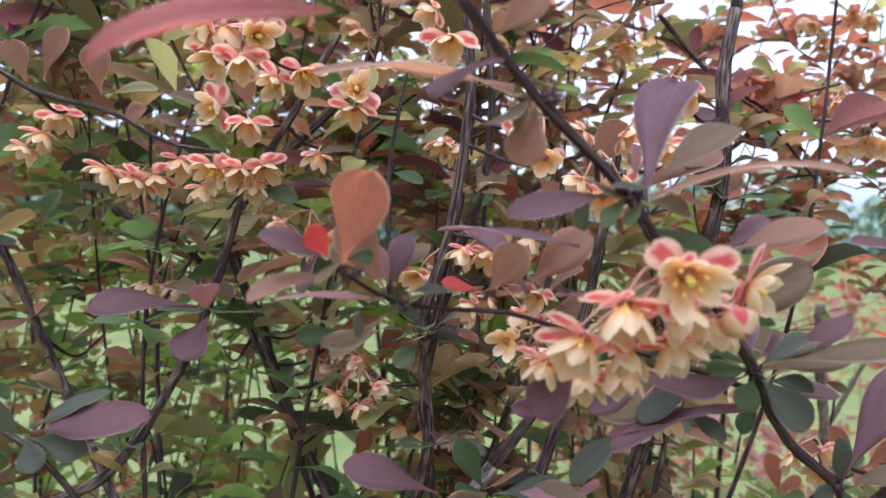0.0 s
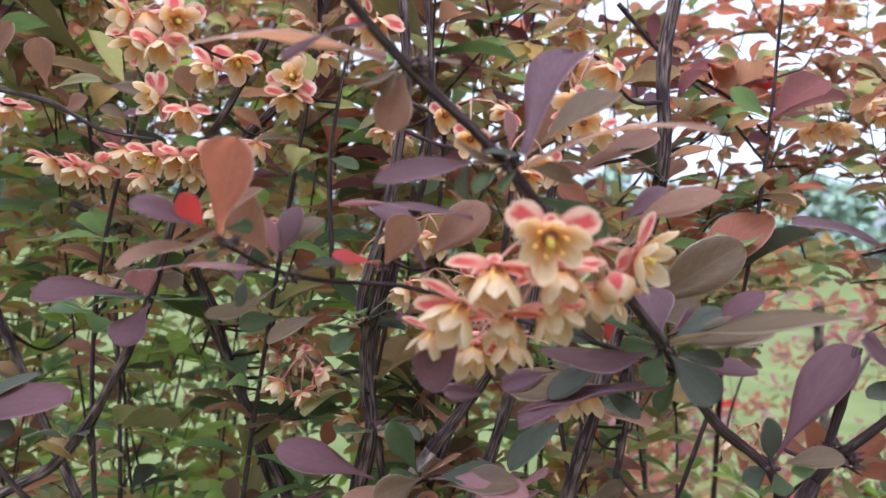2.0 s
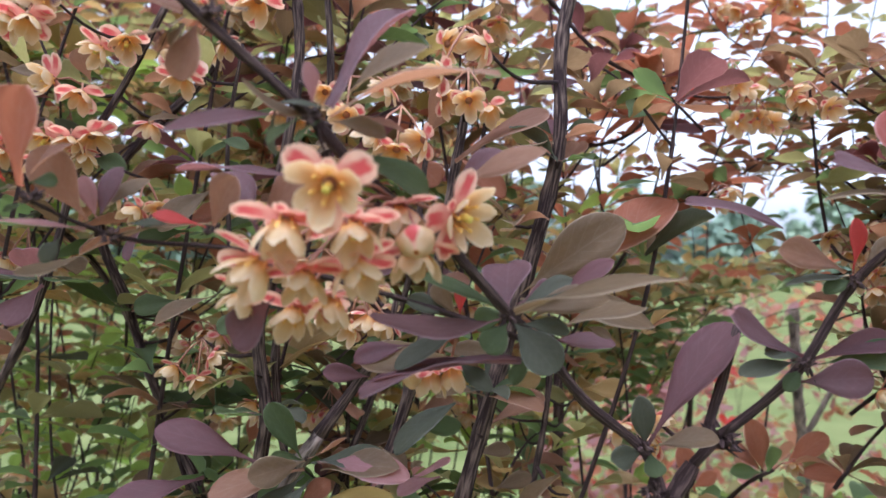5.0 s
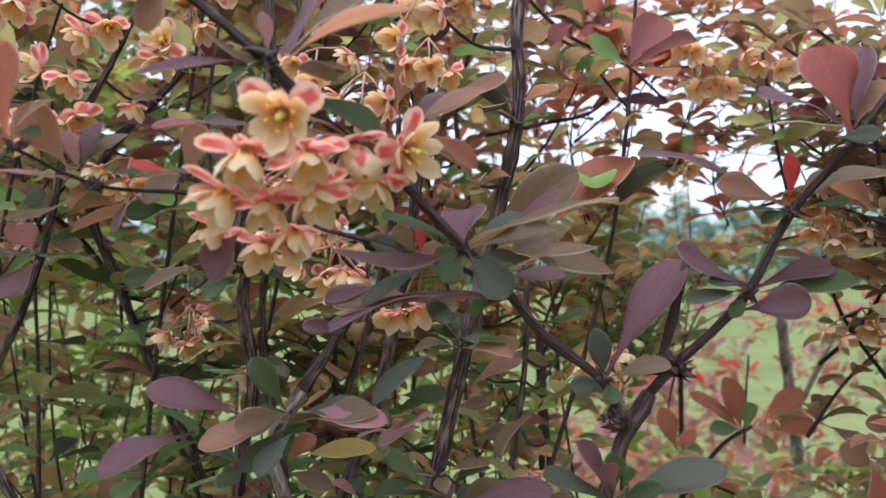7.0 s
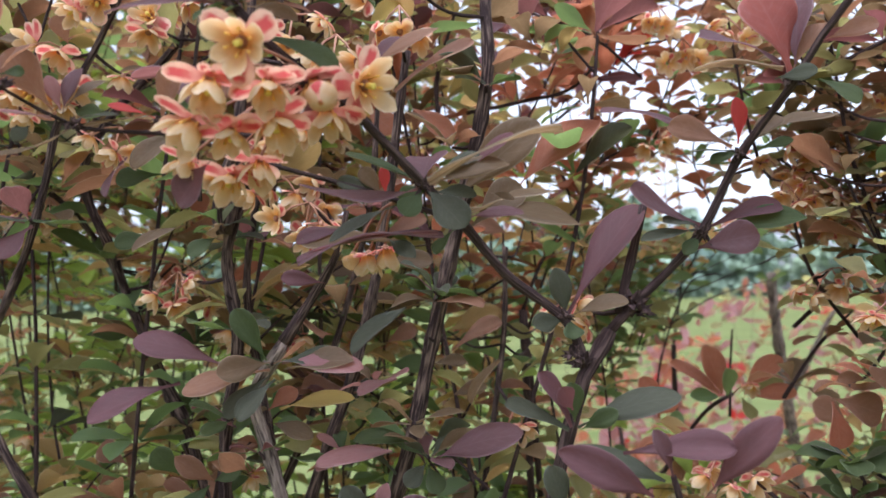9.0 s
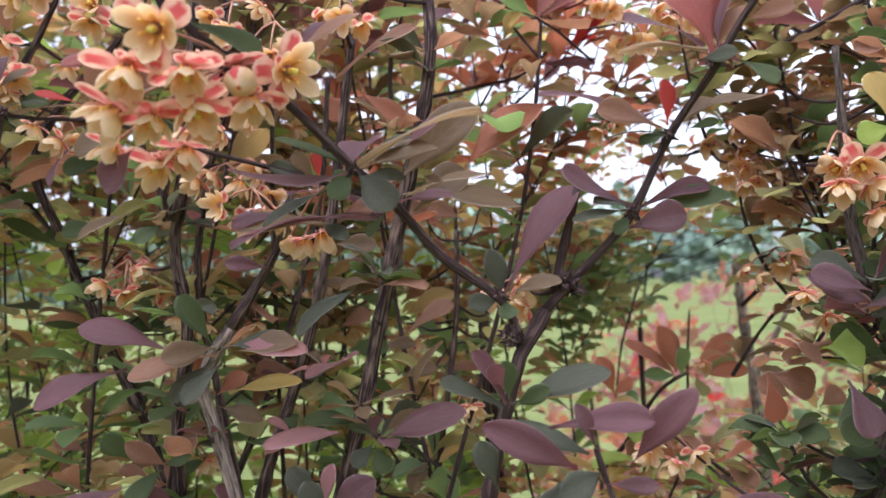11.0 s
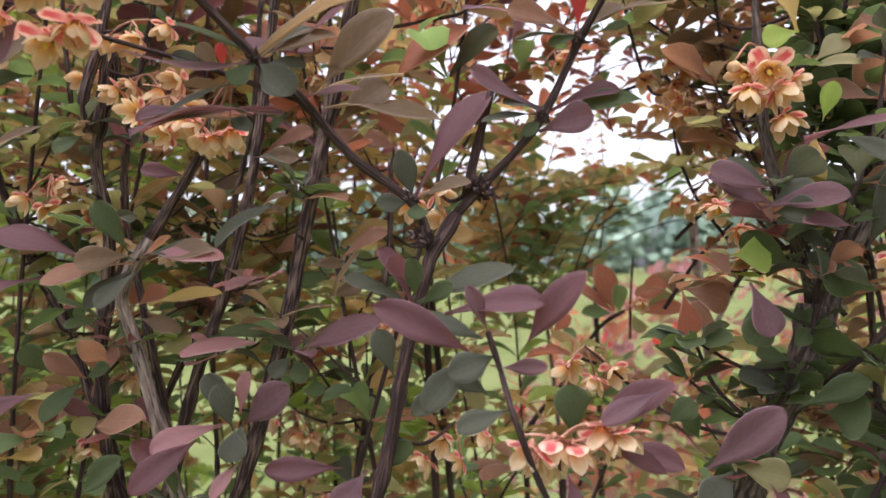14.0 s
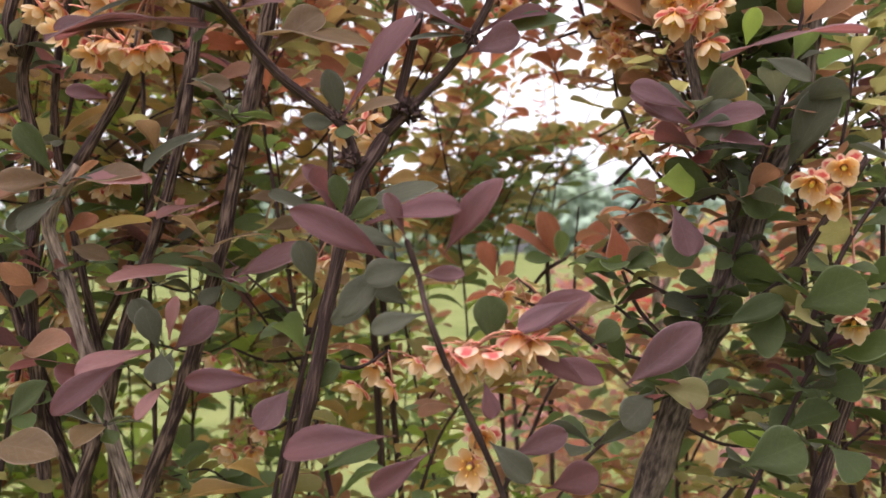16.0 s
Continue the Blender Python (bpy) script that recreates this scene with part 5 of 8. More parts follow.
bloom(stem_h, (-0.0477, 0.1680, 0.8418), (0.05, 0.45, -0.85), 1.0, (-0.0457, 0.1710, 0.8458), ((-0.8, -0.4, 0.2), (0.8, -0.4, 0.2), (0, 0.2, 0.9)))
bloom(stem_h, (-0.0393, 0.1640, 0.8412), (0.45, -0.7, -0.25), 1.0, (-0.0457, 0.1710, 0.8458), ((0.9, 0, 0.4), (-0.3, 0, 0.9), (-0.2, 0, -1)))
bloom(stem_h, (-0.0496, 0.1650, 0.8350), (-0.3, -0.45, -0.8), 0.95, (-0.0457, 0.1710, 0.8458), ((-0.9, -0.1, 0.3), (0.7, -0.4, 0.2), (0, 0.8, 0.4)))
bloom(stem_h, (-0.0427, 0.1630, 0.8347), (0.2, -0.45, -0.85), 0.95, (-0.0457, 0.1710, 0.8458), ((-0.8, -0.4, 0.3), (0.9, -0.1, 0.1), (0, 0.9, 0.3)))
spur(stem_m, (-0.0378, 0.1970, 0.8415), 0.0004)
bloom(stem_m, (-0.0424, 0.1900, 0.8362), (-0.35, -0.6, -0.7), 1.0, (-0.0378, 0.1970, 0.8415), ((-0.1, 0, 1), (0.8, -0.2, 0.4), (-0.6, 0.5, 0.3)))
bloom(stem_m, (-0.0344, 0.1900, 0.8381), (0.3, -0.6, -0.7), 1.0, (-0.0378, 0.1970, 0.8415), ((-0.8, -0.3, 0.5), (0.7, 0.2, 0.6), (-0.2, 0.6, -0.5)))
spur(stem_h, (-0.0528, 0.2040, 0.8314), 0.0004)
bloom(stem_h, (-0.0595, 0.1970, 0.8311), (-0.4, -0.8, -0.2), 1.1, (-0.0528, 0.2040, 0.8314), ((-0.6, -0.2, 0.8), (0.5, 0, 0.9), (0.5, -0.1, -0.8)))
bloom(stem_h, (-0.0498, 0.1970, 0.8262), (0.05, -0.5, -0.85), 1.0, (-0.0528, 0.2040, 0.8314), ((-0.8, -0.3, 0.6), (0.95, 0, 0.25), (0, 0.8, 0.3)))
spur(stem_b, (-0.0229, 0.2040, 0.8358), 0.0004)
bloom(stem_b, (-0.0224, 0.1950, 0.8373), (0.05, -0.97, 0.05), 1.05, (-0.0229, 0.2040, 0.8358), ((-1, 0, -0.05), (0.25, 0, 1), (0.8, 0, -0.55)))
bloom(stem_b, (-0.0235, 0.1970, 0.8305), (-0.05, -0.45, -0.9), 1.0, (-0.0229, 0.2040, 0.8358), ((-0.9, -0.2, 0.2), (0.95, -0.1, -0.05), (0, 0.8, 0.3)))
spur(stem_j, (-0.0004, 0.1890, 0.8511), 0.0004)
bloom(stem_j, (0.0001, 0.1820, 0.8454), (-0.1, -0.55, -0.8), 1.15, (-0.0004, 0.1890, 0.8511), ((-0.95, -0.1, 0.15), (0.95, -0.1, 0.2), (0, 0.7, 0.6)))
bloom(stem_j, (-0.0046, 0.1840, 0.8530), (-0.5, -0.4, -0.7), 0.9, (-0.0004, 0.1890, 0.8511))
spur(stem_h, (-0.0779, 0.2070, 0.8165), 0.0004)
bloom(stem_h, (-0.0874, 0.2000, 0.8128), (-0.5, -0.35, -0.8), 1.05, (-0.0779, 0.2070, 0.8165), ((-0.8, 0, 0.6), (0.6, -0.2, 0.8), (0.8, -0.4, -0.4)))
bloom(stem_h, (-0.0797, 0.2000, 0.8107), (-0.2, -0.5, -0.8), 1.0, (-0.0779, 0.2070, 0.8165), ((0.1, -0.3, 1), (-0.9, 0, 0.1), (0.7, 0.4, 0.2)))
bloom(stem_h, (-0.0747, 0.2020, 0.8117), (0.3, -0.4, -0.85), 1.0, (-0.0779, 0.2070, 0.8165), ((0.4, -0.3, 0.9), (-0.8, -0.2, 0.2), (0.5, 0.7, 0.1)))
spur(stem_h, (-0.0550, 0.2030, 0.8188), 0.0004)
bloom(stem_h, (-0.0696, 0.2040, 0.8162), (-0.1, -0.4, -0.9), 1.05, (-0.0550, 0.2030, 0.8188))
bloom(stem_h, (-0.0586, 0.1960, 0.8140), (-0.15, -0.65, -0.7), 1.1, (-0.0550, 0.2030, 0.8188), ((-0.7, -0.2, 0.7), (0.6, -0.1, 0.8), (0.6, -0.2, -0.8)))
bloom(stem_h, (-0.0511, 0.1950, 0.8139), (0, -0.55, -0.8), 1.0, (-0.0550, 0.2030, 0.8188), ((-0.3, -0.3, 0.9), (0.8, -0.2, 0.3), (-0.7, 0.5, 0)))
bloom(stem_h, (-0.0449, 0.1960, 0.8147), (0.4, -0.45, -0.75), 1.05, (-0.0550, 0.2030, 0.8188), ((0.2, -0.2, 1), (0.95, -0.1, 0.3), (-0.6, 0.6, 0)))
bloom(stem_h, (-0.0620, 0.2000, 0.8093), (-0.1, -0.3, -0.95), 0.95, (-0.0550, 0.2030, 0.8188))
bloom(stem_h, (-0.0482, 0.1980, 0.8104), (0.1, -0.3, -0.95), 0.9, (-0.0550, 0.2030, 0.8188))
spur(stem_m, (-0.1029, 0.2170, 0.8331), 0.0004)
bloom(stem_m, (-0.1042, 0.2100, 0.8277), (0, -0.4, -0.9), 1.05, (-0.1029, 0.2170, 0.8331), ((0.2, -0.3, 0.95), (0.9, -0.2, 0.1), (-0.9, 0, 0.2)))
bloom(stem_m, (-0.1093, 0.2100, 0.8226), (-0.3, -0.4, -0.85), 1.0, (-0.1029, 0.2170, 0.8331), ((-0.4, -0.2, 0.9), (0.8, -0.2, 0.2), (-0.5, 0.7, 0)))
bloom(stem_m, (-0.1139, 0.2100, 0.8191), (-0.3, -0.4, -0.85), 0.9, (-0.1029, 0.2170, 0.8331))
spur(stem_b, (-0.0322, 0.2090, 0.8232), 0.0004)
bloom(stem_b, (-0.0333, 0.2020, 0.8192), (-0.3, 0.3, -0.9), 0.9, (-0.0322, 0.2090, 0.8232))
spur(stem_j, (-0.0005, 0.2190, 0.8292), 0.0004)
bloom(stem_j, (-0.0008, 0.2120, 0.8245), (-0.3, -0.45, -0.85), 0.9, (-0.0005, 0.2190, 0.8292))
bloom(stem_j, (0.0039, 0.2120, 0.8234), (0.4, -0.4, -0.85), 0.85, (-0.0005, 0.2190, 0.8292))
leaf(stem_h, (-0.0909, 0.2050, 0.8348), (-0.0911, 0.2010, 0.8473), 0.0078, 10, rust, 0.05)
leaf(stem_h, (-0.0897, 0.2050, 0.8346), (-0.0744, 0.2010, 0.8363), 0.0039, 40, olive, 0.05)
leaf(stem_h, (-0.0834, 0.2000, 0.8268), (-0.0753, 0.1960, 0.8304), 0.0053, 20, rust, 0.05)
leaf(stem_h, (-0.0512, 0.2050, 0.8325), (-0.0529, 0.2010, 0.8406), 0.0060, 15, rust, 0.05)
leaf(stem_h, (-0.1032, 0.2000, 0.7991), (-0.0960, 0.1960, 0.8089), 0.0050, 20, deep, 0.05)
leaf(stem_h, (-0.0215, 0.2000, 0.8223), (-0.0309, 0.1960, 0.8206), 0.0035, 50, umber, 0.05)
leaf(stem_h, (-0.0661, 0.2050, 0.8256), (-0.0743, 0.2010, 0.8291), 0.0039, 40, umber, 0.05)
leaf(stem_h, (-0.0469, 0.2000, 0.8115), (-0.0363, 0.1960, 0.8084), 0.0053, 25, deep, 0.05)
leaf(stem_h, (-0.0069, 0.2000, 0.8238), (0.0012, 0.1960, 0.8278), 0.0038, 40, olive, 0.05)
leaf(stem_h, (-0.0140, 0.2000, 0.8170), (-0.0049, 0.1960, 0.8143), 0.0041, 40, deep, 0.05)
leaf(stem_h, (-0.1104, 0.2050, 0.8371), (-0.1129, 0.2010, 0.8475), 0.0069, 15, rust, 0.05)
leaf(stem_h, (-0.1063, 0.2050, 0.8381), (-0.0985, 0.2010, 0.8510), 0.0075, 12, rust, 0.05)
leaf(stem_h, (-0.0754, 0.2050, 0.8358), (-0.0618, 0.2010, 0.8325), 0.0039, 35, umber, 0.05)
leaf(stem_h, (-0.0576, 0.2000, 0.8266), (-0.0656, 0.1960, 0.8267), 0.0032, 45, plum, 0.05)
spur(stem_l, (-0.0208, 0.3000, 0.7509), 0.0004)
leaf(stem_l, (-0.0208, 0.3000, 0.7509), (-0.0141, 0.2950, 0.7649), 0.0098, 18, coral, 0.05)
leaf(stem_l, (-0.0204, 0.2980, 0.7497), (-0.0051, 0.2930, 0.7493), 0.0074, 18, amber, 0.05)
spur(stem_l, (-0.0405, 0.3020, 0.7615), 0.0004)
leaf(stem_l, (-0.0405, 0.3020, 0.7615), (-0.0213, 0.2970, 0.7704), 0.0066, 18, coral, 0.05)
spur(stem_l, (-0.0233, 0.3020, 0.7759), 0.0004)
leaf(stem_l, (-0.0233, 0.3020, 0.7759), (-0.0344, 0.2970, 0.7782), 0.0061, 18, rust, 0.05)
spur(stem_l, (-0.0403, 0.3000, 0.7514), 0.0004)
leaf(stem_l, (-0.0403, 0.3000, 0.7514), (-0.0276, 0.2950, 0.7589), 0.0070, 18, amber, 0.05)
spur(stem_l, (-0.0431, 0.3060, 0.7748), 0.0004)
leaf(stem_l, (-0.0431, 0.3060, 0.7748), (-0.0436, 0.3010, 0.7834), 0.0062, 18, gold, 0.05)
spur(stem_l, (-0.0405, 0.3060, 0.7819), 0.0004)
leaf(stem_l, (-0.0405, 0.3060, 0.7819), (-0.0318, 0.3010, 0.7886), 0.0062, 18, lime, 0.05)
spur(stem_l, (0.0331, 0.3000, 0.7497), 0.0004)
leaf(stem_l, (0.0331, 0.3000, 0.7497), (0.0507, 0.2950, 0.7451), 0.0056, 18, green, 0.05)
spur(stem_l, (0.0498, 0.3000, 0.7622), 0.0004)
leaf(stem_l, (0.0498, 0.3000, 0.7622), (0.0476, 0.2950, 0.7704), 0.0070, 18, green, 0.05)
spur(stem_l, (0.0564, 0.2700, 0.7418), 0.0004)
leaf(stem_l, (0.0564, 0.2700, 0.7418), (0.0761, 0.2650, 0.7495), 0.0088, 18, amber, 0.05)
spur(stem_l, (0.0866, 0.2900, 0.7828), 0.0004)
leaf(stem_l, (0.0866, 0.2900, 0.7828), (0.0670, 0.2850, 0.7943), 0.0068, 18, coral, 0.05)
spur(stem_l, (0.0619, 0.2900, 0.7854), 0.0004)
leaf(stem_l, (0.0619, 0.2900, 0.7854), (0.0505, 0.2850, 0.7926), 0.0086, 18, coral, 0.05)
spur(stem_l, (0.0777, 0.2700, 0.7806), 0.0004)
leaf(stem_l, (0.0777, 0.2700, 0.7806), (0.0934, 0.2650, 0.7898), 0.0071, 18, olive, 0.05)
spur(stem_l, (-0.0152, 0.2620, 0.7197), 0.0004)
leaf(stem_l, (-0.0152, 0.2620, 0.7197), (0.0132, 0.2570, 0.7245), 0.0069, 18, amber, 0.05)
spur(stem_l, (-0.0097, 0.2700, 0.7182), 0.0004)
leaf(stem_l, (-0.0097, 0.2700, 0.7182), (0.0085, 0.2650, 0.7210), 0.0071, 18, green, 0.05)
spur(stem_l, (-0.0203, 0.2700, 0.7139), 0.0004)
leaf(stem_l, (-0.0203, 0.2700, 0.7139), (0.0001, 0.2650, 0.7122), 0.0076, 18, green, 0.05)
spur(stem_l, (0.0203, 0.3000, 0.7557), 0.0004)
leaf(stem_l, (0.0203, 0.3000, 0.7557), (0.0329, 0.2950, 0.7635), 0.0056, 18, amber, 0.05)
spur(stem_l, (0.0374, 0.3000, 0.7538), 0.0004)
leaf(stem_l, (0.0374, 0.3000, 0.7538), (0.0470, 0.2950, 0.7580), 0.0047, 18, coral, 0.05)
spur(stem_l, (0.0693, 0.2900, 0.7333), 0.0004)
leaf(stem_l, (0.0693, 0.2900, 0.7333), (0.0600, 0.2850, 0.7383), 0.0077, 18, green, 0.05)
spur(stem_l, (0.0130, 0.2950, 0.7531), 0.0004)
leaf(stem_l, (0.0130, 0.2950, 0.7531), (0.0180, 0.2900, 0.7614), 0.0055, 18, coral, 0.05)
spur(stem_l, (-0.0279, 0.2800, 0.7189), 0.0004)
leaf(stem_l, (-0.0279, 0.2800, 0.7189), (-0.0218, 0.2750, 0.7308), 0.0070, 18, coral, 0.05)
spur(stem_l, (0.0018, 0.2900, 0.7475), 0.0004)
leaf(stem_l, (0.0018, 0.2900, 0.7475), (0.0194, 0.2850, 0.7431), 0.0068, 18, olive, 0.05)
spur(stem_l, (0.0923, 0.2800, 0.7440), 0.0004)
leaf(stem_l, (0.0923, 0.2800, 0.7440), (0.1064, 0.2750, 0.7453), 0.0074, 18, amber, 0.05)
spur(stem_l, (0.0893, 0.2900, 0.7377), 0.0004)
leaf(stem_l, (0.0893, 0.2900, 0.7377), (0.0787, 0.2850, 0.7422), 0.0063, 18, olive, 0.05)
spur(stem_l, (0.0310, 0.2800, 0.7285), 0.0004)
leaf(stem_l, (0.0310, 0.2800, 0.7285), (0.0495, 0.2750, 0.7299), 0.0074, 18, green, 0.05)
spur(stem_l, (0.0014, 0.2900, 0.7318), 0.0004)
leaf(stem_l, (0.0014, 0.2900, 0.7318), (0.0122, 0.2850, 0.7380), 0.0063, 18, olive, 0.05)
spur(stem_l, (0.0359, 0.3000, 0.6868), 0.0004)
leaf(stem_l, (0.0359, 0.3000, 0.6868), (0.0486, 0.2950, 0.6893), 0.0061, 18, lime, 0.05)
spur(stem_l, (0.0522, 0.3000, 0.6887), 0.0004)
leaf(stem_l, (0.0522, 0.3000, 0.6887), (0.0416, 0.2950, 0.6850), 0.0061, 18, gold, 0.05)
cluster(stem_j, (0.0242, 0.1800, 0.8232), 3)
cluster(stem_j, (-0.0198, 0.2100, 0.7575), 3)
cluster(stem_j, (0.0135, 0.1900, 0.7963), 4)
cluster(stem_j, (-0.0017, 0.2000, 0.7911), 2)
cluster(stem_j, (0.0483, 0.1700, 0.8321), 3)
cluster(stem_b, (-0.0265, 0.2300, 0.7556), 4)
cluster(stem_c, (0.0259, 0.1850, 0.7739), 4)
cluster(stem_d, (0.0507, 0.1900, 0.8283), 3)
cluster(stem_d, (0.0356, 0.1750, 0.8154), 3)
cluster(stem_b, (-0.0353, 0.2000, 0.8001), 3)
cluster(stem_e, (0.0164, 0.1950, 0.7828), 4)
cluster(stem_e, (0.0276, 0.1950, 0.7760), 3)
cluster(stem_b, (-0.0305, 0.2300, 0.7614), 4)
cluster(trunk_r, (0.1887, 0.2500, 0.8023), 3)
cluster(trunk_r, (0.1822, 0.2500, 0.7868), 3)
cluster(trunk_r, (0.1912, 0.2500, 0.7767), 3)
cluster(trunk_r, (0.1864, 0.2700, 0.8288), 3)
cluster(stem_g, (0.0970, 0.2000, 0.6826), 4)
cluster(stem_g, (0.1372, 0.2100, 0.7020), 4)
cluster(stem_g, (0.0513, 0.2300, 0.6560), 3)
cluster(stem_g, (0.0941, 0.1900, 0.7472), 3)
cluster(stem_e, (0.0439, 0.2400, 0.6797), 3)
cluster(stem_d, (0.0812, 0.2200, 0.7165), 2)
leaf(hero, (0.0100, 0.1180, 0.8230), (-0.0200, 0.1200, 0.8262), 0.0098, 81, rust, 0.04)
leaf(hero, (0.0678, 0.1500, 0.7791), (0.0788, 0.1480, 0.7883), 0.0058, 61, plum, 0.04)
leaf(hero, (0.0616, 0.1470, 0.7759), (0.0712, 0.1460, 0.7750), 0.0039, 39, grey, 0.05)
leaf(hero, (0.0742, 0.1500, 0.7759), (0.0789, 0.1480, 0.7738), 0.0022, 34, umber, 0.05)
leaf(hero, (0.0615, 0.1500, 0.7776), (0.0538, 0.1550, 0.7753), 0.0050, 16, deep, 0.05)
leaf(hero, (0.0509, 0.1580, 0.7674), (0.0574, 0.1520, 0.7627), 0.0040, 26, grey, 0.05)
leaf(hero, (0.0623, 0.1550, 0.7684), (0.0337, 0.1500, 0.7636), 0.0060, 81, plum, 0.05)
leaf(hero, (0.0422, 0.1600, 0.7700), (0.0309, 0.1550, 0.7673), 0.0050, 39, plum, 0.05)

back_red = branch(0.10, 0.36, "barberry twigs with coral leaves lit from behind")
stem(back_red, 0.00165, .0015, (0.1000, 0.3600, -0.0100), (0.0911, 0.3410, 0.4451), (0.0852, 0.2950, 0.7485))
leafy(back_red, .0015, .0007, 0.017, 0.012, (coral, rust, olive, green), (0.0852, 0.2950, 0.7485), (0.0930, 0.3000, 0.7668), (0.1093, 0.3000, 0.7918), (0.1193, 0.3000, 0.8083), (0.1379, 0.3050, 0.8155), (0.1509, 0.3100, 0.8215))
leafy(back_red, .0013, .0006, 0.017, 0.012, (coral, coral, olive, rust), (0.0740, 0.2900, 0.8060), (0.0884, 0.2900, 0.8237), (0.0984, 0.2900, 0.8416), (0.1085, 0.2900, 0.8643))
leafy(back_red, .0013, .0006, 0.017, 0.012, (coral, scarlet, olive, rust), (0.1019, 0.3100, 0.8278), (0.1157, 0.3100, 0.8393), (0.1258, 0.3100, 0.8486), (0.1391, 0.3100, 0.8725))
leafy(back_red, .0012, .0006, 0.016, 0.013, (coral, rust, green), (0.1502, 0.3300, 0.8326), (0.1758, 0.3300, 0.8377), (0.1869, 0.3300, 0.8565))
leafy(back_red, .0013, .0006, 0.017, 0.013, (coral, rust, olive), (0.0559, 0.2700, 0.8119), (0.0547, 0.2700, 0.8359), (0.0621, 0.2700, 0.8617))

flower_twig = branch(0.30, 0.26, "arching barberry twig hung with pale pink and cream flowers")
stem(flower_twig, 0.00132, .0012, (0.3000, 0.2600, -0.0100), (0.2657, 0.2800, 0.4629), (0.2428, 0.2600, 0.7782))
leafy(flower_twig, .0012, .0007, 0.015, 0.014, (umber, olive, rust, rust), (0.2428, 0.2600, 0.7782), (0.2284, 0.2600, 0.7929), (0.2136, 0.2600, 0.8027), (0.1983, 0.2650, 0.8087), (0.1787, 0.2680, 0.8010), (0.1606, 0.2700, 0.7960))
leafy(flower_twig, .0012, .0006, 0.015, 0.016, (umber, olive, green), (0.2095, 0.2500, 0.7536), (0.2071, 0.2500, 0.7748), (0.2025, 0.2500, 0.7905))
cluster(flower_twig, (0.1725, 0.2620, 0.7960), 2)
cluster(flower_twig, (0.1443, 0.2600, 0.8393), 3)
cluster(flower_twig, (0.1379, 0.2600, 0.8521), 3)
cluster(flower_twig, (0.1560, 0.2500, 0.8422), 3)
cluster(flower_twig, (0.2034, 0.2550, 0.7992), 3)
cluster(flower_twig, (0.1910, 0.2520, 0.8024), 2)
cluster(flower_twig, (0.1802, 0.2520, 0.7984), 3)
cluster(flower_twig, (0.1836, 0.2520, 0.7873), 3)
cluster(flower_twig, (0.1937, 0.2520, 0.7844), 2)
cluster(flower_twig, (0.1898, 0.2520, 0.7752), 3)
cluster(flower_twig, (0.1747, 0.2520, 0.7847), 2)
leafy(back_red, .0010, .0006, 0.017, 0.008, (coral, rust, olive), (0.1106, 0.3800, 0.8752), (0.1325, 0.3800, 0.8928), (0.1575, 0.3800, 0.9049), (0.1827, 0.3800, 0.9085))
leafy(back_red, .0010, .0006, 0.017, 0.008, (coral, coral, rust), (0.1565, 0.4200, 0.8658), (0.1809, 0.4200, 0.8822), (0.2117, 0.4200, 0.8925), (0.2452, 0.4200, 0.9123))
leafy(back_red, .0010, .0006, 0.017, 0.008, (rust, coral, olive), (0.1388, 0.4400, 0.9238), (0.1580, 0.4400, 0.9375), (0.1806, 0.4400, 0.9447), (0.2029, 0.4400, 0.9585))
leafy(back_red, .0010, .0006, 0.017, 0.008, (coral, olive, rust), (0.1881, 0.4000, 0.8579), (0.2054, 0.4000, 0.8733), (0.2260, 0.4000, 0.8769), (0.2463, 0.4000, 0.8894))
cluster(back_red, (0.1640, 0.3400, 0.8967), 4)
cluster(back_red, (0.1838, 0.3400, 0.9049), 3)
cluster(back_red, (0.1906, 0.3600, 0.8685), 4)
cluster(back_red, (0.0471, 0.2700, 0.8059), 2)
cluster(back_red, (0.1410, 0.2900, 0.8129), 3)

far_green = branch(0.20, 0.52, "fine small-leaved green twigs against the white sky")
stem(far_green, 0.00176, .0016, (0.2000, 0.5200, -0.0100), (0.1918, 0.5160, 0.4285), (0.1863, 0.4800, 0.7208))
leafy(far_green, .0016, .0006, 0.0130, 0.0064, (green, olive, amber, green), (0.1863, 0.4800, 0.7208), (0.1938, 0.4800, 0.7686), (0.1940, 0.4800, 0.8056), (0.1931, 0.4800, 0.8425))
leafy(far_green, .0013, .0006, 0.0143, 0.0064, (green, olive, green, amber), (0.1178, 0.4700, 0.7225), (0.1557, 0.4800, 0.7512), (0.1929, 0.4800, 0.7605), (0.2268, 0.4800, 0.7881), (0.2587, 0.4800, 0.8039))
leafy(far_green, .0012, .0005, 0.0130, 0.0064, (green, lime, olive), (0.1732, 0.4500, 0.7313), (0.1979, 0.4500, 0.7480), (0.2190, 0.4500, 0.7558), (0.2399, 0.4500, 0.7601))
leafy(far_green, .0012, .0005, 0.0143, 0.0072, (amber, coral, olive), (0.1399, 0.4600, 0.7608), (0.1549, 0.4600, 0.7923), (0.1665, 0.4600, 0.8310))
leafy(far_green, .0012, .0005, 0.0143, 0.0064, (green, olive, amber), (0.1276, 0.4400, 0.7254), (0.1387, 0.4400, 0.7591), (0.1427, 0.4400, 0.7861))
leafy(far_green, .0012, .0005, 0.0143, 0.0072, (olive, amber, coral), (0.1950, 0.4700, 0.7675), (0.2140, 0.4700, 0.8032), (0.2256, 0.4700, 0.8319))
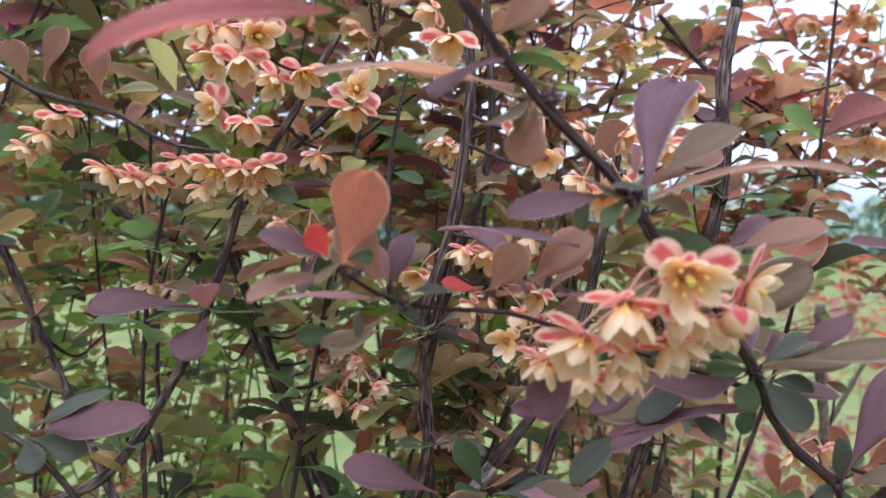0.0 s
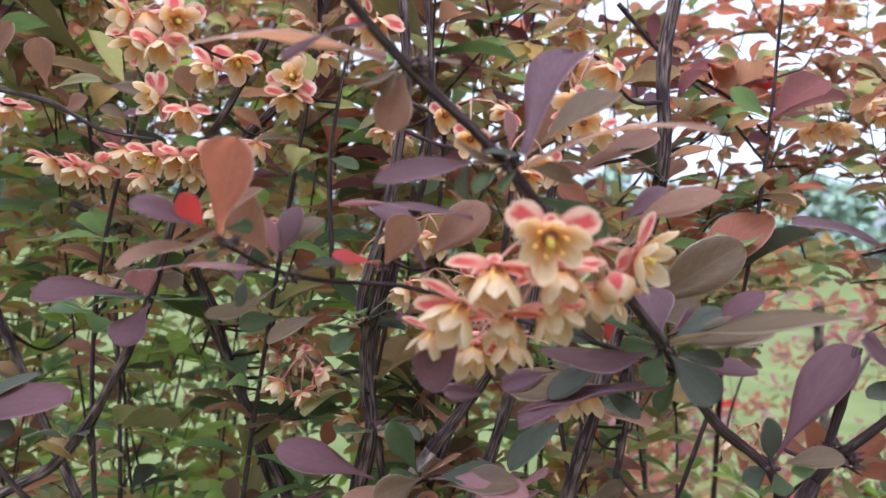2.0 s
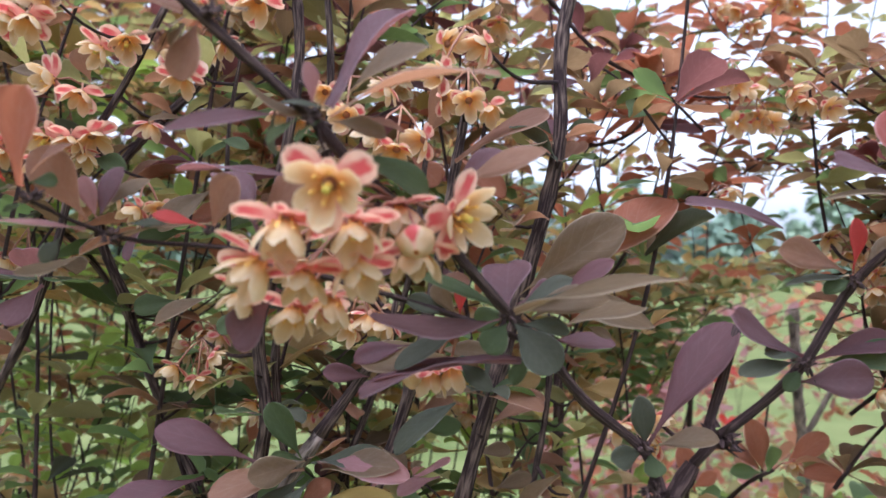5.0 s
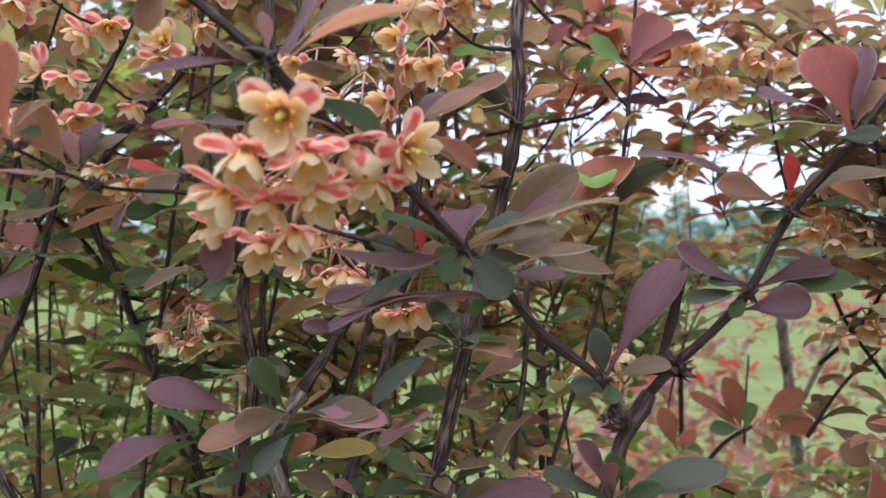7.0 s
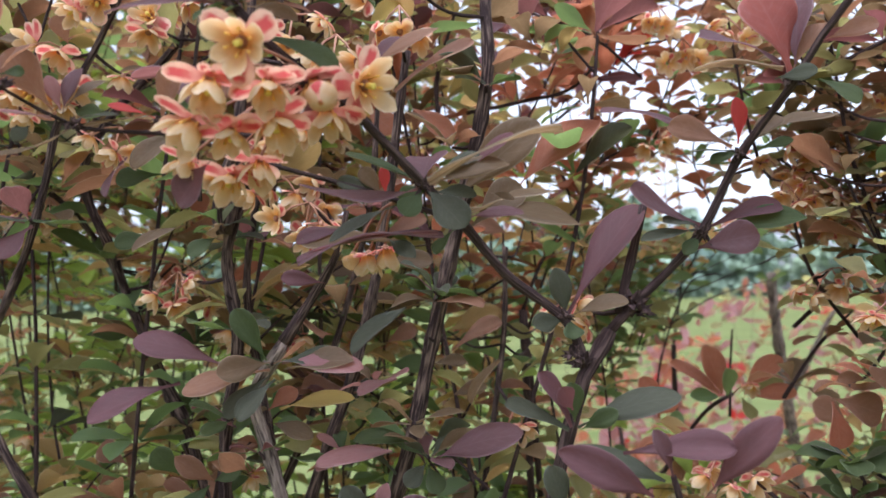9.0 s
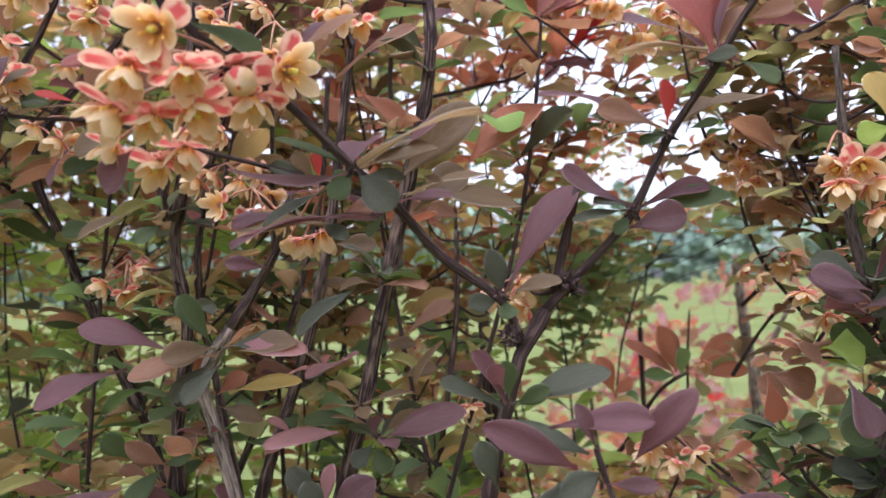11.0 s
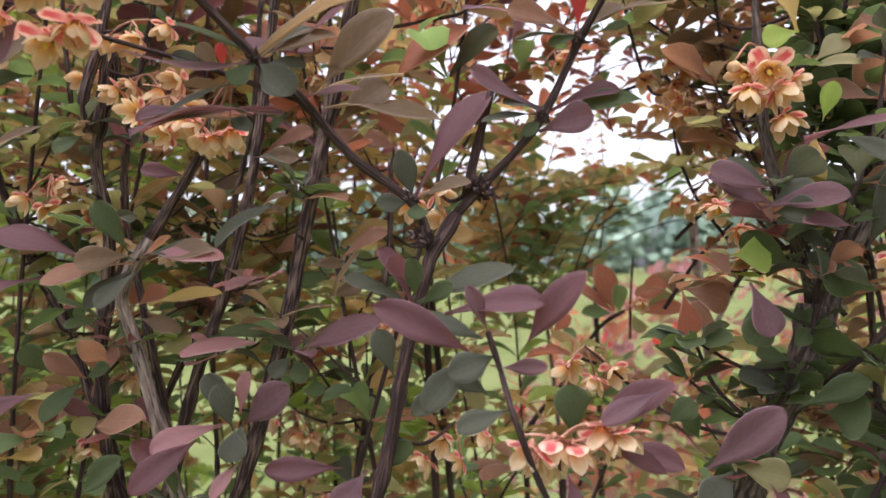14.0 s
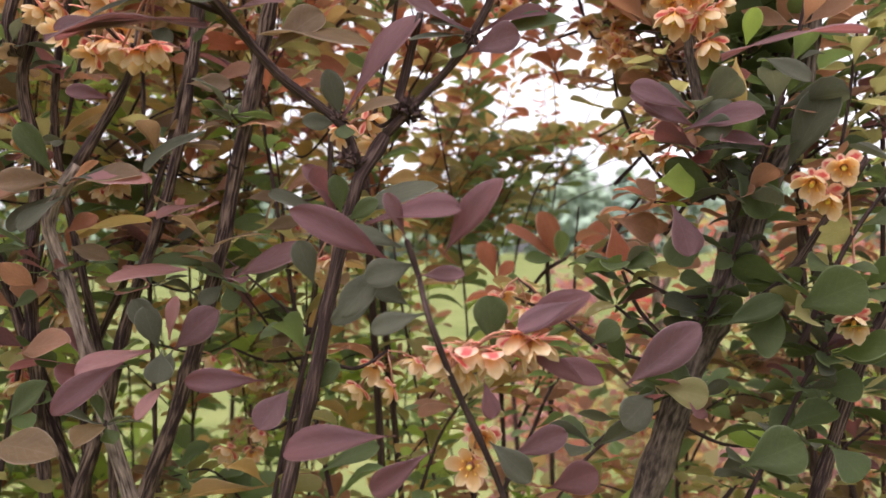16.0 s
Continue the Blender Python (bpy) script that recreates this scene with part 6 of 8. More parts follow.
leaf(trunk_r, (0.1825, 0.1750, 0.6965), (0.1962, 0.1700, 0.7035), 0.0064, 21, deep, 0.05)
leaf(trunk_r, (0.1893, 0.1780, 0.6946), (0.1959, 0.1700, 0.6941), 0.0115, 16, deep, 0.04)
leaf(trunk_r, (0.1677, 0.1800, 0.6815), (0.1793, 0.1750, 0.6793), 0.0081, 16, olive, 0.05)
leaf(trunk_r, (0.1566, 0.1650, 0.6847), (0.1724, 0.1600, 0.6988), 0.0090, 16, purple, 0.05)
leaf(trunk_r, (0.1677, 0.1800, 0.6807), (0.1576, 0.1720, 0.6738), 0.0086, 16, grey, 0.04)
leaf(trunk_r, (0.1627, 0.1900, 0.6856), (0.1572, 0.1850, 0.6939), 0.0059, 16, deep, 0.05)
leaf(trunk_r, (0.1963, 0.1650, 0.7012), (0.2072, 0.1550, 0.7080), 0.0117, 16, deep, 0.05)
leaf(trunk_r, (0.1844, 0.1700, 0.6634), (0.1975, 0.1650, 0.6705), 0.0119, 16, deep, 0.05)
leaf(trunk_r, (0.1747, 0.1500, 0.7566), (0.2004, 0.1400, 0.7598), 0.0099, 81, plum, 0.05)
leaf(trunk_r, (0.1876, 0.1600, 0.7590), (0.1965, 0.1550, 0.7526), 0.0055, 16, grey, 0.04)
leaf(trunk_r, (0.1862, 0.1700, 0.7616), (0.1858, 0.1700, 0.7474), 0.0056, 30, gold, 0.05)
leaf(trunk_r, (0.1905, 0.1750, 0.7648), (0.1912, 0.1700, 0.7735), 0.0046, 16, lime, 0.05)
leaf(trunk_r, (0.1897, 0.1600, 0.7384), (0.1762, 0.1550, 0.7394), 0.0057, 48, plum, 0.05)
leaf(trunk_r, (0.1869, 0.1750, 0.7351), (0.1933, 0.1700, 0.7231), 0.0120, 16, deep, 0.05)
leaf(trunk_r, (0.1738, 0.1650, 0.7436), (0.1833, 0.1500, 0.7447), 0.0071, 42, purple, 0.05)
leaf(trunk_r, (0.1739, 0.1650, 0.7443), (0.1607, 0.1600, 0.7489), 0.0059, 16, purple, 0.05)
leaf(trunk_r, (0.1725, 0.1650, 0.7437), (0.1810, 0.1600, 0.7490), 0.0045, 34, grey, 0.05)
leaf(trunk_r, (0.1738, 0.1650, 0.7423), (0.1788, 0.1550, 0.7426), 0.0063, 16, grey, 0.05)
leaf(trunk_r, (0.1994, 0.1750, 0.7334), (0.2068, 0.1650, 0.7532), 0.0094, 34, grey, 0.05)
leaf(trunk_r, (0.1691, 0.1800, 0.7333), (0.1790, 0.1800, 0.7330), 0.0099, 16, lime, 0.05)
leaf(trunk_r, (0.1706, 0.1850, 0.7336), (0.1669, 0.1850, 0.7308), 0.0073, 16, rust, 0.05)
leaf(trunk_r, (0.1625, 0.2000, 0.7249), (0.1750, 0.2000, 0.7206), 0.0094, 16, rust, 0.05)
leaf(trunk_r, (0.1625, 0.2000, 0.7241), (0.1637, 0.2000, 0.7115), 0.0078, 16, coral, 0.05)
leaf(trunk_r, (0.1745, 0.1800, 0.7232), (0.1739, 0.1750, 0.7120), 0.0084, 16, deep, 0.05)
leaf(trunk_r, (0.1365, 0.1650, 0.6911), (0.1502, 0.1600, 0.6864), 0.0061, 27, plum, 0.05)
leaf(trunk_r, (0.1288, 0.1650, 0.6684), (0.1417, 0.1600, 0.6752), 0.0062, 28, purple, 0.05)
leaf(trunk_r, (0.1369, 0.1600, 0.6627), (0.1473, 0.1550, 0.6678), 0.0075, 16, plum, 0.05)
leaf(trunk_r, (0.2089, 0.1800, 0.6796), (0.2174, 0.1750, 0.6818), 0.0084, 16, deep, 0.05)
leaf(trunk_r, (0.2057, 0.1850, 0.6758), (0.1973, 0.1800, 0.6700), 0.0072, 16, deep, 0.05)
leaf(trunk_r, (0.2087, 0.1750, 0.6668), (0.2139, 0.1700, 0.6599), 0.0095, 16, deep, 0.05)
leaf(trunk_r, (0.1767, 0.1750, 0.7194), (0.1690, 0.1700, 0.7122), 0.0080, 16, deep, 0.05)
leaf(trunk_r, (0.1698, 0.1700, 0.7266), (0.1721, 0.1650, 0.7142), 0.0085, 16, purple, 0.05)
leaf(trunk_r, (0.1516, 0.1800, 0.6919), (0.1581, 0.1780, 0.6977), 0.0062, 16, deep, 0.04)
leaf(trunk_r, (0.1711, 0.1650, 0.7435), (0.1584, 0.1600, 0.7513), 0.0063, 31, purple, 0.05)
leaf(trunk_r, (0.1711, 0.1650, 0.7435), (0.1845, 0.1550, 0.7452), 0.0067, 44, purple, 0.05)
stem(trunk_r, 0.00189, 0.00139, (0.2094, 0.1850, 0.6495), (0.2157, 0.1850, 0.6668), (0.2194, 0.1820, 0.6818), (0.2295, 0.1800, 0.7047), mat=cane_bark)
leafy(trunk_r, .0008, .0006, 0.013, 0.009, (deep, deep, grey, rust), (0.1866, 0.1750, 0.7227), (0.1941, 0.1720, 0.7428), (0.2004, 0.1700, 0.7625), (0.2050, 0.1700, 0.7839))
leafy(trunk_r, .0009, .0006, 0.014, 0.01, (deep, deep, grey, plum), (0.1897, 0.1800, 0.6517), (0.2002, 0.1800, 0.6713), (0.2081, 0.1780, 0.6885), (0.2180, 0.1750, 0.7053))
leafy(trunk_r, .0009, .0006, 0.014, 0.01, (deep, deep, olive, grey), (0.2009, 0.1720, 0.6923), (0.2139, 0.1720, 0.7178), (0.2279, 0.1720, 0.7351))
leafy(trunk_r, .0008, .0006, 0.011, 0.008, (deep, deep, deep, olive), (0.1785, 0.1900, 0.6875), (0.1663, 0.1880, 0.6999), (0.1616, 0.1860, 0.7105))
leafy(trunk_r, .0008, .0006, 0.012, 0.009, (deep, plum, grey), (0.1768, 0.1900, 0.6785), (0.1633, 0.1850, 0.6740), (0.1522, 0.1820, 0.6664))
leafy(trunk_r, .0009, .0006, 0.015, 0.011, (rust, olive, rust, deep), (0.2063, 0.2000, 0.7161), (0.1993, 0.2050, 0.7283), (0.1897, 0.2100, 0.7412), (0.1828, 0.2150, 0.7548))
leafy(trunk_r, .0009, .0006, 0.014, 0.01, (deep, olive, rust), (0.2086, 0.1900, 0.7667), (0.1983, 0.1900, 0.7880), (0.1966, 0.1900, 0.8092))
leafy(trunk_r, .0009, .0006, 0.016, 0.012, (rust, rust, olive, coral), (0.2026, 0.2000, 0.7388), (0.1867, 0.2050, 0.7330), (0.1715, 0.2100, 0.7268))
leafy(flower_twig, .0010, .0006, 0.016, 0.011, (umber, rust, olive), (0.2277, 0.2300, 0.8090), (0.2069, 0.2350, 0.8225), (0.1882, 0.2400, 0.8347), (0.1723, 0.2450, 0.8511))
leafy(flower_twig, .0010, .0006, 0.016, 0.011, (umber, plum, olive), (0.2107, 0.2200, 0.8367), (0.1908, 0.2300, 0.8273), (0.1726, 0.2400, 0.8204))
leafy(flower_twig, .0009, .0005, 0.014, 0.01, (rust, umber, olive), (0.2215, 0.2800, 0.7839), (0.2094, 0.2900, 0.7925), (0.1906, 0.3000, 0.7880), (0.1773, 0.3100, 0.7851))
leafy(back_red, .0010, .0006, 0.017, 0.011, (coral, rust, plum), (0.0742, 0.2700, 0.8819), (0.0944, 0.2700, 0.8604), (0.1154, 0.2750, 0.8509), (0.1326, 0.2800, 0.8370))
leafy(back_red, .0010, .0006, 0.017, 0.011, (coral, rust, olive), (0.0653, 0.2800, 0.8257), (0.0869, 0.2850, 0.8306), (0.1091, 0.2900, 0.8378), (0.1303, 0.2950, 0.8676))
leafy(back_red, .0010, .0006, 0.015, 0.011, (rust, coral, olive), (0.1505, 0.3600, 0.9213), (0.1640, 0.3600, 0.8978), (0.1821, 0.3600, 0.8904), (0.2022, 0.3600, 0.8986))
leafy(back_red, .0010, .0006, 0.015, 0.011, (rust, coral, gold), (0.1282, 0.3400, 0.8685), (0.1452, 0.3400, 0.8664), (0.1695, 0.3400, 0.8596), (0.1883, 0.3400, 0.8748))
leafy(flower_twig, .0010, .0006, 0.014, 0.01, (umber, rust, olive), (0.1833, 0.4500, 0.8341), (0.2151, 0.4500, 0.8450), (0.2471, 0.4500, 0.8394))
leafy(far_green, .0010, .0005, 0.0156, 0.0072, (amber, olive, coral), (0.1116, 0.4000, 0.7623), (0.1278, 0.4000, 0.7897), (0.1347, 0.4000, 0.8172))
leafy(far_green, .0010, .0005, 0.0156, 0.0064, (olive, green, amber), (0.1044, 0.4000, 0.7224), (0.1363, 0.4000, 0.7617), (0.1582, 0.4000, 0.7734), (0.1923, 0.4000, 0.7787))

sky_twig = branch(0.13, 0.40, "barberry twig of coral leaves against the white sky")
stem(sky_twig, 0.00132, .0012, (0.1300, 0.4000, -0.0100), (0.1043, 0.3660, 0.4392), (0.0871, 0.3100, 0.7386))
leafy(sky_twig, .0012, .0006, 0.016, 0.008, (coral, rust, olive, green), (0.0871, 0.3100, 0.7386), (0.0981, 0.3100, 0.7694), (0.1112, 0.3100, 0.7931), (0.1204, 0.3100, 0.8092), (0.1363, 0.3100, 0.8157), (0.1521, 0.3100, 0.8214))
leafy(sky_twig, .0010, .0005, 0.016, 0.009, (coral, coral, rust, green), (0.1204, 0.3100, 0.8092), (0.1249, 0.3100, 0.8290), (0.1281, 0.3100, 0.8460), (0.1411, 0.3100, 0.8650))
leafy(sky_twig, .0010, .0005, 0.016, 0.008, (coral, coral, olive), (0.1059, 0.3000, 0.7944), (0.0998, 0.3000, 0.8159), (0.1008, 0.3000, 0.8373), (0.1112, 0.3000, 0.8607))
leafy(sky_twig, .0009, .0005, 0.015, 0.008, (coral, rust, green, olive), (0.1387, 0.3100, 0.8160), (0.1476, 0.3150, 0.8340), (0.1544, 0.3200, 0.8526), (0.1529, 0.3200, 0.8705))
leafy(sky_twig, .0009, .0005, 0.015, 0.008, (coral, rust, green, green), (0.1519, 0.3150, 0.8226), (0.1731, 0.3200, 0.8339), (0.1872, 0.3200, 0.8256), (0.1963, 0.3200, 0.8152))
leafy(sky_twig, .0009, .0005, 0.014, 0.009, (coral, rust, olive), (0.1757, 0.3300, 0.8364), (0.1842, 0.3300, 0.8541), (0.2050, 0.3300, 0.8659))
leafy(far_green, .0009, .0005, 0.0130, 0.0064, (coral, olive, amber), (0.1909, 0.5000, 0.7495), (0.1929, 0.5000, 0.7876), (0.1905, 0.5000, 0.8146), (0.1900, 0.5000, 0.8416))
leafy(far_green, .0009, .0005, 0.0130, 0.0064, (amber, green, coral), (0.1887, 0.5000, 0.7801), (0.2158, 0.5000, 0.7942), (0.2418, 0.5000, 0.7892), (0.2720, 0.5000, 0.7955))
leafy(far_green, .0009, .0005, 0.0143, 0.0064, (green, lime, olive), (0.1507, 0.4200, 0.7188), (0.1648, 0.4200, 0.7471), (0.1874, 0.4200, 0.7558), (0.2164, 0.4200, 0.7674), (0.2387, 0.4200, 0.7728))
leafy(far_green, .0009, .0005, 0.0156, 0.0064, (green, olive, green), (0.1223, 0.4000, 0.6970), (0.1418, 0.4000, 0.7236), (0.1553, 0.4000, 0.7506), (0.1713, 0.4000, 0.7683))
leafy(far_green, .0009, .0005, 0.0156, 0.0064, (olive, green, amber), (0.1164, 0.3800, 0.7346), (0.1321, 0.3800, 0.7602), (0.1418, 0.3800, 0.7803))

low_twig = branch(0.16, 0.30, "low barberry twig with small rust and green leaves")
stem(low_twig, 0.00110, .0010, (0.1600, 0.3000, -0.0100), (0.1471, 0.3200, 0.3946), (0.1386, 0.3000, 0.6644))
leafy(low_twig, .0010, .0006, 0.014, 0.01, (rust, coral, olive, green), (0.1386, 0.3000, 0.6644), (0.1528, 0.3000, 0.6775), (0.1599, 0.3000, 0.6840))
leafy(low_twig, .0010, .0006, 0.015, 0.01, (olive, rust, green), (0.1324, 0.2600, 0.6254), (0.1451, 0.2600, 0.6493), (0.1537, 0.2600, 0.6674), (0.1641, 0.2600, 0.6772))
leafy(low_twig, .0009, .0006, 0.012, 0.009, (green, green, lime), (0.1435, 0.2800, 0.6486), (0.1504, 0.2800, 0.6636), (0.1574, 0.2800, 0.6787))
leafy(low_twig, .0009, .0006, 0.014, 0.01, (rust, olive, coral), (0.1725, 0.2700, 0.6797), (0.1561, 0.2700, 0.6927), (0.1415, 0.2700, 0.6994))
leaf(stem_b, (-0.0173, 0.2050, 0.7054), (-0.0227, 0.2000, 0.7136), 0.0069, 16, deep, 0.05)
leaf(stem_b, (-0.0068, 0.2050, 0.7035), (-0.0165, 0.2000, 0.7113), 0.0059, 16, rust, 0.05)
leaf(stem_b, (-0.0072, 0.2050, 0.7035), (0.0024, 0.2000, 0.7074), 0.0046, 28, deep, 0.05)
leaf(stem_b, (-0.0085, 0.2050, 0.7024), (-0.0147, 0.1950, 0.6934), 0.0071, 16, deep, 0.05)
leaf(stem_b, (-0.0039, 0.2050, 0.6921), (-0.0113, 0.2000, 0.6985), 0.0049, 16, plum, 0.05)
leaf(stem_c, (-0.0080, 0.1850, 0.7033), (-0.0273, 0.1780, 0.6938), 0.0090, 39, plum, 0.05)
leaf(stem_c, (0.0104, 0.1950, 0.6873), (0.0083, 0.1900, 0.6927), 0.0055, 16, deep, 0.04)
leaf(stem_c, (0.0080, 0.1950, 0.6888), (0.0041, 0.1900, 0.6940), 0.0043, 16, rust, 0.04)
leaf(stem_d, (0.0404, 0.1900, 0.6941), (0.0341, 0.1870, 0.7061), 0.0066, 16, grey, 0.04)
leaf(stem_d, (0.0422, 0.1900, 0.6950), (0.0450, 0.1880, 0.7066), 0.0049, 27, pink, 0.04)
leaf(stem_d, (0.0434, 0.1900, 0.6923), (0.0561, 0.1860, 0.7029), 0.0092, 16, purple, 0.04)
leaf(stem_d, (0.0430, 0.1900, 0.6923), (0.0417, 0.1850, 0.6868), 0.0065, 16, grey, 0.04)
leaf(stem_d, (0.0373, 0.1900, 0.6924), (0.0220, 0.1800, 0.6880), 0.0075, 41, pink, 0.05)
leaf(stem_e, (0.0496, 0.2050, 0.7142), (0.0343, 0.2000, 0.7158), 0.0065, 52, deep, 0.05)
leaf(stem_c, (0.0136, 0.2000, 0.7244), (0.0348, 0.1980, 0.7277), 0.0086, 67, gold, 0.05)
leaf(stem_c, (0.0106, 0.2000, 0.7208), (0.0234, 0.1980, 0.7166), 0.0054, 38, umber, 0.05)
leaf(stem_c, (0.0103, 0.2000, 0.7240), (0.0173, 0.2050, 0.7293), 0.0055, 16, coral, 0.05)
leaf(stem_e, (0.0459, 0.2050, 0.7316), (0.0355, 0.2000, 0.7283), 0.0048, 49, pink, 0.05)
leaf(stem_d, (0.0555, 0.2000, 0.7098), (0.0800, 0.1900, 0.7190), 0.0112, 56, purple, 0.05)
leaf(stem_d, (0.0543, 0.2000, 0.7092), (0.0493, 0.1950, 0.7039), 0.0053, 16, grey, 0.05)
leaf(stem_d, (0.0546, 0.2000, 0.7087), (0.0582, 0.1950, 0.7022), 0.0056, 16, deep, 0.05)
leaf(stem_d, (0.0496, 0.2000, 0.7517), (0.0352, 0.1930, 0.7401), 0.0079, 47, grey, 0.05)
leaf(stem_d, (0.0588, 0.2500, 0.7361), (0.0763, 0.2500, 0.7458), 0.0080, 45, rust, 0.05)
leaf(stem_d, (0.0548, 0.2200, 0.7342), (0.0650, 0.2250, 0.7346), 0.0045, 35, umber, 0.05)
leaf(stem_d, (0.0598, 0.2200, 0.7245), (0.0708, 0.2250, 0.7274), 0.0050, 19, umber, 0.05)
leaf(stem_b, (-0.0248, 0.2100, 0.7935), (-0.0366, 0.2050, 0.7910), 0.0068, 16, deep, 0.05)
leaf(stem_b, (-0.0307, 0.2000, 0.7970), (-0.0346, 0.1950, 0.7849), 0.0055, 42, purple, 0.05)
leaf(stem_b, (-0.0157, 0.2000, 0.8034), (-0.0269, 0.1950, 0.7930), 0.0081, 16, umber, 0.05)
leaf(stem_b, (-0.0263, 0.2100, 0.7745), (-0.0370, 0.2050, 0.7723), 0.0061, 16, deep, 0.05)
leaf(stem_b, (-0.0133, 0.2000, 0.7767), (-0.0266, 0.1950, 0.7690), 0.0065, 48, umber, 0.05)
leaf(stem_b, (-0.0038, 0.2000, 0.7731), (-0.0102, 0.1950, 0.7675), 0.0055, 16, deep, 0.05)
leaf(hero, (0.0550, 0.1600, 0.7663), (0.0322, 0.1550, 0.7680), 0.0094, 58, umber, 0.05)
leaf(stem_d, (0.0445, 0.2000, 0.7651), (0.0573, 0.2000, 0.7643), 0.0058, 16, umber, 0.05)
whorl(stem_c, (0.0301, 0.1780, 0.6757), 6, 0.015, grey, deep, umber, grey)
leaf(stem_c, (0.0348, 0.1780, 0.6910), (0.0210, 0.1700, 0.6803), 0.0077, 16, plum, 0.05)
leaf(stem_c, (0.0451, 0.1780, 0.6851), (0.0402, 0.1720, 0.6780), 0.0042, 19, pink, 0.05)
leaf(stem_c, (0.0435, 0.1800, 0.6926), (0.0403, 0.1780, 0.7047), 0.0065, 16, grey, 0.05)
leaf(stem_c, (0.0439, 0.1800, 0.6937), (0.0445, 0.1750, 0.6861), 0.0070, 16, grey, 0.05)
leaf(stem_d, (0.0792, 0.1650, 0.6861), (0.0729, 0.1580, 0.6782), 0.0071, 16, purple, 0.05)
leaf(stem_d, (0.0783, 0.1800, 0.6814), (0.0884, 0.1780, 0.6892), 0.0056, 16, deep, 0.05)
leaf(stem_d, (0.0864, 0.1600, 0.6679), (0.0995, 0.1580, 0.6738), 0.0058, 45, deep, 0.05)
leaf(spray, (0.0876, 0.1500, 0.7091), (0.0844, 0.1480, 0.7195), 0.0054, 16, grey, 0.05)
leaf(spray, (0.1007, 0.1500, 0.7075), (0.0914, 0.1450, 0.7024), 0.0051, 16, grey, 0.05)
leaf(spray, (0.1077, 0.1500, 0.7050), (0.0997, 0.1480, 0.7101), 0.0047, 16, grey, 0.05)
leaf(stem_c, (0.0073, 0.1900, 0.7099), (0.0042, 0.1800, 0.7163), 0.0058, 16, rust, 0.05)
leaf(stem_c, (0.0023, 0.1900, 0.6922), (0.0206, 0.1800, 0.6960), 0.0085, 44, rust, 0.05)
leaf(stem_b, (-0.0011, 0.1900, 0.6743), (0.0122, 0.1850, 0.6854), 0.0072, 25, deep, 0.05)
leaf(stem_b, (0.0002, 0.1800, 0.6711), (0.0220, 0.1700, 0.6705), 0.0096, 47, umber, 0.05)
leaf(stem_c, (0.0140, 0.1900, 0.7381), (0.0033, 0.1800, 0.7361), 0.0073, 16, umber, 0.05)
leaf(stem_c, (0.0170, 0.1900, 0.7380), (0.0397, 0.1850, 0.7370), 0.0093, 59, pink, 0.05)
leaf(stem_c, (0.0154, 0.1900, 0.7336), (0.0087, 0.1800, 0.7247), 0.0060, 21, grey, 0.05)
leafy(flower_twig, .0010, .0006, 0.015, 0.008, (umber, olive, green, rust), (0.2068, 0.2500, 0.7491), (0.2007, 0.2500, 0.7764), (0.1943, 0.2500, 0.8001), (0.1916, 0.2500, 0.8238), (0.1890, 0.2500, 0.8479))
leafy(flower_twig, .0009, .0006, 0.015, 0.008, (rust, umber, olive), (0.1825, 0.2700, 0.7907), (0.1919, 0.2700, 0.8157), (0.1994, 0.2700, 0.8431))
leafy(trunk_r, .0009, .0006, 0.015, 0.008, (deep, deep, olive, rust), (0.2090, 0.2350, 0.7429), (0.2121, 0.2350, 0.7681), (0.2169, 0.2350, 0.7917), (0.2166, 0.2350, 0.8175), (0.2142, 0.2350, 0.8400))
leafy(trunk_r, .0009, .0006, 0.015, 0.008, (deep, deep, grey), (0.2152, 0.2100, 0.7469), (0.2112, 0.2100, 0.7730), (0.2150, 0.2100, 0.7991), (0.2165, 0.2100, 0.8256))
leafy(flower_twig, .0009, .0005, 0.014, 0.008, (umber, rust, olive, green), (0.1837, 0.3100, 0.7647), (0.2004, 0.3100, 0.7725), (0.2216, 0.3100, 0.7765), (0.2428, 0.3100, 0.7841))
leafy(flower_twig, .0009, .0005, 0.014, 0.008, (umber, olive, green), (0.1804, 0.2700, 0.7404), (0.1941, 0.2650, 0.7562), (0.2012, 0.2600, 0.7776), (0.1978, 0.2600, 0.8020))
leafy(trunk_r, .0009, .0005, 0.014, 0.008, (deep, olive, grey), (0.1948, 0.2100, 0.7301), (0.2037, 0.2100, 0.7530), (0.2108, 0.2100, 0.7726), (0.2213, 0.2100, 0.7954))
leafy(trunk_r, .0009, .0005, 0.014, 0.008, (deep, olive, rust), (0.2286, 0.2100, 0.6963), (0.2294, 0.2100, 0.7259), (0.2351, 0.2100, 0.7555), (0.2391, 0.2100, 0.7817))
bud_scales(hero, (0.1066, 0.1740, 0.7508), 0.00297)
bud_scales(hero, (0.1082, 0.1730, 0.7499), 0.00243)
bud_scales(hero, (0.0946, 0.1720, 0.7381), 0.00270)
bud_scales(hero, (0.0919, 0.1710, 0.7401), 0.00216)
bud_scales(hero, (0.0906, 0.1710, 0.7492), 0.00162)
bud_scales(hero, (0.1227, 0.1700, 0.7679), 0.00176)
bud_scales(hero, (0.1313, 0.1680, 0.7852), 0.00162)
bud_scales(hero, (0.1395, 0.1560, 0.7985), 0.00176)
bud_scales(hero, (0.0602, 0.1470, 0.7770), 0.00162)
bud_scales(hero, (0.0294, 0.1210, 0.8074), 0.00162)
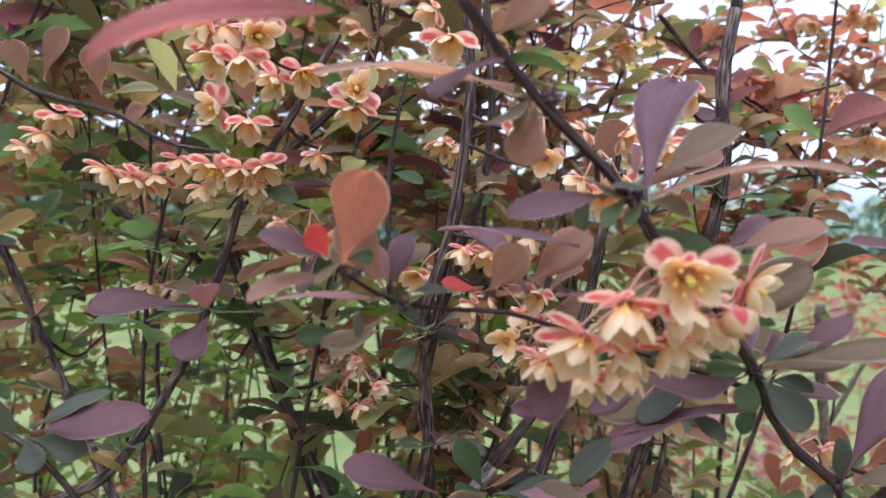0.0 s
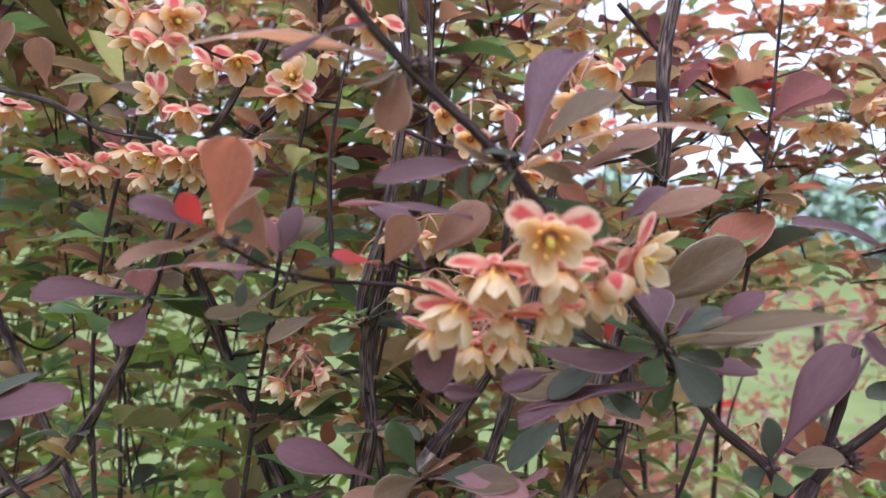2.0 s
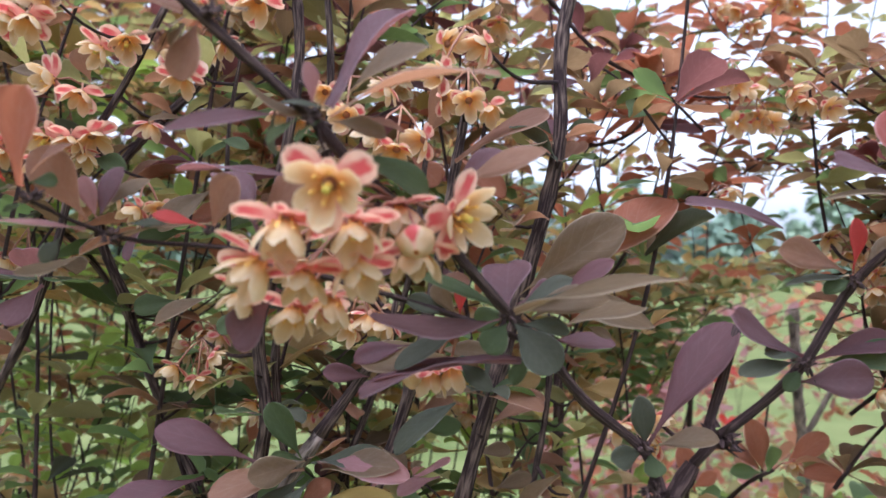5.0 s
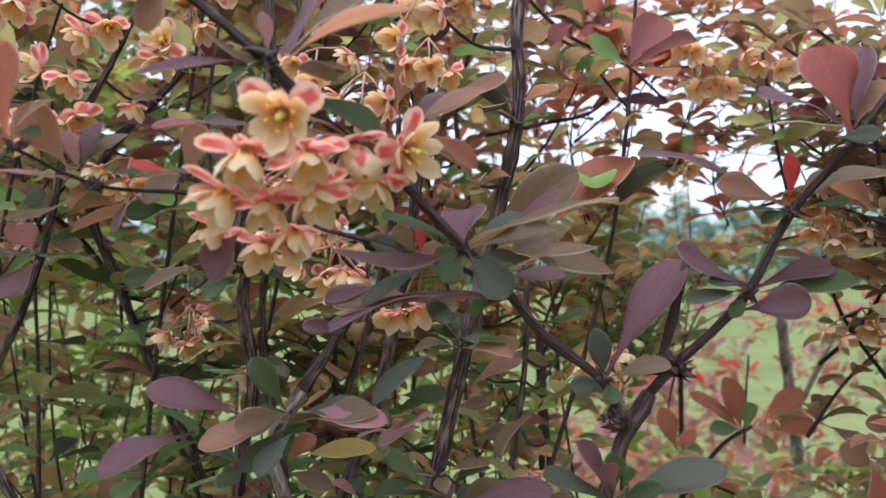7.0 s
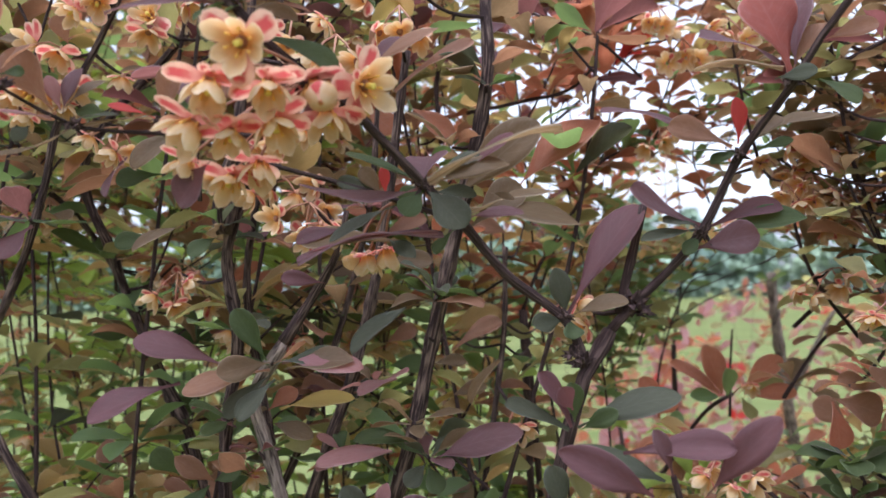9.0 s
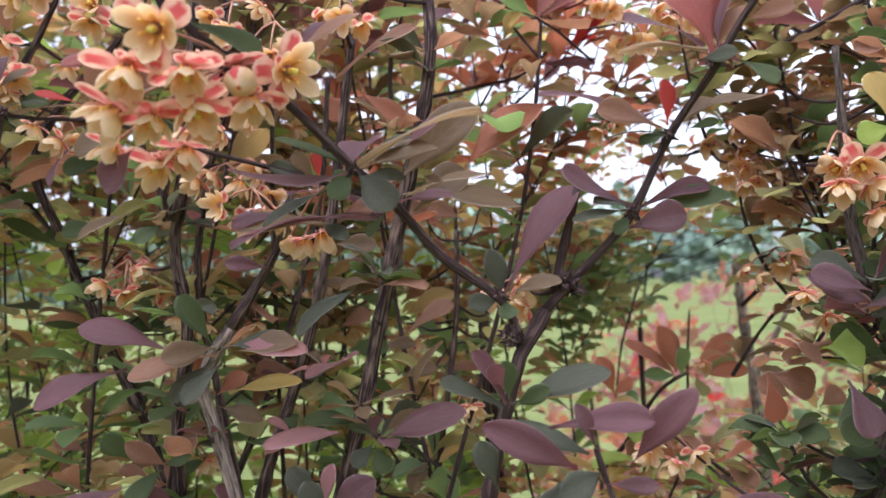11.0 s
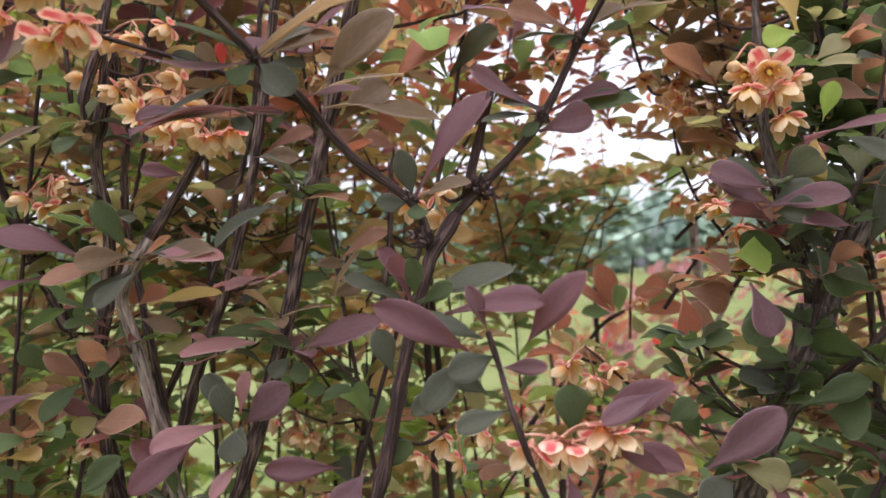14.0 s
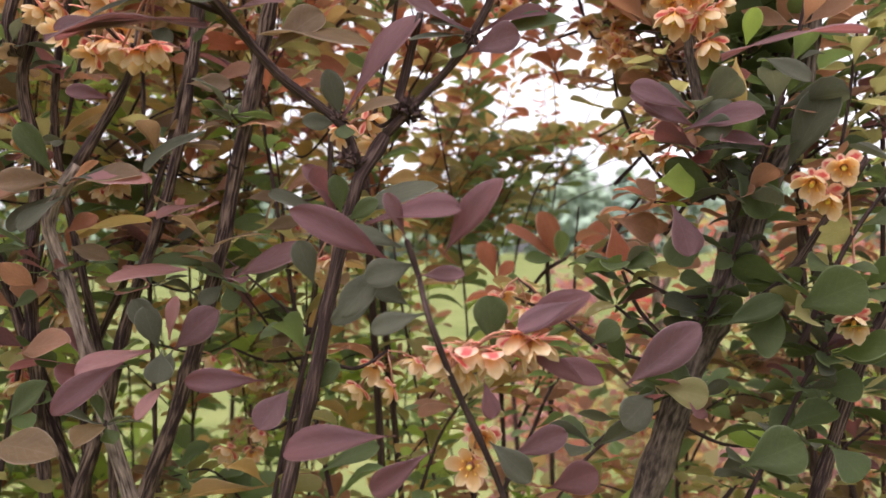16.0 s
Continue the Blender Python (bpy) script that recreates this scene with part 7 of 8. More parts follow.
bud_scales(hero, (0.0155, 0.1150, 0.8211), 0.00149)
bud_scales(hero, (-0.0134, 0.1200, 0.7941), 0.00135)
bud_scales(hero, (-0.0060, 0.1310, 0.7890), 0.00135)
bud_scales(hero, (0.0088, 0.1360, 0.7909), 0.00122)
bud_scales(hero, (0.0390, 0.1300, 0.7948), 0.00135)
leafy(flower_twig, .0009, .0005, 0.02, 0.009, (umber, olive, rust), (0.2160, 0.2400, 0.7352), (0.2033, 0.2400, 0.7524), (0.1953, 0.2400, 0.7713), (0.1873, 0.2400, 0.7903))
leafy(flower_twig, .0009, .0005, 0.018, 0.008, (umber, rust, olive), (0.1981, 0.2600, 0.7371), (0.1845, 0.2600, 0.7577), (0.1789, 0.2600, 0.7781), (0.1805, 0.2600, 0.8004))
leafy(flower_twig, .0009, .0005, 0.017, 0.009, (umber, olive, green), (0.1925, 0.2500, 0.7209), (0.2047, 0.2500, 0.7382), (0.2129, 0.2500, 0.7555), (0.2194, 0.2500, 0.7787))
leafy(flower_twig, .0009, .0005, 0.017, 0.008, (umber, rust, plum), (0.1756, 0.2700, 0.7153), (0.1887, 0.2700, 0.7339), (0.2016, 0.2700, 0.7462))
cluster(flower_twig, (0.1855, 0.2500, 0.7543), 4)
leafy(far_green, .0012, .0005, 0.0169, 0.0048, (green, olive, amber, olive), (0.1176, 0.4600, 0.7189), (0.1327, 0.4600, 0.7575), (0.1545, 0.4600, 0.7782), (0.1760, 0.4600, 0.7847))
leafy(far_green, .0012, .0005, 0.0169, 0.0048, (green, olive, green, coral), (0.1374, 0.4400, 0.7116), (0.1519, 0.4400, 0.7485), (0.1694, 0.4400, 0.7684), (0.2001, 0.4400, 0.7744))
leafy(far_green, .0012, .0005, 0.0169, 0.0048, (green, olive, green), (0.1659, 0.4800, 0.7176), (0.1777, 0.4800, 0.7469), (0.1930, 0.4800, 0.7650), (0.2225, 0.4800, 0.7642))
leafy(far_green, .0010, .0005, 0.0169, 0.0056, (coral, amber, olive), (0.1861, 0.4800, 0.7836), (0.2084, 0.4800, 0.7904), (0.2344, 0.4800, 0.7935), (0.2602, 0.4800, 0.7891))
leafy(far_green, .0010, .0005, 0.0169, 0.0056, (amber, olive, coral), (0.1046, 0.4500, 0.7574), (0.1193, 0.4500, 0.7916), (0.1307, 0.4500, 0.8295), (0.1351, 0.4500, 0.8640))
leaf(trunk_r, (0.1888, 0.2500, 0.7098), (0.1775, 0.2500, 0.7164), 0.0091, 16, rust, 0.05)
leaf(trunk_r, (0.1975, 0.2500, 0.7231), (0.1860, 0.2500, 0.7241), 0.0061, 16, rust, 0.05)
leaf(trunk_r, (0.1929, 0.2400, 0.7085), (0.2003, 0.2400, 0.7137), 0.0073, 16, rust, 0.05)
leaf(stem_b, (-0.0317, 0.2500, 0.7995), (-0.0457, 0.2500, 0.7931), 0.0062, 35, coral, 0.05)
leaf(stem_b, (-0.0293, 0.2500, 0.7821), (-0.0298, 0.2500, 0.7937), 0.0077, 16, coral, 0.05)
leaf(stem_b, (-0.0358, 0.2550, 0.7882), (-0.0196, 0.2500, 0.7795), 0.0076, 22, gold, 0.05)
leaf(stem_b, (-0.0438, 0.2550, 0.7990), (-0.0296, 0.2500, 0.8025), 0.0062, 27, coral, 0.05)
leaf(stem_e, (0.0217, 0.2500, 0.7852), (0.0312, 0.2500, 0.7852), 0.0048, 16, coral, 0.05)
leaf(stem_e, (0.0054, 0.2500, 0.7868), (0.0150, 0.2500, 0.7899), 0.0056, 16, umber, 0.05)
leaf(stem_e, (0.0458, 0.2500, 0.8217), (0.0620, 0.2500, 0.8088), 0.0083, 22, coral, 0.05)
leaf(stem_e, (0.0305, 0.2500, 0.8218), (0.0407, 0.2500, 0.8124), 0.0092, 16, coral, 0.05)
leaf(stem_e, (0.0336, 0.2500, 0.7743), (0.0513, 0.2500, 0.7820), 0.0077, 33, rust, 0.05)
leaf(stem_e, (0.0242, 0.2600, 0.7993), (0.0325, 0.2600, 0.7916), 0.0075, 16, lime, 0.05)
leaf(stem_b, (-0.0409, 0.2400, 0.7634), (-0.0335, 0.2400, 0.7651), 0.0078, 16, coral, 0.05)
leaf(stem_b, (-0.0573, 0.2600, 0.8080), (-0.0486, 0.2600, 0.8023), 0.0085, 16, gold, 0.05)
leaf(stem_b, (-0.0496, 0.2600, 0.8163), (-0.0464, 0.2600, 0.8076), 0.0063, 16, lime, 0.05)
leaf(stem_d, (0.0554, 0.2600, 0.7855), (0.0676, 0.2600, 0.7768), 0.0074, 16, rust, 0.05)
leaf(stem_d, (0.0800, 0.2600, 0.7763), (0.0677, 0.2600, 0.7809), 0.0074, 16, rust, 0.05)
leaf(stem_e, (0.0110, 0.2600, 0.7663), (0.0257, 0.2600, 0.7637), 0.0075, 16, umber, 0.05)
leaf(stem_e, (0.0161, 0.2600, 0.7599), (0.0194, 0.2600, 0.7650), 0.0083, 16, gold, 0.05)
leaf(stem_b, (-0.0167, 0.2600, 0.7568), (-0.0370, 0.2600, 0.7606), 0.0083, 34, gold, 0.05)
leaf(stem_b, (-0.0354, 0.2450, 0.7093), (-0.0501, 0.2450, 0.7124), 0.0060, 16, gold, 0.05)
leaf(stem_b, (-0.0532, 0.2450, 0.7000), (-0.0629, 0.2450, 0.7064), 0.0082, 16, rust, 0.05)
leaf(stem_b, (-0.0506, 0.2500, 0.7132), (-0.0607, 0.2500, 0.7085), 0.0052, 16, lime, 0.05)
leaf(stem_b, (-0.0084, 0.2600, 0.7567), (-0.0073, 0.2600, 0.7658), 0.0087, 16, coral, 0.05)
leaf(stem_e, (0.0360, 0.2500, 0.7391), (0.0471, 0.2500, 0.7442), 0.0063, 16, rust, 0.05)
leaf(stem_e, (0.0091, 0.2400, 0.7109), (-0.0024, 0.2400, 0.7146), 0.0049, 16, lime, 0.05)
leafy(back_red, .0010, .0006, 0.015, 0.01, (coral, rust, olive), (0.2000, 0.4000, 0.8302), (0.2162, 0.4000, 0.8684), (0.2269, 0.4000, 0.9035), (0.2290, 0.4000, 0.9416))
leafy(back_red, .0010, .0006, 0.015, 0.01, (rust, coral, plum), (0.1574, 0.4000, 0.8262), (0.1799, 0.4000, 0.8384), (0.2110, 0.4000, 0.8450), (0.2392, 0.4000, 0.8428))
leafy(back_red, .0010, .0006, 0.015, 0.01, (coral, rust, olive), (0.1312, 0.3800, 0.8849), (0.1500, 0.3800, 0.9020), (0.1770, 0.3800, 0.9108), (0.2039, 0.3800, 0.9167))
leafy(back_red, .0010, .0006, 0.016, 0.01, (rust, coral, olive), (0.2551, 0.4200, 0.8367), (0.2515, 0.4200, 0.8762), (0.2596, 0.4200, 0.9191), (0.2650, 0.4200, 0.9498))
leafy(back_red, .0010, .0006, 0.015, 0.01, (coral, coral, rust), (0.1400, 0.3900, 0.8505), (0.1508, 0.3900, 0.8678), (0.1559, 0.3900, 0.8880), (0.1690, 0.3900, 0.9312))
leafy(back_red, .0010, .0006, 0.015, 0.011, (rust, coral, olive), (0.1564, 0.3400, 0.8405), (0.1654, 0.3400, 0.8683), (0.1771, 0.3400, 0.8912), (0.1887, 0.3400, 0.9166))
leafy(flower_twig, .0010, .0006, 0.016, 0.009, (umber, olive, green), (0.3051, 0.3000, 0.7560), (0.2918, 0.3000, 0.7844), (0.2807, 0.3000, 0.8079), (0.2720, 0.3000, 0.8315))
leafy(flower_twig, .0010, .0006, 0.016, 0.009, (umber, rust, olive), (0.3355, 0.3200, 0.7729), (0.3214, 0.3200, 0.8030), (0.3072, 0.3200, 0.8332))
whorl(stem_a, (-0.0277, 0.2350, 0.7144), 4, 0.018, deep, umber)
whorl(stem_a, (-0.0510, 0.2320, 0.7698), 5, 0.02, deep, rust)
whorl(stem_a, (-0.0406, 0.2340, 0.7411), 4, 0.018, umber, rust)
whorl(stem_f, (0.0153, 0.2460, 0.7238), 4, 0.016, umber, rust)
whorl(stem_f, (0.0150, 0.2460, 0.7928), 5, 0.017, umber, coral)
whorl(stem_i, (-0.1124, 0.2360, 0.7478), 4, 0.018, deep, umber)
whorl(stem_i, (-0.1235, 0.2360, 0.7718), 5, 0.018, deep, rust)
whorl(stem_k, (-0.0480, 0.2440, 0.7449), 4, 0.018, deep, umber)
whorl(stem_k, (-0.0788, 0.2400, 0.7942), 5, 0.018, rust, umber)
whorl(stem_l, (0.0232, 0.2360, 0.7493), 4, 0.018, deep, umber)
whorl(stem_l, (0.0328, 0.2340, 0.7847), 5, 0.018, rust, purple)
thorn(far_post, (0.2606, 0.5100, 0.7352), (0.2544, 0.5100, 0.7393))
thorn(far_post, (0.2642, 0.5100, 0.7006), (0.2666, 0.5000, 0.7070))
thorn(far_post, (0.2824, 0.5100, 0.7095), (0.2871, 0.5100, 0.7067))
thorn(stem_a, (-0.0359, 0.2360, 0.7277), (-0.0375, 0.2320, 0.7317))
thorn(stem_i, (-0.1189, 0.2380, 0.7594), (-0.1213, 0.2360, 0.7579))
thorn(stem_d, (0.0566, 0.2060, 0.7419), (0.0548, 0.2030, 0.7436))
thorn(stem_b, (-0.0016, 0.2050, 0.7553), (-0.0022, 0.2000, 0.7567))
leafy(low_twig, .0009, .0005, 0.014, 0.008, (green, olive, rust), (0.1495, 0.2400, 0.6319), (0.1650, 0.2400, 0.6502), (0.1840, 0.2400, 0.6610), (0.1992, 0.2400, 0.6681))
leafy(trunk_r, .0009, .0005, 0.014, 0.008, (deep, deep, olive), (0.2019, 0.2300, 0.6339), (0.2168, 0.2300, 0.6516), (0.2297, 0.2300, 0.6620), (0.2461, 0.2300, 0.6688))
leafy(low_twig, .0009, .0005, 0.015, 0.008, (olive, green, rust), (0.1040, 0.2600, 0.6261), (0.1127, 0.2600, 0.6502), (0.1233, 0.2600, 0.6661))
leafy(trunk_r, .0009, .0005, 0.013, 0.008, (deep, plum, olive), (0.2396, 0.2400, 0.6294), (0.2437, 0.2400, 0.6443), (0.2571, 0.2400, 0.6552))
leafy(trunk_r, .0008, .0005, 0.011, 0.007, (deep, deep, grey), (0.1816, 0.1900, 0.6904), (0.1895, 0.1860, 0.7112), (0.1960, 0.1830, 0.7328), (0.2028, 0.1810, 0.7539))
leaf(hero, (0.0919, 0.1650, 0.7243), (0.1138, 0.1600, 0.7321), 0.0095, 59, grey, 0.05)
leaf(hero, (0.0907, 0.1650, 0.7243), (0.0836, 0.1620, 0.7370), 0.0060, 51, plum, 0.05)
leaf(hero, (0.0914, 0.1650, 0.7255), (0.0906, 0.1620, 0.7346), 0.0051, 16, deep, 0.05)
leaf(hero, (0.0901, 0.1650, 0.7237), (0.0760, 0.1600, 0.7308), 0.0066, 63, grey, 0.05)
leaf(hero, (0.0925, 0.1650, 0.7237), (0.1002, 0.1600, 0.7284), 0.0044, 16, deep, 0.05)
leafy(stem_i, .0009, .0005, 0.02, 0.009, (lime, lime, deep), (-0.1984, 0.3600, 0.7666), (-0.1720, 0.3600, 0.7730), (-0.1429, 0.3600, 0.7794))
whorl(stem_k, (-0.0845, 0.3000, 0.7554), 5, 0.02, lime, lime, deep)
whorl(stem_h, (-0.1054, 0.3000, 0.7835), 5, 0.02, lime, umber)
whorl(stem_l, (0.0171, 0.3300, 0.7524), 5, 0.02, lime, deep)
whorl(stem_a, (-0.1232, 0.3000, 0.8195), 5, 0.02, lime, gold)
whorl(stem_a, (-0.1296, 0.3000, 0.7584), 5, 0.02, lime, deep)
whorl(stem_b, (-0.0134, 0.3000, 0.7506), 5, 0.02, coral, gold, lime)
whorl(stem_b, (0.0255, 0.3000, 0.7121), 5, 0.02, lime, deep)
leafy(flower_twig, .0010, .0006, 0.017, 0.008, (umber, olive, rust), (0.2424, 0.2800, 0.7761), (0.2229, 0.2800, 0.8009), (0.2051, 0.2800, 0.8238), (0.1872, 0.2800, 0.8492))
leafy(flower_twig, .0010, .0006, 0.017, 0.008, (umber, rust, olive), (0.2603, 0.2900, 0.8035), (0.2402, 0.2900, 0.8294), (0.2239, 0.2900, 0.8509), (0.2161, 0.2900, 0.8698))
leafy(flower_twig, .0009, .0005, 0.016, 0.008, (rust, umber, olive), (0.2014, 0.3000, 0.7803), (0.1914, 0.3000, 0.8066), (0.1813, 0.3000, 0.8331), (0.1757, 0.3000, 0.8597))
leafy(flower_twig, .0009, .0005, 0.016, 0.009, (olive, umber, green), (0.2445, 0.2700, 0.8274), (0.2332, 0.2700, 0.8429), (0.2239, 0.2700, 0.8585))
cluster(flower_twig, (0.2093, 0.2700, 0.8207), 3)
cluster(flower_twig, (0.2246, 0.2700, 0.8030), 3)
leafy(flower_twig, .0009, .0005, 0.019, 0.008, (umber, olive, green), (0.2356, 0.2600, 0.7845), (0.2073, 0.2600, 0.7960), (0.1845, 0.2600, 0.8093), (0.1636, 0.2600, 0.8247))
leafy(flower_twig, .0009, .0005, 0.019, 0.008, (umber, rust, olive), (0.2437, 0.2700, 0.8232), (0.2142, 0.2700, 0.8354), (0.1899, 0.2700, 0.8410), (0.1660, 0.2700, 0.8575))
leafy(flower_twig, .0009, .0005, 0.018, 0.008, (olive, umber, rust), (0.2342, 0.3000, 0.7676), (0.2314, 0.3000, 0.7930), (0.2376, 0.3000, 0.8205), (0.2439, 0.3000, 0.8481))
leafy(sky_twig, .0009, .0005, 0.017, 0.008, (green, coral, olive), (0.1733, 0.3400, 0.7941), (0.1667, 0.3400, 0.8156), (0.1706, 0.3400, 0.8393), (0.1639, 0.3400, 0.8611))
leafy(flower_twig, .0009, .0005, 0.018, 0.008, (rust, umber, olive), (0.2092, 0.3200, 0.7873), (0.2226, 0.3200, 0.8113), (0.2290, 0.3200, 0.8358), (0.2259, 0.3200, 0.8636))
leafy(trunk_r, .0009, .0005, 0.019, 0.008, (deep, olive, rust), (0.2511, 0.2500, 0.7194), (0.2458, 0.2500, 0.7429), (0.2484, 0.2500, 0.7663), (0.2451, 0.2500, 0.7898))
leafy(trunk_r, .0009, .0005, 0.019, 0.008, (deep, olive, plum), (0.2790, 0.2600, 0.7229), (0.2695, 0.2600, 0.7474), (0.2660, 0.2600, 0.7719), (0.2708, 0.2600, 0.7981))
leafy(trunk_r, .0009, .0005, 0.018, 0.008, (plum, deep, olive), (0.2311, 0.2400, 0.7404), (0.2502, 0.2400, 0.7530), (0.2672, 0.2400, 0.7563))
leafy(far_green, .0010, .0005, 0.0221, 0.0048, (coral, olive, amber, green), (0.1139, 0.4200, 0.7255), (0.1246, 0.4200, 0.7641), (0.1352, 0.4200, 0.7962), (0.1456, 0.4200, 0.8218))
leafy(far_green, .0010, .0005, 0.0208, 0.0048, (olive, green, coral), (0.1310, 0.4400, 0.7253), (0.1522, 0.4400, 0.7587), (0.1697, 0.4400, 0.7786), (0.1901, 0.4400, 0.7815))
leafy(far_green, .0010, .0005, 0.0195, 0.0048, (green, olive, coral), (0.1743, 0.4600, 0.7210), (0.1859, 0.4600, 0.7561), (0.2075, 0.4600, 0.7697), (0.2326, 0.4600, 0.7797))


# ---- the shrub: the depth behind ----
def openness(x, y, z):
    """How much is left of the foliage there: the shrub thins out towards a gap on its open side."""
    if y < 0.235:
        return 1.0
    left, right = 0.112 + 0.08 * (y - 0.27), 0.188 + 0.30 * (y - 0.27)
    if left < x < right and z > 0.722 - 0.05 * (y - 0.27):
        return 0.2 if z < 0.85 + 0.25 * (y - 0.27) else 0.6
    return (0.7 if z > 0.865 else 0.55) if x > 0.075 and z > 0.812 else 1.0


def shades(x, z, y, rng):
    """Light coming through is put into the leaf colours: red and rust at the top, green and olive in the shrub's depth,
    brightened there with lime, gold and amber.
    """
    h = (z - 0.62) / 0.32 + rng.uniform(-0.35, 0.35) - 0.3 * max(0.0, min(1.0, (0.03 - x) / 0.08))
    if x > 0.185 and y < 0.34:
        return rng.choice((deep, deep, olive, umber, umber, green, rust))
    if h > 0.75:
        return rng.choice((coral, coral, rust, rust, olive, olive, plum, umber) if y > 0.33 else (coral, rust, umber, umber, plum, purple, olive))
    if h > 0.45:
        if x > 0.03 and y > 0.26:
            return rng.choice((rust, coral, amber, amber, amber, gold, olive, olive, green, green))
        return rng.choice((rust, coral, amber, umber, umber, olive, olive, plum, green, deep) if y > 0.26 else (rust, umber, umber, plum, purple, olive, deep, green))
    # lime, gold and amber brighten the dim middle by colour alone
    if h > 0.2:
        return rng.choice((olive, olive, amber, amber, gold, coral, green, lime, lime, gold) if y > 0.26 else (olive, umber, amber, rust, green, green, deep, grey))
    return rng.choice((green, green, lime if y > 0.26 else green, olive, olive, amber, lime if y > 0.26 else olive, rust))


def grown(x, y, top, seed, lean=0.24, thick=0.0009, dense=1.0, lowest=0.56, twigs=4, single=True):
    rng = random.Random(seed)
    owner = branch(x + rng.uniform(-0.05, 0.05), y + rng.uniform(-0.03, 0.05))
    lx, ly = rng.uniform(-lean, lean), rng.uniform(-lean, lean) * 0.6
    pts = [(owner.location.x, owner.location.y, -0.01)]
    steps = 6
    for k in range(steps):
        z = 0.3 + (top - 0.3) * k / (steps - 1)
        pts.append((x + lx * (z - 0.75) + rng.uniform(-0.012, 0.012), y + ly * (z - 0.75) + rng.uniform(-0.010, 0.010), z))
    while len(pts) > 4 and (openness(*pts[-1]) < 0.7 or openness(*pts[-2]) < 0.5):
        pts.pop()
    stem(owner, thick, thick * 0.45, *pts)
    path = [p for p in STEM_POINTS[owner.name] if p.z > lowest] or STEM_POINTS[owner.name][-6:]
    places, run = [], 0
    for a, b in zip(path, path[1:]):
        run += (b - a).length
        if run > 0.020:
            run = 0
            places.append(b)
    for k in range(twigs):
        start = rng.choice(path)
        d = Vector((rng.uniform(-1, 1), rng.uniform(-0.7, 0.7), rng.uniform(0.3, 1.0))).normalized()
        if y < 0.28:
            d.y = abs(d.y)
        long = rng.uniform(0.04, 0.11)
        end = start + d * long + Vector((0, 0, -0.01))
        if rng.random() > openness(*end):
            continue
        stem(owner, thick * 0.5, thick * 0.25, start, start + d * long * 0.5 + Vector((0, 0, 0.006)), end)
        places += [start.lerp(end, f) for f in (0.3, 0.5, 0.7, 0.85, 1.0)]
    pieces = []
    for p in places:
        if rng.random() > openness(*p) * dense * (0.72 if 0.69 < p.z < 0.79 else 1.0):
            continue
        q = p + Vector((rng.uniform(-0.003, 0.003), rng.uniform(-0.003, 0.003), 0.001))
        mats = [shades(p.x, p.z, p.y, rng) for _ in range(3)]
        count, size = rng.choice((4, 5, 6)), rng.uniform(0.015, 0.025) * (1.12 if p.x < 0.03 and p.z > 0.8 else 1.0)
        turn = rng.random() * 6.28
        for k in range(count):
            a = turn + k * 2.4 + rng.uniform(-0.3, 0.3)
            d = Vector((math.cos(a), math.sin(a), rng.uniform(-0.3, 0.75))).normalized()
            long = size * rng.uniform(0.6, 1.15)
            nrm = Vector((rng.uniform(-0.5, 0.5), rng.uniform(-0.5, 0.5), 1))
            nrm = (nrm - d * nrm.dot(d)).normalized()
            m = Matrix((d * long, nrm.cross(d) * long * rng.uniform(0.36, 0.52), nrm * long)).transposed().to_4x4()
            m.translation = q + d * 0.0008
            me = leaf_mesh(mats[k % 3], rng.randrange(4), rng.choice((-0.06, 0.03, 0.06, 0.1)), False)
            if single:
                part("leaf", me, None, owner, m=m)
            else:
                pieces.append((me, m))
        if rng.random() < 0.15:
            node = q + Vector((rng.uniform(-0.003, 0.003), rng.uniform(-0.003, 0.003), -0.001))
            for j in range(rng.choice((2, 3, 4))):
                way = Vector((rng.uniform(-0.6, 0.6), rng.uniform(-0.6, 0.6), -1)).normalized()
                f = node + way * rng.uniform(0.006, 0.011)
                size, spin = rng.uniform(0.75, 0.9), rng.random() * 6
                stalk = tube("flower_stalk", [node, f], lambda s: 0.00025, 4, stalk_red)
                if single:
                    far_flower(owner, f, way, size, spin)
                    part("flower_stalk", stalk, None, owner)
                else:
                    m = aim(f, way, size, spin)
                    pieces += [(me, m) for me in SHAPES[int(spin * 7) % 3]] + [(stalk, Matrix.Identity(4))]
    if pieces:
        merged(owner, pieces)
    return owner


plan = random.Random(21)
ROWS = ((0.245, -0.20, 0.10, 8), (0.295, -0.24, 0.115, 10), (0.35, -0.29, 0.125, 11), (0.41, -0.35, 0.125, 12), (0.48, -0.42, 0.13, 13))
for row, (y, x0, x1, count) in enumerate(ROWS):
    for k in range(count):
        x = x0 + (x1 - x0) * (k + plan.uniform(0.2, 0.8)) / count
        grown(x, y + plan.uniform(-0.025, 0.03), 0.89 + 0.3 * (y - 0.2) + plan.uniform(-0.04, 0.08), 100 + row * 20 + k, thick=0.0009 if row < 1 else 0.0006, twigs=5, dense=(0.95, 0.85, 0.78, 0.7, 0.7)[row], single=row < 1)
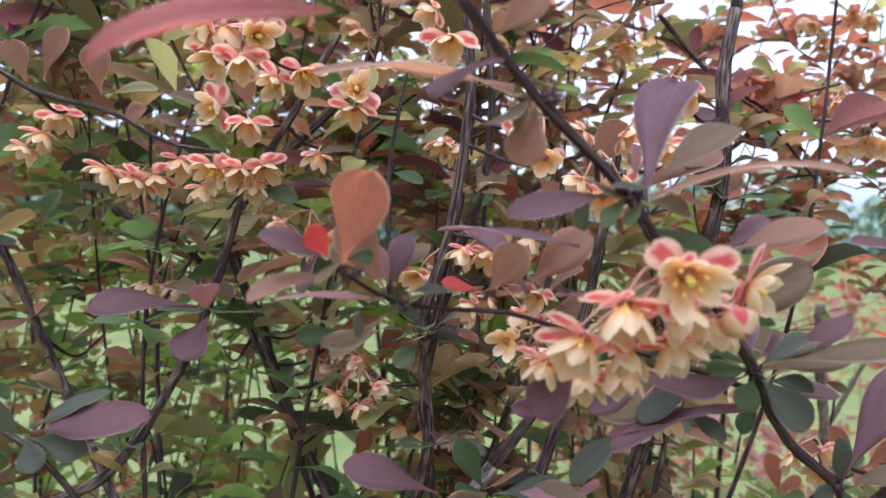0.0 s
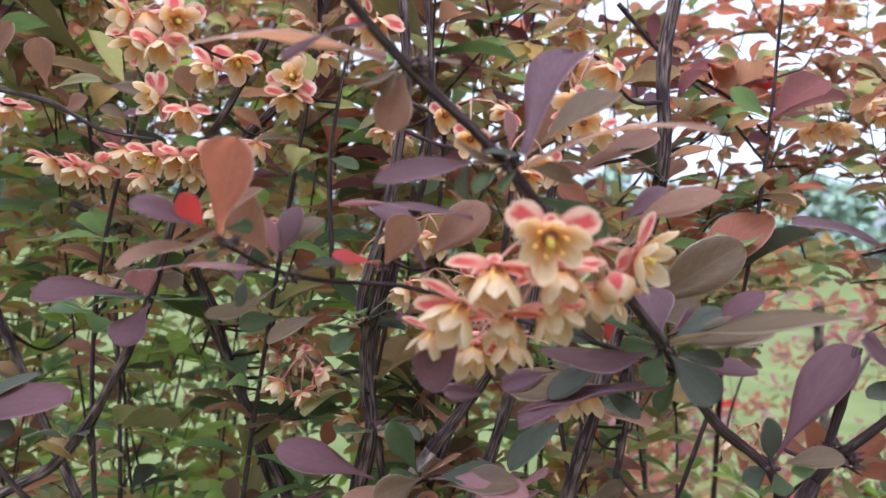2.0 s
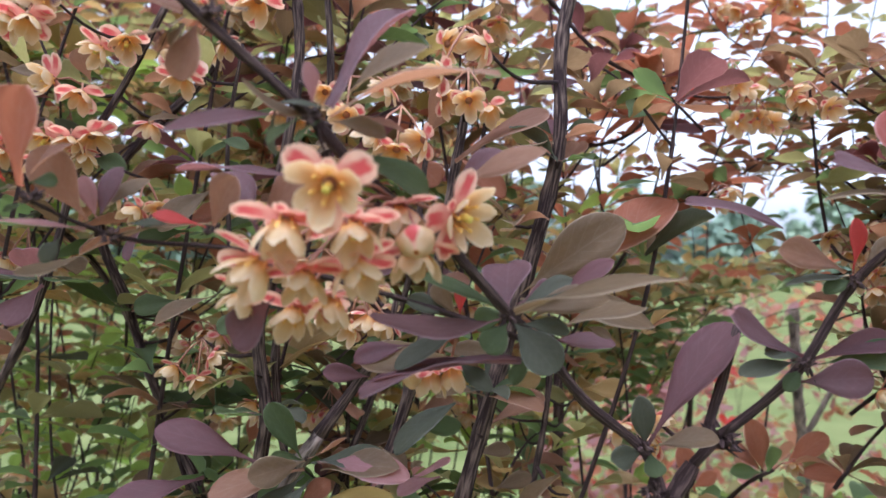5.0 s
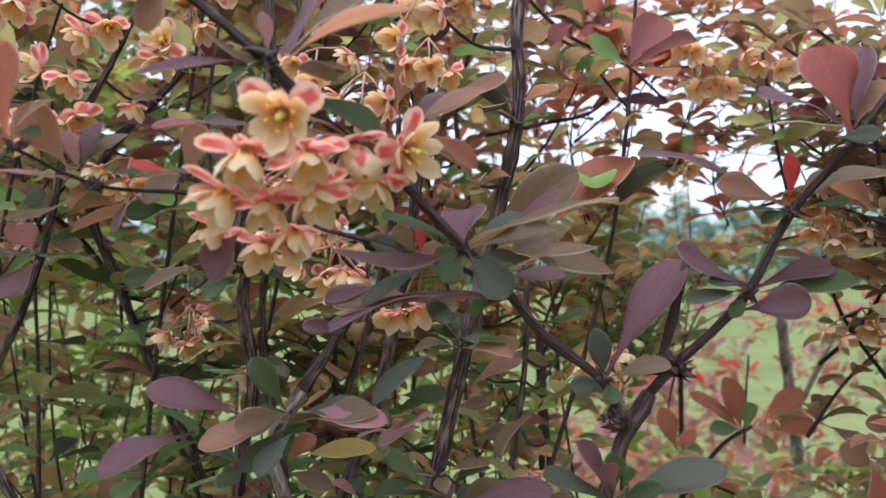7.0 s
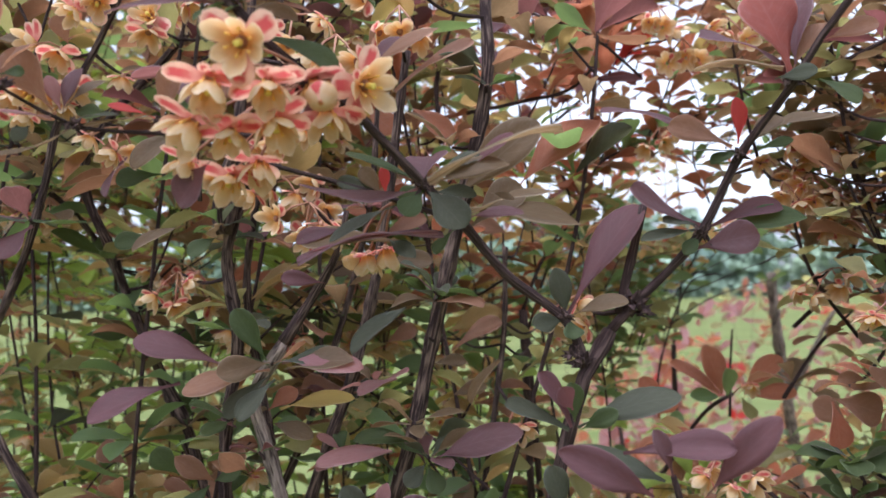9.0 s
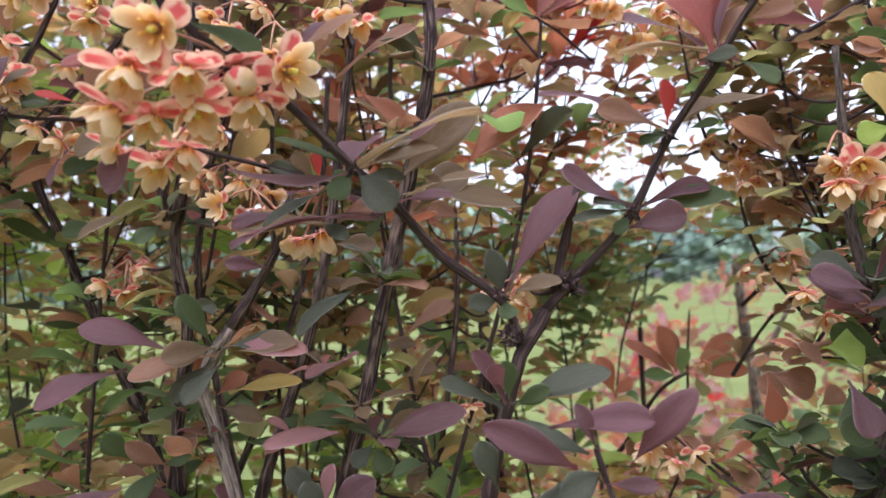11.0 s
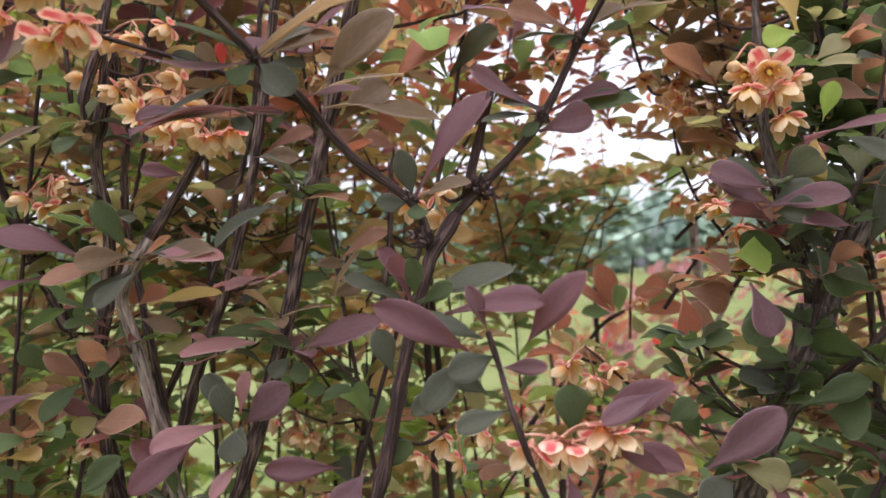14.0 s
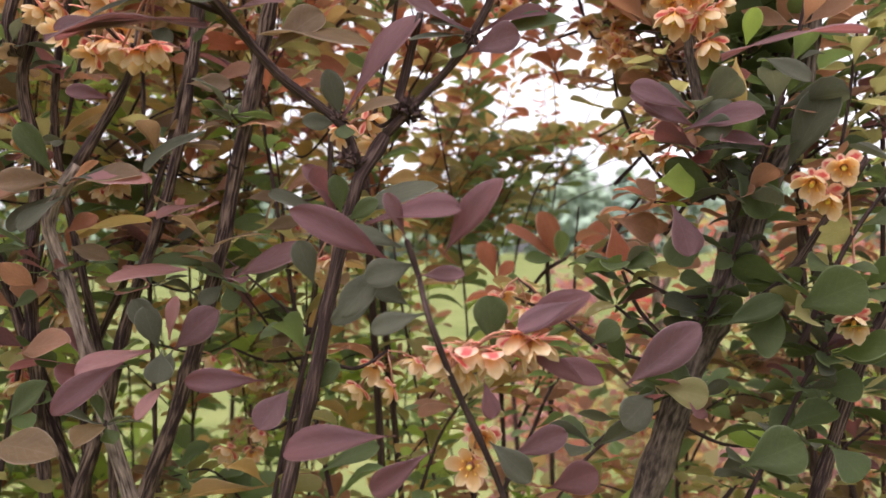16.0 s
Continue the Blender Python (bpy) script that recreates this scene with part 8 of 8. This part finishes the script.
OPEN_SIDE = ((0.245, 0.25, 1.0, 0.9), (0.29, 0.27, 1.0, 0.9), (0.34, 0.33, 1.05, 0.8), (0.20, 0.31, 0.660, 1.3), (0.28, 0.33, 0.670, 1.3), (0.23, 0.36, 0.665, 1.3),
             (0.27, 0.40, 0.680, 1.3), (0.31, 0.42, 1.05, 0.9), (0.32, 0.28, 1.0, 1.0), (0.37, 0.36, 1.0, 1.0), (0.26, 0.22, 1.0, 1.0), (0.36, 0.45, 1.05, 1.0))
for k, (x, y, top, dense) in enumerate(OPEN_SIDE):
    grown(x, y, top, 300 + k, 0.12, 0.0010, dense, single=k < 1)


def foliage(name, label, mats, region, count, size, seed, clumped=-1.0, patch=3.1):
    """The leaves of a shrub too deep in to tell apart."""
    rng = random.Random(seed)
    (x0, x1), (y0, y1), (z0, z1) = region
    owner = new(name)
    owner.location = ((x0 + x1) / 2, (y0 + y1) / 2, 0)
    tagged(owner, label, "shrub", kind="stuff")
    for mat, share in mats:
        verts, faces, uvs = [], [], []
        for _ in range(int(count * share / 4)):
            p = Vector((rng.uniform(x0, x1), rng.uniform(y0, y1), rng.uniform(z0, z1)))
            # rounded, lumpy outline
            u = Vector(((p.x - (x0 + x1) / 2) / (x1 - x0) * 2, (p.y - (y0 + y1) / 2) / (y1 - y0) * 2, (p.z - z0) / (z1 - z0)))
            lump = 0.16 * noise.noise(p * 5)
            if (abs(u.x) ** 3 + abs(u.y) ** 3) ** (1 / 3) > 1 + lump or u.z > 0.97 - 0.35 * abs(u.x) ** 4 - 0.25 * abs(u.y) ** 3 + lump * 0.6:
                continue
            if noise.noise(p * patch + Vector((0, 0, seed))) < clumped:
                continue
            for _ in range(4):
                d = Vector((rng.uniform(-1, 1), rng.uniform(-1, 1), rng.uniform(-0.4, 0.9))).normalized()
                s = size * rng.uniform(0.6, 1.2)
                e = d.cross(Vector((rng.uniform(-0.6, 0.6), rng.uniform(-0.6, 0.6), 1))).normalized() * s * 0.24
                up = e.cross(d).normalized() * s * 0.05
                first = len(verts)
                verts.extend((p, p + d * s * 0.55 + e, p + d * s + up * 0, p + d * s * 0.55 - e, p + d * s * 0.6 - up, p + d * s * 0.87 + e * 0.8, p + d * s * 0.87 - e * 0.8))
                uvs.extend(((0.5, 0), (0.9, 0.55), (0.5, 1), (0.1, 0.55), (0.5, 0.6), (0.8, 0.87), (0.2, 0.87)))
                faces.extend(((first, first + 4, first + 1), (first, first + 3, first + 4), (first + 4, first + 5, first + 1), (first + 4, first + 2, first + 5),
                              (first + 4, first + 6, first + 2), (first + 4, first + 3, first + 6)))
        part("leaves", mesh_of("leaves", verts, faces, uvs, mat), None, owner, m=Matrix.Identity(4))
    for k in range(int((x1 - x0) * 8) + 3):
        x, y = rng.uniform(x0, x1), rng.uniform(y0, y1)
        part("stem", tube("stem", glide([(x, y, -0.01), (x + rng.uniform(-0.05, 0.05), y, z1 * 0.5), (x + rng.uniform(-0.1, 0.1), y, z1 * 0.95)], 0.03), lambda s: 0.0022 * (1.1 - s), 6, bark, 0.05), None, owner)
    return owner


# the lime share stands in for lit leaves and light leaking into the depth
foliage("barberry_thicket", "dense green and rust leaves deep inside the shrub", ((green, 0.27), (olive, 0.27), (amber, 0.14), (rust, 0.04), (coral, 0.06), (lime, 0.22)),
        ((-1.05, 0.16), (0.54, 0.80), (0.15, 0.96)), 10000, 0.024, 41)
foliage("barberry_hedge", "red and pink barberry bush standing on the lawn behind", ((coral, 0.26), (scarlet, 0.03), (pink, 0.34), (rust, 0.19), (olive, 0.18)),
        ((0.16, 1.6), (0.75, 1.75), (0.1, 0.77)), 26000, 0.030, 43, -0.03, 3.0)
foliage("barberry_hedge", "low salmon and olive barberry growth at the edge of the lawn", ((coral, 0.12), (pink, 0.14), (rust, 0.22), (olive, 0.34), (amber, 0.18)),
        ((0.13, 0.75), (0.50, 0.78), (0.1, 0.675)), 8000, 0.024, 47, -0.05)
foliage("barberry_thicket", "leafy rust and plum tops at the back of the shrub", ((rust, 0.30), (plum, 0.16), (coral, 0.18), (olive, 0.22), (green, 0.14)),
        ((-0.95, 0.15), (0.50, 0.68), (0.80, 1.06)), 5200, 0.023, 53)
foliage("barberry_thicket", "tall olive and brown growth at the closed end of the shrub", ((umber, 0.28), (olive, 0.30), (rust, 0.22), (green, 0.20)),
        ((-1.15, 0.02), (0.52, 0.82), (0.84, 1.24)), 8000, 0.026, 59)
